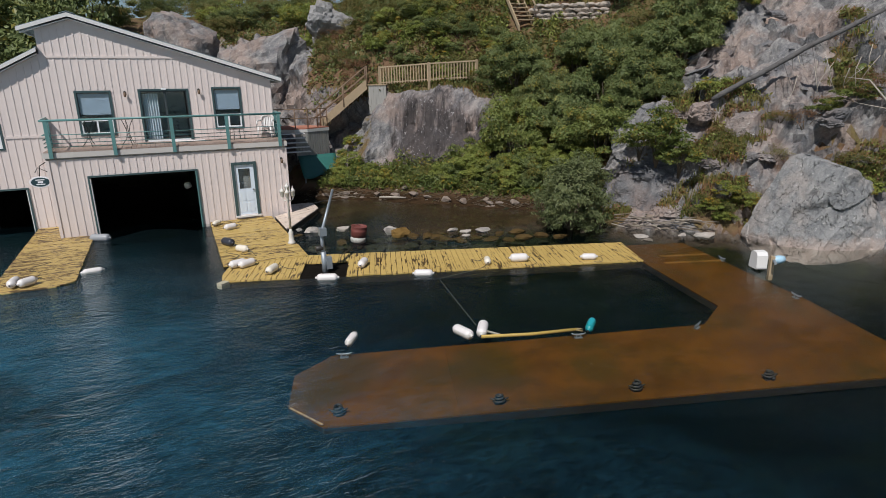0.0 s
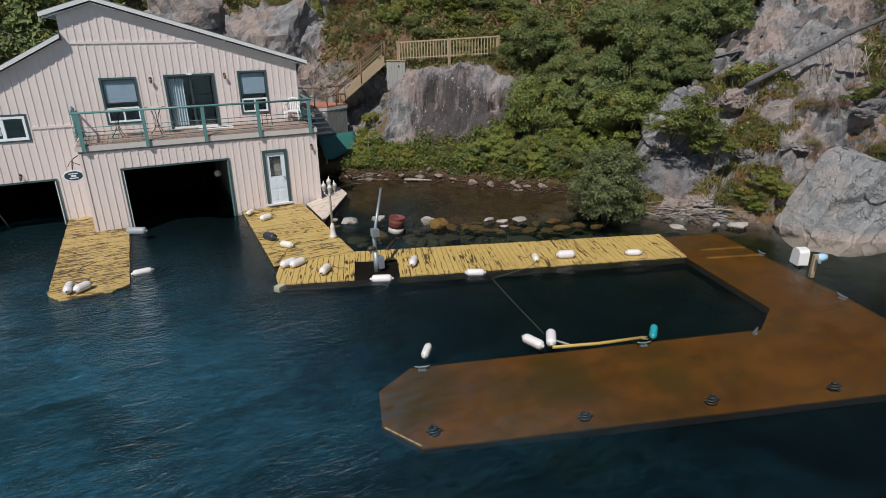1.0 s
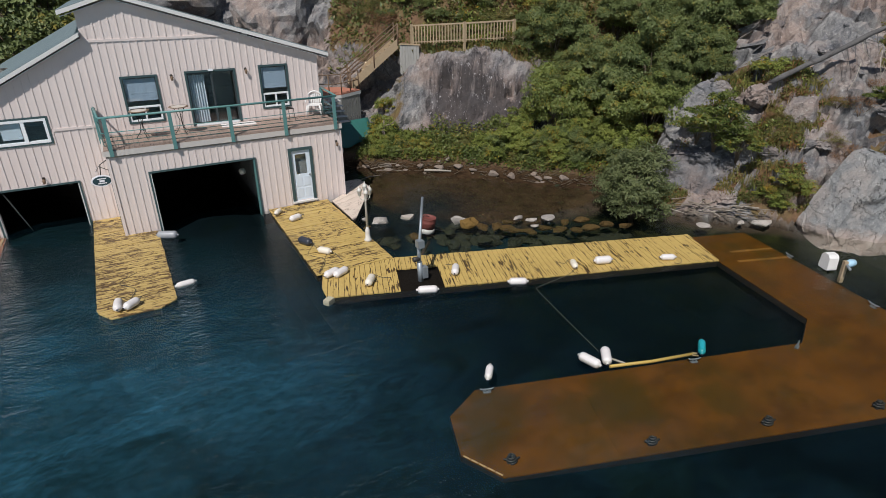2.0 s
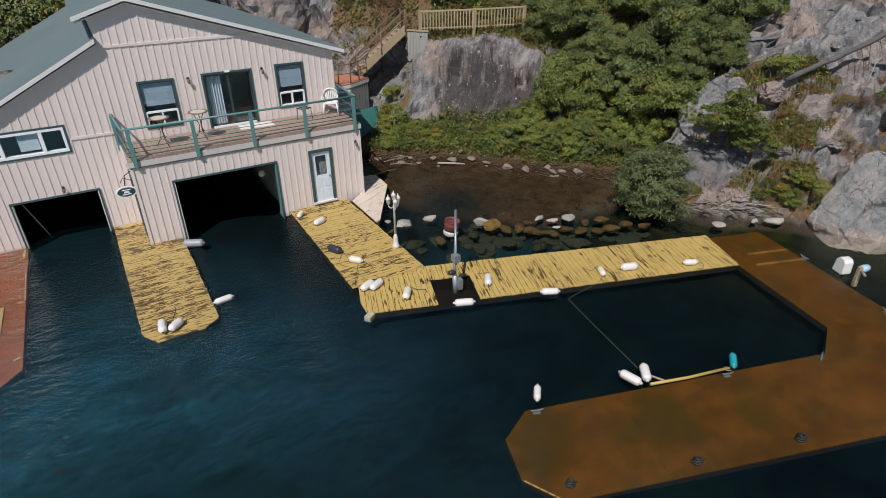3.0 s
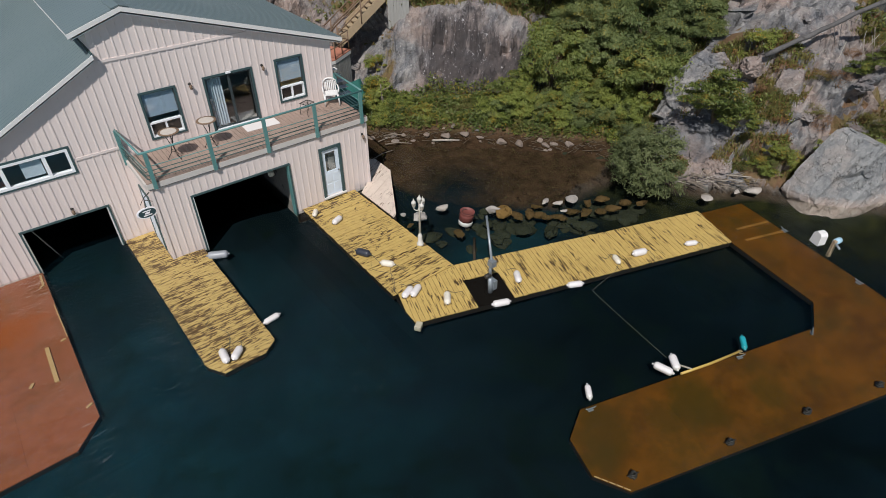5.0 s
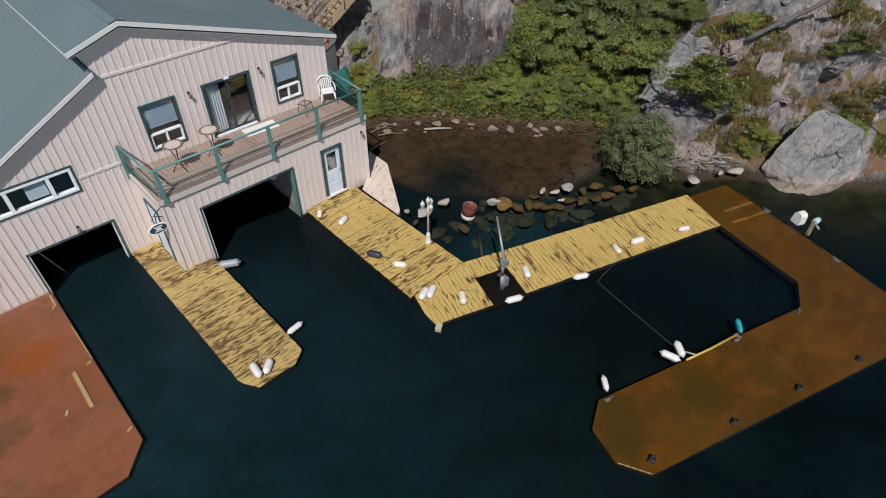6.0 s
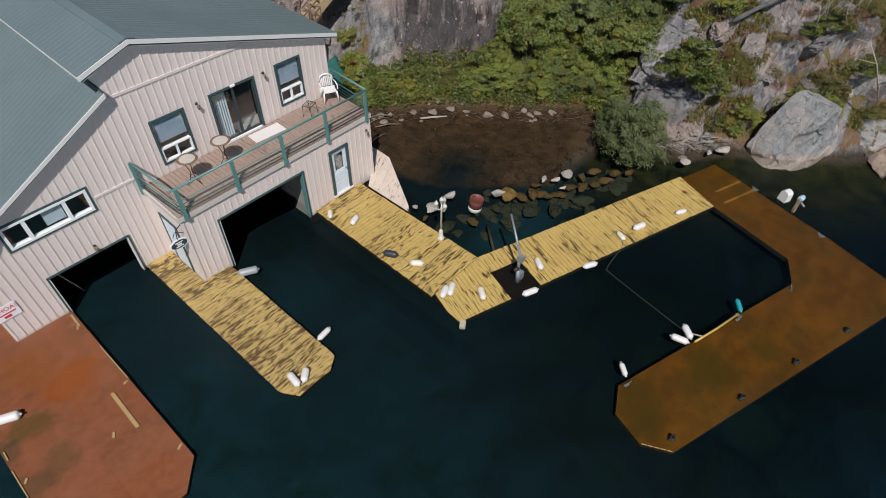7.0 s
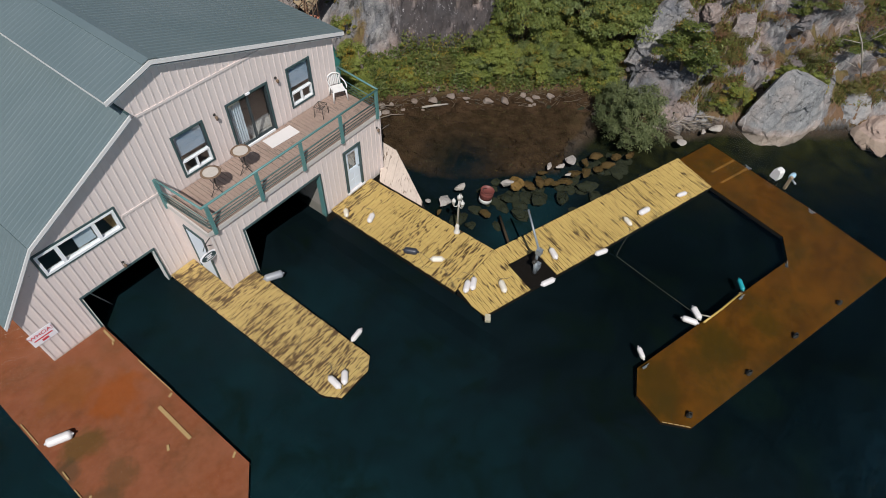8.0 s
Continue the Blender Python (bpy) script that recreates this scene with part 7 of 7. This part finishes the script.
fence = thing("path_fence", "tan timber fence with upright balusters along the cliff top", "fence", pose(12.3, 5.95, 4.7))
FP = [Vector((0, 0, 0.02)), Vector((1.9, -1.65, 0.15)), Vector((3.9, -2.75, 0.25))]
BAL = shared("baluster", TAN_WOOD, lambda bm: box(bm, -0.022, 0.022, -0.022, 0.022, 0.02, 0.8))
for a, b in zip(FP, FP[1:]):
    n = int((b - a).length / 0.135)
    ang = math.degrees(math.atan2(b.y - a.y, b.x - a.x))
    for h, w in ((0.82, 0.03), (0.1, 0.02)):
        bm = bmesh.new()
        vs = [bm.verts.new(p + Vector((0, dy, h + dz))) for p in (a, b) for dy in (-w * 1.6, w * 1.6) for dz in (-w, w)]
        bmesh.ops.convex_hull(bm, input=bm.verts)
        part("rail", bm, TAN_WOOD, fence)
    for i in range(n):
        piece("baluster", BAL, fence, Matrix.Translation(a.lerp(b, (i + 0.5) / n)) @ pose(0, 0, 0, random.uniform(-1.5, 1.5), 0, ang))
for p in FP:
    bm = bmesh.new()
    box(bm, -0.05, 0.05, -0.05, 0.05, -0.4, 0.88, Matrix.Translation(p))
    part("post", bm, TAN_WOOD, fence)


# ---- plants ----
def leaf_cloud(name, material, seed, clumps, leaves, size, spread, reach=(1, 1, 1), droop=0.3, hollow=0.55, narrow=0.5, low=0.35):
    """A crown of leaves gathered in clumps, one metre in radius, with an uneven outline."""
    rng = np.random.default_rng(seed)
    d = rng.normal(size=(clumps, 3))
    d /= np.linalg.norm(d, axis=1)[:, None]
    d[:, 2] = np.where(d[:, 2] < -low, -d[:, 2], d[:, 2])
    c = d * (hollow + (1 - hollow) * rng.random((clumps, 1)) ** 0.5) * np.array(reach) * (0.78 + 0.44 * rng.random((clumps, 1)))
    n = clumps * leaves
    cen = np.repeat(c, leaves, 0)
    off = rng.normal(size=(n, 3)) * spread * np.array((1, 1, 0.6))
    pos = cen + off
    out = np.repeat(d, leaves, 0) + rng.normal(size=(n, 3)) * 0.7 + np.array((0, 0, 0.5))
    out /= np.linalg.norm(out, axis=1)[:, None]
    way = rng.normal(size=(n, 3)) + np.array((0, 0, -droop)) + 0.6 * off / spread
    way -= (way * out).sum(1)[:, None] * out
    way /= np.linalg.norm(way, axis=1)[:, None]
    side = np.cross(out, way)
    s = (size * (0.6 + 0.8 * rng.random((n, 1))))
    verts = np.stack([pos - way * s, pos + side * s * narrow + out * s * 0.15, pos + way * s, pos - side * s * narrow + out * s * 0.15], 1).reshape(-1, 3)
    idx = np.arange(n * 4).reshape(-1, 4)
    me = bpy.data.meshes.new(name)
    me.from_pydata(verts.tolist(), [], idx.tolist())
    me.materials.append(material)
    return me


def bough_cloud(name, material, seed, boughs, leaves, size, bough=0.34, narrow=0.4, flat=0.55):
    """A crown of domed boughs, one metre in radius: on each the leaves hang outward like shingles over its hollow underside."""
    rng = np.random.default_rng(seed)
    d = rng.normal(size=(boughs, 3))
    d[:, 2] = np.abs(d[:, 2]) * 0.9 - 0.25
    d /= np.linalg.norm(d, axis=1)[:, None]
    c = d * (0.35 + 0.75 * rng.random((boughs, 1)) ** 0.7)
    n = boughs * leaves
    o = rng.normal(size=(n, 3))
    o[:, 2] = np.abs(o[:, 2]) - 0.35
    o /= np.linalg.norm(o, axis=1)[:, None]
    rb = np.repeat(bough * (0.55 + 0.8 * rng.random((boughs, 1))), leaves, 0)
    pos = np.repeat(c, leaves, 0) + o * rb * np.array((1, 1, flat)) * (0.55 + 0.5 * rng.random((n, 1)))
    out = o * 0.8 + np.array((0, 0, 0.65)) + rng.normal(size=(n, 3)) * 0.6
    out /= np.linalg.norm(out, axis=1)[:, None]
    way = o + np.array((0, 0, -0.2)) + rng.normal(size=(n, 3)) * 0.8
    way -= (way * out).sum(1)[:, None] * out
    way /= np.linalg.norm(way, axis=1)[:, None]
    side = np.cross(out, way)
    s = size * (0.55 + 0.9 * rng.random((n, 1)))
    verts = np.stack([pos - way * s, pos + side * s * narrow - out * s * 0.12, pos + way * s - out * s * 0.2, pos - side * s * narrow - out * s * 0.12], 1).reshape(-1, 3)
    me = bpy.data.meshes.new(name)
    me.from_pydata(verts.tolist(), [], np.arange(n * 4).reshape(-1, 4).tolist())
    me.materials.append(material)
    return me


CROWNS = {
    "deep": [bough_cloud("crown", LEAF_DEEP, 100 + i, 32, 230, 0.042, 0.33, 0.45, 0.75) for i in range(4)],
    "bright": [bough_cloud("crown", LEAF_BRIGHT, 200 + i, 28, 170, 0.064, 0.35, 0.36, 0.75) for i in range(4)],
    "mid_tree": [bough_cloud("crown", LEAF_MID, 160 + i, 52, 330, 0.041, 0.31, 0.4, 0.75) for i in range(3)],
    "crown_tree": [bough_cloud("crown", LEAF_DEEP, 140 + i, 64, 400, 0.036, 0.29, 0.42, 0.75) for i in range(4)],
    "grey": [leaf_cloud("crown", LEAF_GREY, 300 + i, 170, 60, 0.05, 0.085, narrow=0.3, hollow=0.5, low=0.8) for i in range(2)],
    "olive": [bough_cloud("crown", LEAF_OLIVE, 350 + i, 30, 170, 0.058, 0.32, 0.4) for i in range(2)],
    "rust": [leaf_cloud("crown", LEAF_RUST, 450, 40, 40, 0.05, 0.15, narrow=0.3)],
    "tree": [leaf_cloud("crown", LEAF_DEEP, 120 + i, 52, 34, 0.085, 0.14) for i in range(3)],
    "dry": [leaf_cloud("crown", LEAF_DRY, 400 + i, 50, 46, 0.055, 0.14, narrow=0.3) for i in range(3)],
}
LABELS = {"deep": "dense dark green leafy shrub on the bank", "bright": "bright green sumac-like shrub on the bank",
          "grey": "round grey-green willow bush hanging over the water", "dry": "low dry-tinged shrub on the rocky bank",
          "olive": "olive green large-leaved bush rooted in the rock", "rust": "withered rust-brown shrub on the rocky slope"}


def trunk_mesh(seed, stems=5):
    rng = random.Random(seed)
    bm = bmesh.new()
    for i in range(stems):
        a = rng.uniform(0, 6.28)
        r = rng.uniform(0.2, 0.55)
        tube(bm, [(0, 0, -1.15), (0.3 * r * math.cos(a), 0.3 * r * math.sin(a), -0.5), (r * math.cos(a), r * math.sin(a), rng.uniform(0.0, 0.5))], [0.045, 0.032, 0.01], 6)
    me = bpy.data.meshes.new("trunk")
    bm.to_mesh(me)
    bm.free()
    me.materials.append(BARK)
    return me


TRUNKS = [trunk_mesh(i) for i in range(3)]
grow = random.Random(77)


def shrub(kind, x, y, radius, tall=1.0, sink=0.75, z=None, label="", name="shrub"):
    """Stems under a clumped crown; its middle stands a little over the ground."""
    g = ground_z(x, y) if z is None else z
    s = thing(name, label or LABELS[kind], "shrub", pose(x, y, g), "shrubs on the bank")
    m = pose(0, 0, radius * tall * sink, 0, 0, grow.uniform(0, 360)) @ Matrix.Diagonal((radius * grow.uniform(0.9, 1.15), radius * grow.uniform(0.9, 1.15), radius * tall, 1))
    piece("trunk", grow.choice(TRUNKS), s, m)
    piece("crown", grow.choice(CROWNS[kind]), s, m)
    return s


# crowns closing the thicket against the bare slab
for x, y, r in ((20.6, -3.6, 1.15), (21.6, -4.0, 1.2), (19.4, -3.4, 1.0), (22.6, -3.6, 1.3), (20.2, -4.5, 0.7)):
    shrub("crown_tree", x, y, r, 1.1, 0.75, label="dark green leafy crown at the edge of the bare slab", name="tree")
# the willow over the water
shrub("grey", 14.25, -6.8, 1.3, 0.98, 0.86, 0.0)
shrub("grey", 14.9, -5.7, 1.0, 1.0, 0.8, 0.1)
# bushes on the right rock
shrub("olive", 17.55, -7.1, 0.95, 1.0, 0.7, 2.3)
shrub("olive", 17.9, -7.8, 0.7, 0.9, 0.7, 1.85)
shrub("olive", 17.3, -6.55, 0.6, 0.9, 0.7, 2.3)
shrub("bright", 20.2, -6.9, 0.55, 0.8, 0.5)
for x, y, r in ((18.6, -9.3, 0.45), (19.0, -9.5, 0.4), (18.2, -9.0, 0.4), (20.4, -9.4, 0.45), (20.9, -10.8, 0.5), (21.6, -11.3, 0.6), (21.0, -9.0, 0.4), (19.2, -8.6, 0.35)):
    shrub(grow.choice(("dry", "bright", "dry")), x, y, r, 0.7, 0.4)
for x, y, r in ((9.9, 4.7, 0.55), (10.3, 5.4, 0.6), (9.6, 3.9, 0.45), (10.9, 6.2, 0.5), (9.2, 3.4, 0.4)):
    shrub("bright", x, y, r, 0.9, 0.5)
for x, y, r in ((20.6, -9.9, 0.45), (21.4, -9.6, 0.6), (22.4, -11.0, 0.7), (19.3, -7.9, 0.35), (18.9, -8.9, 0.3), (22.9, -9.3, 0.5), (23.4, -12.4, 0.7)):
    shrub("rust", x, y, r, 0.7, 0.4)
for x, y, r, kind in ((18.2, -8.9, 0.4, "dry"), (18.7, -9.2, 0.45, "bright"), (18.35, -9.35, 0.35, "bright"), (18.9, -8.6, 0.4, "dry"), (19.0, -9.6, 0.4, "bright"), (17.8, -8.75, 0.3, "dry"), (19.4, -8.2, 0.35, "dry"),
                      (19.6, -10.0, 0.4, "bright"), (20.3, -10.3, 0.45, "bright"), (20.9, -11.9, 0.5, "bright"), (20.3, -11.6, 0.35, "bright"), (21.9, -9.9, 0.5, "olive"), (22.6, -12.3, 0.6, "olive"), (22.3, -10.6, 0.6, "olive"), (23.2, -11.6, 0.7, "dry"), (23.0, -10.1, 0.5, "dry"), (24.1, -12.6, 0.7, "olive"),
                      (23.9, -11.2, 0.6, "dry"), (24.6, -13.8, 0.8, "olive"), (21.3, -12.0, 0.4, "dry"), (22.2, -13.4, 0.45, "dry"), (16.5, -4.5, 0.8, "bright"), (17.1, -4.2, 0.8, "deep"), (16.2, -5.0, 0.5, "dry")):
    shrub(kind, x, y, r, 0.75, 0.35)


def before_stair(x, y, reach=1.1):
    """Whether a place lies on the open strip below the upper stair and its wall."""
    along, down = (x - 20.05) * 0.835 - (y - 4.2) * 0.55, (20.05 - x) * 0.55 + (4.2 - y) * 0.835
    return -1.3 < along < 3.7 and -0.7 < down < reach + (0.9 if along < 0 else 0)


# the thicket: taller crowns standing clear of one another, smaller shrubs between and before them
placed = []


def clear_of(x, y, gap):
    return all((x - a) ** 2 + (y - b) ** 2 > (gap * r) ** 2 for a, b, r in placed)


for i in range(900):
    x, y = grow.uniform(13, 23), grow.uniform(-5.2, 7)
    (d,), (k,) = (list(v) for v in shore_way([x], [y]))
    if d < 2.3 or d > (5.6 if k < 1.8 else 7) or k > 2.22 or k < 1.36 or (k < 1.5 and d < 4.2) or before_stair(x, y):
        continue
    r = min(grow.uniform(0.95, 1.45), (7.4 - ground_z(x, y)) / 2.5)
    if clear_of(x, y, 1.22):
        placed.append((x, y, r))
        shrub("mid_tree" if d < 3.5 and grow.random() < 0.7 else "crown_tree", x, y, r, grow.uniform(1.0, 1.4), 0.85, label="tall green leafy crown in the thicket on the bank", name="tree")
for i in range(1100):
    x, y = grow.uniform(12.5, 22), grow.uniform(-5.8, 7)
    (d,), (k,) = (list(v) for v in shore_way([x], [y]))
    if d < 0.8 or d > 5 or k > 2.3 or k < 1.12 or (k < 1.3 and 1.4 < d < 4.7) or (k < 1.22 and d > 1.4):
        continue
    r = 0.34 + 0.09 * min(d, 4) + grow.uniform(-0.08, 0.2)
    if clear_of(x, y, 0.8):
        placed.append((x, y, r))
        shrub("bright" if grow.random() < (0.66 if d < 3.8 and k < 1.95 else 0.35) else "deep", x, y, r, 1.05, 0.7)
for i in range(420):
    x, y = grow.uniform(12.5, 20), grow.uniform(-5.6, 5)
    (d,), (k,) = (list(v) for v in shore_way([x], [y]))
    if 1.4 < d < 4.2 and 1.22 < k < 2.15 and (k > 1.34 or d < 2.6) and clear_of(x, y, 0.66):
        r = grow.uniform(0.45, 0.75)
        placed.append((x, y, r))
        shrub(grow.choice(("bright", "bright", "bright", "olive", "dry")), x, y, r, 1.2, 0.85)
for i in range(90):
    x, y = grow.uniform(8.8, 15.5), grow.uniform(-4, 4.5)
    (d,), (k,) = (list(v) for v in shore_way([x], [y]))
    if 0.9 < d < (1.8 if k < 1.4 else 2.7) and 0.5 < k < 2.0:
        shrub(grow.choice(("bright", "deep", "dry", "olive", "bright")), x, y, grow.uniform(0.3, 0.55), 0.9, 0.5)
# dry brush on the slope above the stair and the fence
for i in range(260):
    x, y = grow.uniform(9, 18), grow.uniform(3, 15)
    (d,), (k,) = (list(v) for v in shore_way([x], [y]))
    if d < 5.1 or d > 9.5 or k > 1.3 or x - 0.55 * (y - 10) < 9.6 or (d < 6.4 and k < 0.45):
        continue
    r = grow.uniform(0.32, 0.62)
    if clear_of(x, y, 0.75):
        placed.append((x, y, r))
        shrub(grow.choice(("rust", "dry", "dry", "deep") if x - 0.55 * (y - 10) < 13 else ("deep", "deep", "bright", "dry")), x, y, r, 0.85, 0.45)
# the hill above
far_growth = {"deep": [], "dry": [], "bright": []}
for i in range(560):
    x, y = grow.uniform(-16, 36), grow.uniform(-18, 30)
    (d,), (k,) = (list(v) for v in shore_way([x], [y]))
    if d < 5.4 or (k > 2.25 and d < 8.5) or (k < 0.7 and d < 9 and x - 0.55 * (y - 10) < 9.8) or d > 24 or before_stair(x, y):
        continue
    kind, r = grow.choice(("deep", "dry", "bright", "deep", "dry")), grow.uniform(0.55, 0.8) + 0.05 * (d - 5)
    if d < 8.5 and k < 0.5:
        kind = grow.choice(("rust", "dry", "deep"))
    if d < 8.5:
        shrub(kind, x, y, r, 0.8, 0.45)
    else:
        far_growth[kind].append(pose(x, y, ground_z(x, y) + 0.36 * r, 0, 0, grow.uniform(0, 360)) @ Matrix.Diagonal((r, r, 0.8 * r, 1)))
for kind, places in far_growth.items():
    crown = CROWNS[kind][0]
    flat = np.empty(len(crown.vertices) * 3)
    crown.vertices.foreach_get("co", flat)
    flat = flat.reshape(-1, 3)
    verts = np.concatenate([flat @ np.array(m.to_3x3()).T + np.array(m.translation) for m in places])
    me = bpy.data.meshes.new("hill_brush")
    me.from_pydata(verts.tolist(), [], np.arange(len(verts)).reshape(-1, 4).tolist())
    me.materials.append(crown.materials[0])
    tagged(new("hill_brush", me), {"deep": "dark green brush high on the hillside", "dry": "dry-tinged brush high on the hillside", "bright": "bright green brush high on the hillside"}[kind], "brush", kind="stuff")
for i in range(190):
    x, y = grow.uniform(-40, 70), grow.uniform(-40, 60)
    (d,), (k,) = (list(v) for v in shore_way([x], [y]))
    if d < 20 or d > 48 or (k < 0.4 and d > 30):
        continue
    shrub("tree", x, y, grow.uniform(1.8, 3.0), 1.15, 0.8, label="dense leafy tree on the hillside", name="tree")


for x, y, r in ((-7.5, 18.5, 2.2), (-5.0, 20.0, 2.4), (-3.0, 18.0, 1.8), (-10.5, 20.5, 2.6), (-8.5, 23.0, 2.8), (-1.0, 21.5, 2.0), (-13.5, 19.0, 2.4), (-6.2, 16.4, 1.5), (-4.0, 16.8, 1.6), (-2.0, 16.6, 1.4), (0.0, 17.2, 1.6), (-8.5, 16.0, 1.5), (-10.5, 16.8, 1.6)):
    shrub("tree", x, y, r, 1.1, 0.8, label="dark leafy tree behind the boathouse", name="tree")


def carpet(name, label, material, wanted, area, count, size, height, seed, upright=0.0, narrow=0.4, each=5):
    """Leaves or blades strewn over the ground where wanted(x, y, inland, profile) holds."""
    rng = np.random.default_rng(seed)
    xs, ys = rng.uniform(area[0], area[1], count), rng.uniform(area[2], area[3], count)
    ds, ks = shore_way(xs, ys)
    spots = [(x, y, ground_z(x, y), 0.5 + 0.5 * noise.noise(Vector((x * 1.4, y * 1.4, 3.0)))) for x, y, d, k in zip(xs, ys, ds, ks) if wanted(x, y, d, k)]
    p = np.repeat(np.array(spots), each, 0)
    n = len(p)
    clump = p[:, 3:4] * height * rng.random((n, 1))
    p = p[:, :3] + rng.normal(size=(n, 3)) * np.array((0.09, 0.09, 0)) + clump * np.array((0, 0, 1))
    w = rng.normal(size=(n, 3)) * (1 - upright) + np.array((0, 0, 2.5 * upright))
    w /= np.linalg.norm(w, axis=1)[:, None]
    s = np.cross(w, rng.normal(size=(n, 3)))
    s /= np.linalg.norm(s, axis=1)[:, None]
    r = size * (0.6 + 0.8 * rng.random((n, 1)))
    verts = np.stack([p - w * r, p + s * r * narrow, p + w * r, p - s * r * narrow], 1).reshape(-1, 3)
    me = bpy.data.meshes.new(name)
    me.from_pydata(verts.tolist(), [], np.arange(4 * n).reshape(-1, 4).tolist())
    me.materials.append(material)
    tagged(new(name, me), label, "undergrowth", kind="stuff")


carpet("bank_herbs", "dense green herbs on the low bank", LEAF_OLIVE, lambda x, y, d, k: 0.4 < d < 3.2 - 0.6 * abs(k - 1.2) and 0.3 < k < 2.3, (7.5, 17, -6, 5.5), 14000, 0.07, 0.85, 1)
carpet("bank_herbs", "dark green herbs on the low bank", LEAF_DEEP, lambda x, y, d, k: 0.5 < d < 3.0 and 0.3 < k < 2.3 and noise.noise(Vector((x, y, 0))) > 0.0, (7.5, 17, -6, 5.5), 11000, 0.065, 0.9, 2)
carpet("hill_herbs", "mixed green and dry herbs on the hillside", LEAF_DRY, lambda x, y, d, k: 4.4 < d < 16 and grown_at(x, y) > 0.5 and not before_stair(x, y, 0.35), (-4, 32, -16, 22), 26000, 0.1, 0.5, 3)
carpet("hill_herbs", "green herbs on the hillside", LEAF_DEEP, lambda x, y, d, k: 4.8 < d < 16 and grown_at(x, y) > 0.6 and not before_stair(x, y, 0.35), (-4, 32, -16, 22), 20000, 0.1, 0.6, 4)
carpet("dry_grass", "tufts of dry brown grass between the rocks", LEAF_DRY, lambda x, y, d, k: 0.5 < d < 9 and k > 2.1 and grown_at(x, y) > 0.42, (15.5, 27, -18, -2), 26000, 0.13, 0.14, 5, 0.7, 0.12)
carpet("rusty_herbs", "rust-brown withered herbs between the rocks", LEAF_RUST, lambda x, y, d, k: 0.6 < d < 9 and k > 2.1 and grown_at(x, y) > 0.45 and noise.noise(Vector((x * 0.9, y * 0.9, 5))) > 0.0, (15.5, 27, -18, -2), 22000, 0.06, 0.25, 8)
carpet("dry_grass", "fringe of dry grass along the cliff top", LEAF_DRY, lambda x, y, d, k: 4.45 < d < 5.3 and 0.7 < k < 1.5, (10, 17, -1, 8), 5000, 0.14, 0.15, 6, 0.75, 0.09)
carpet("path_herbs", "yellow-green and dry herbs above the fenced path", LEAF_DRY, lambda x, y, d, k: (4.6 if k > 1.25 else 5.3) < d < 9.5 and 0.75 < k < 1.8 and not before_stair(x, y, 0.35), (10, 22, -2, 14), 16000, 0.085, 0.7, 9)
carpet("path_herbs", "green herbs above the fenced path", LEAF_BRIGHT, lambda x, y, d, k: (4.9 if k > 1.25 else 5.6) < d < 10 and 0.7 < k < 1.8 and noise.noise(Vector((x * 0.8, y * 0.8, 2))) > -0.05 and not before_stair(x, y, 0.35), (10, 22, -2, 14), 14000, 0.085, 0.8, 10)
carpet("bank_herbs", "yellowing herbs among the green of the low bank", LEAF_DRY, lambda x, y, d, k: 0.35 < d < 3.0 and 0.3 < k < 2.2 and noise.noise(Vector((x * 0.9, y * 0.9, 8))) > 0.05, (7.5, 17, -6, 5.5), 9000, 0.06, 0.75, 11)
carpet("cove_weeds", "drowned weeds and leaf litter on the cove mud", LEAF_DRY, lambda x, y, d, k: -4.2 < d < 0.3 and 0.2 < k < 2.2 and noise.noise(Vector((x * 1.1, y * 1.1, 6))) > -0.1, (6, 16, -6, 4), 900, 0.035, 0.02, 12, 0.0, 0.3, 3)
carpet("slope_herbs", "mixed olive and dry herbs on the stony slope", LEAF_DRY, lambda x, y, d, k: 0.5 < d < 9 and k > 2.1 and grown_at(x, y) > 0.4, (15.5, 27, -18, -2), 22000, 0.055, 0.4, 14)
carpet("slope_herbs", "green herbs on the stony slope", LEAF_BRIGHT, lambda x, y, d, k: 0.5 < d < 9 and k > 2.1 and grown_at(x, y) > 0.4 and noise.noise(Vector((x * 0.8, y * 0.8, 9))) > 0.1, (15.5, 27, -18, -2), 12000, 0.06, 0.4, 15)
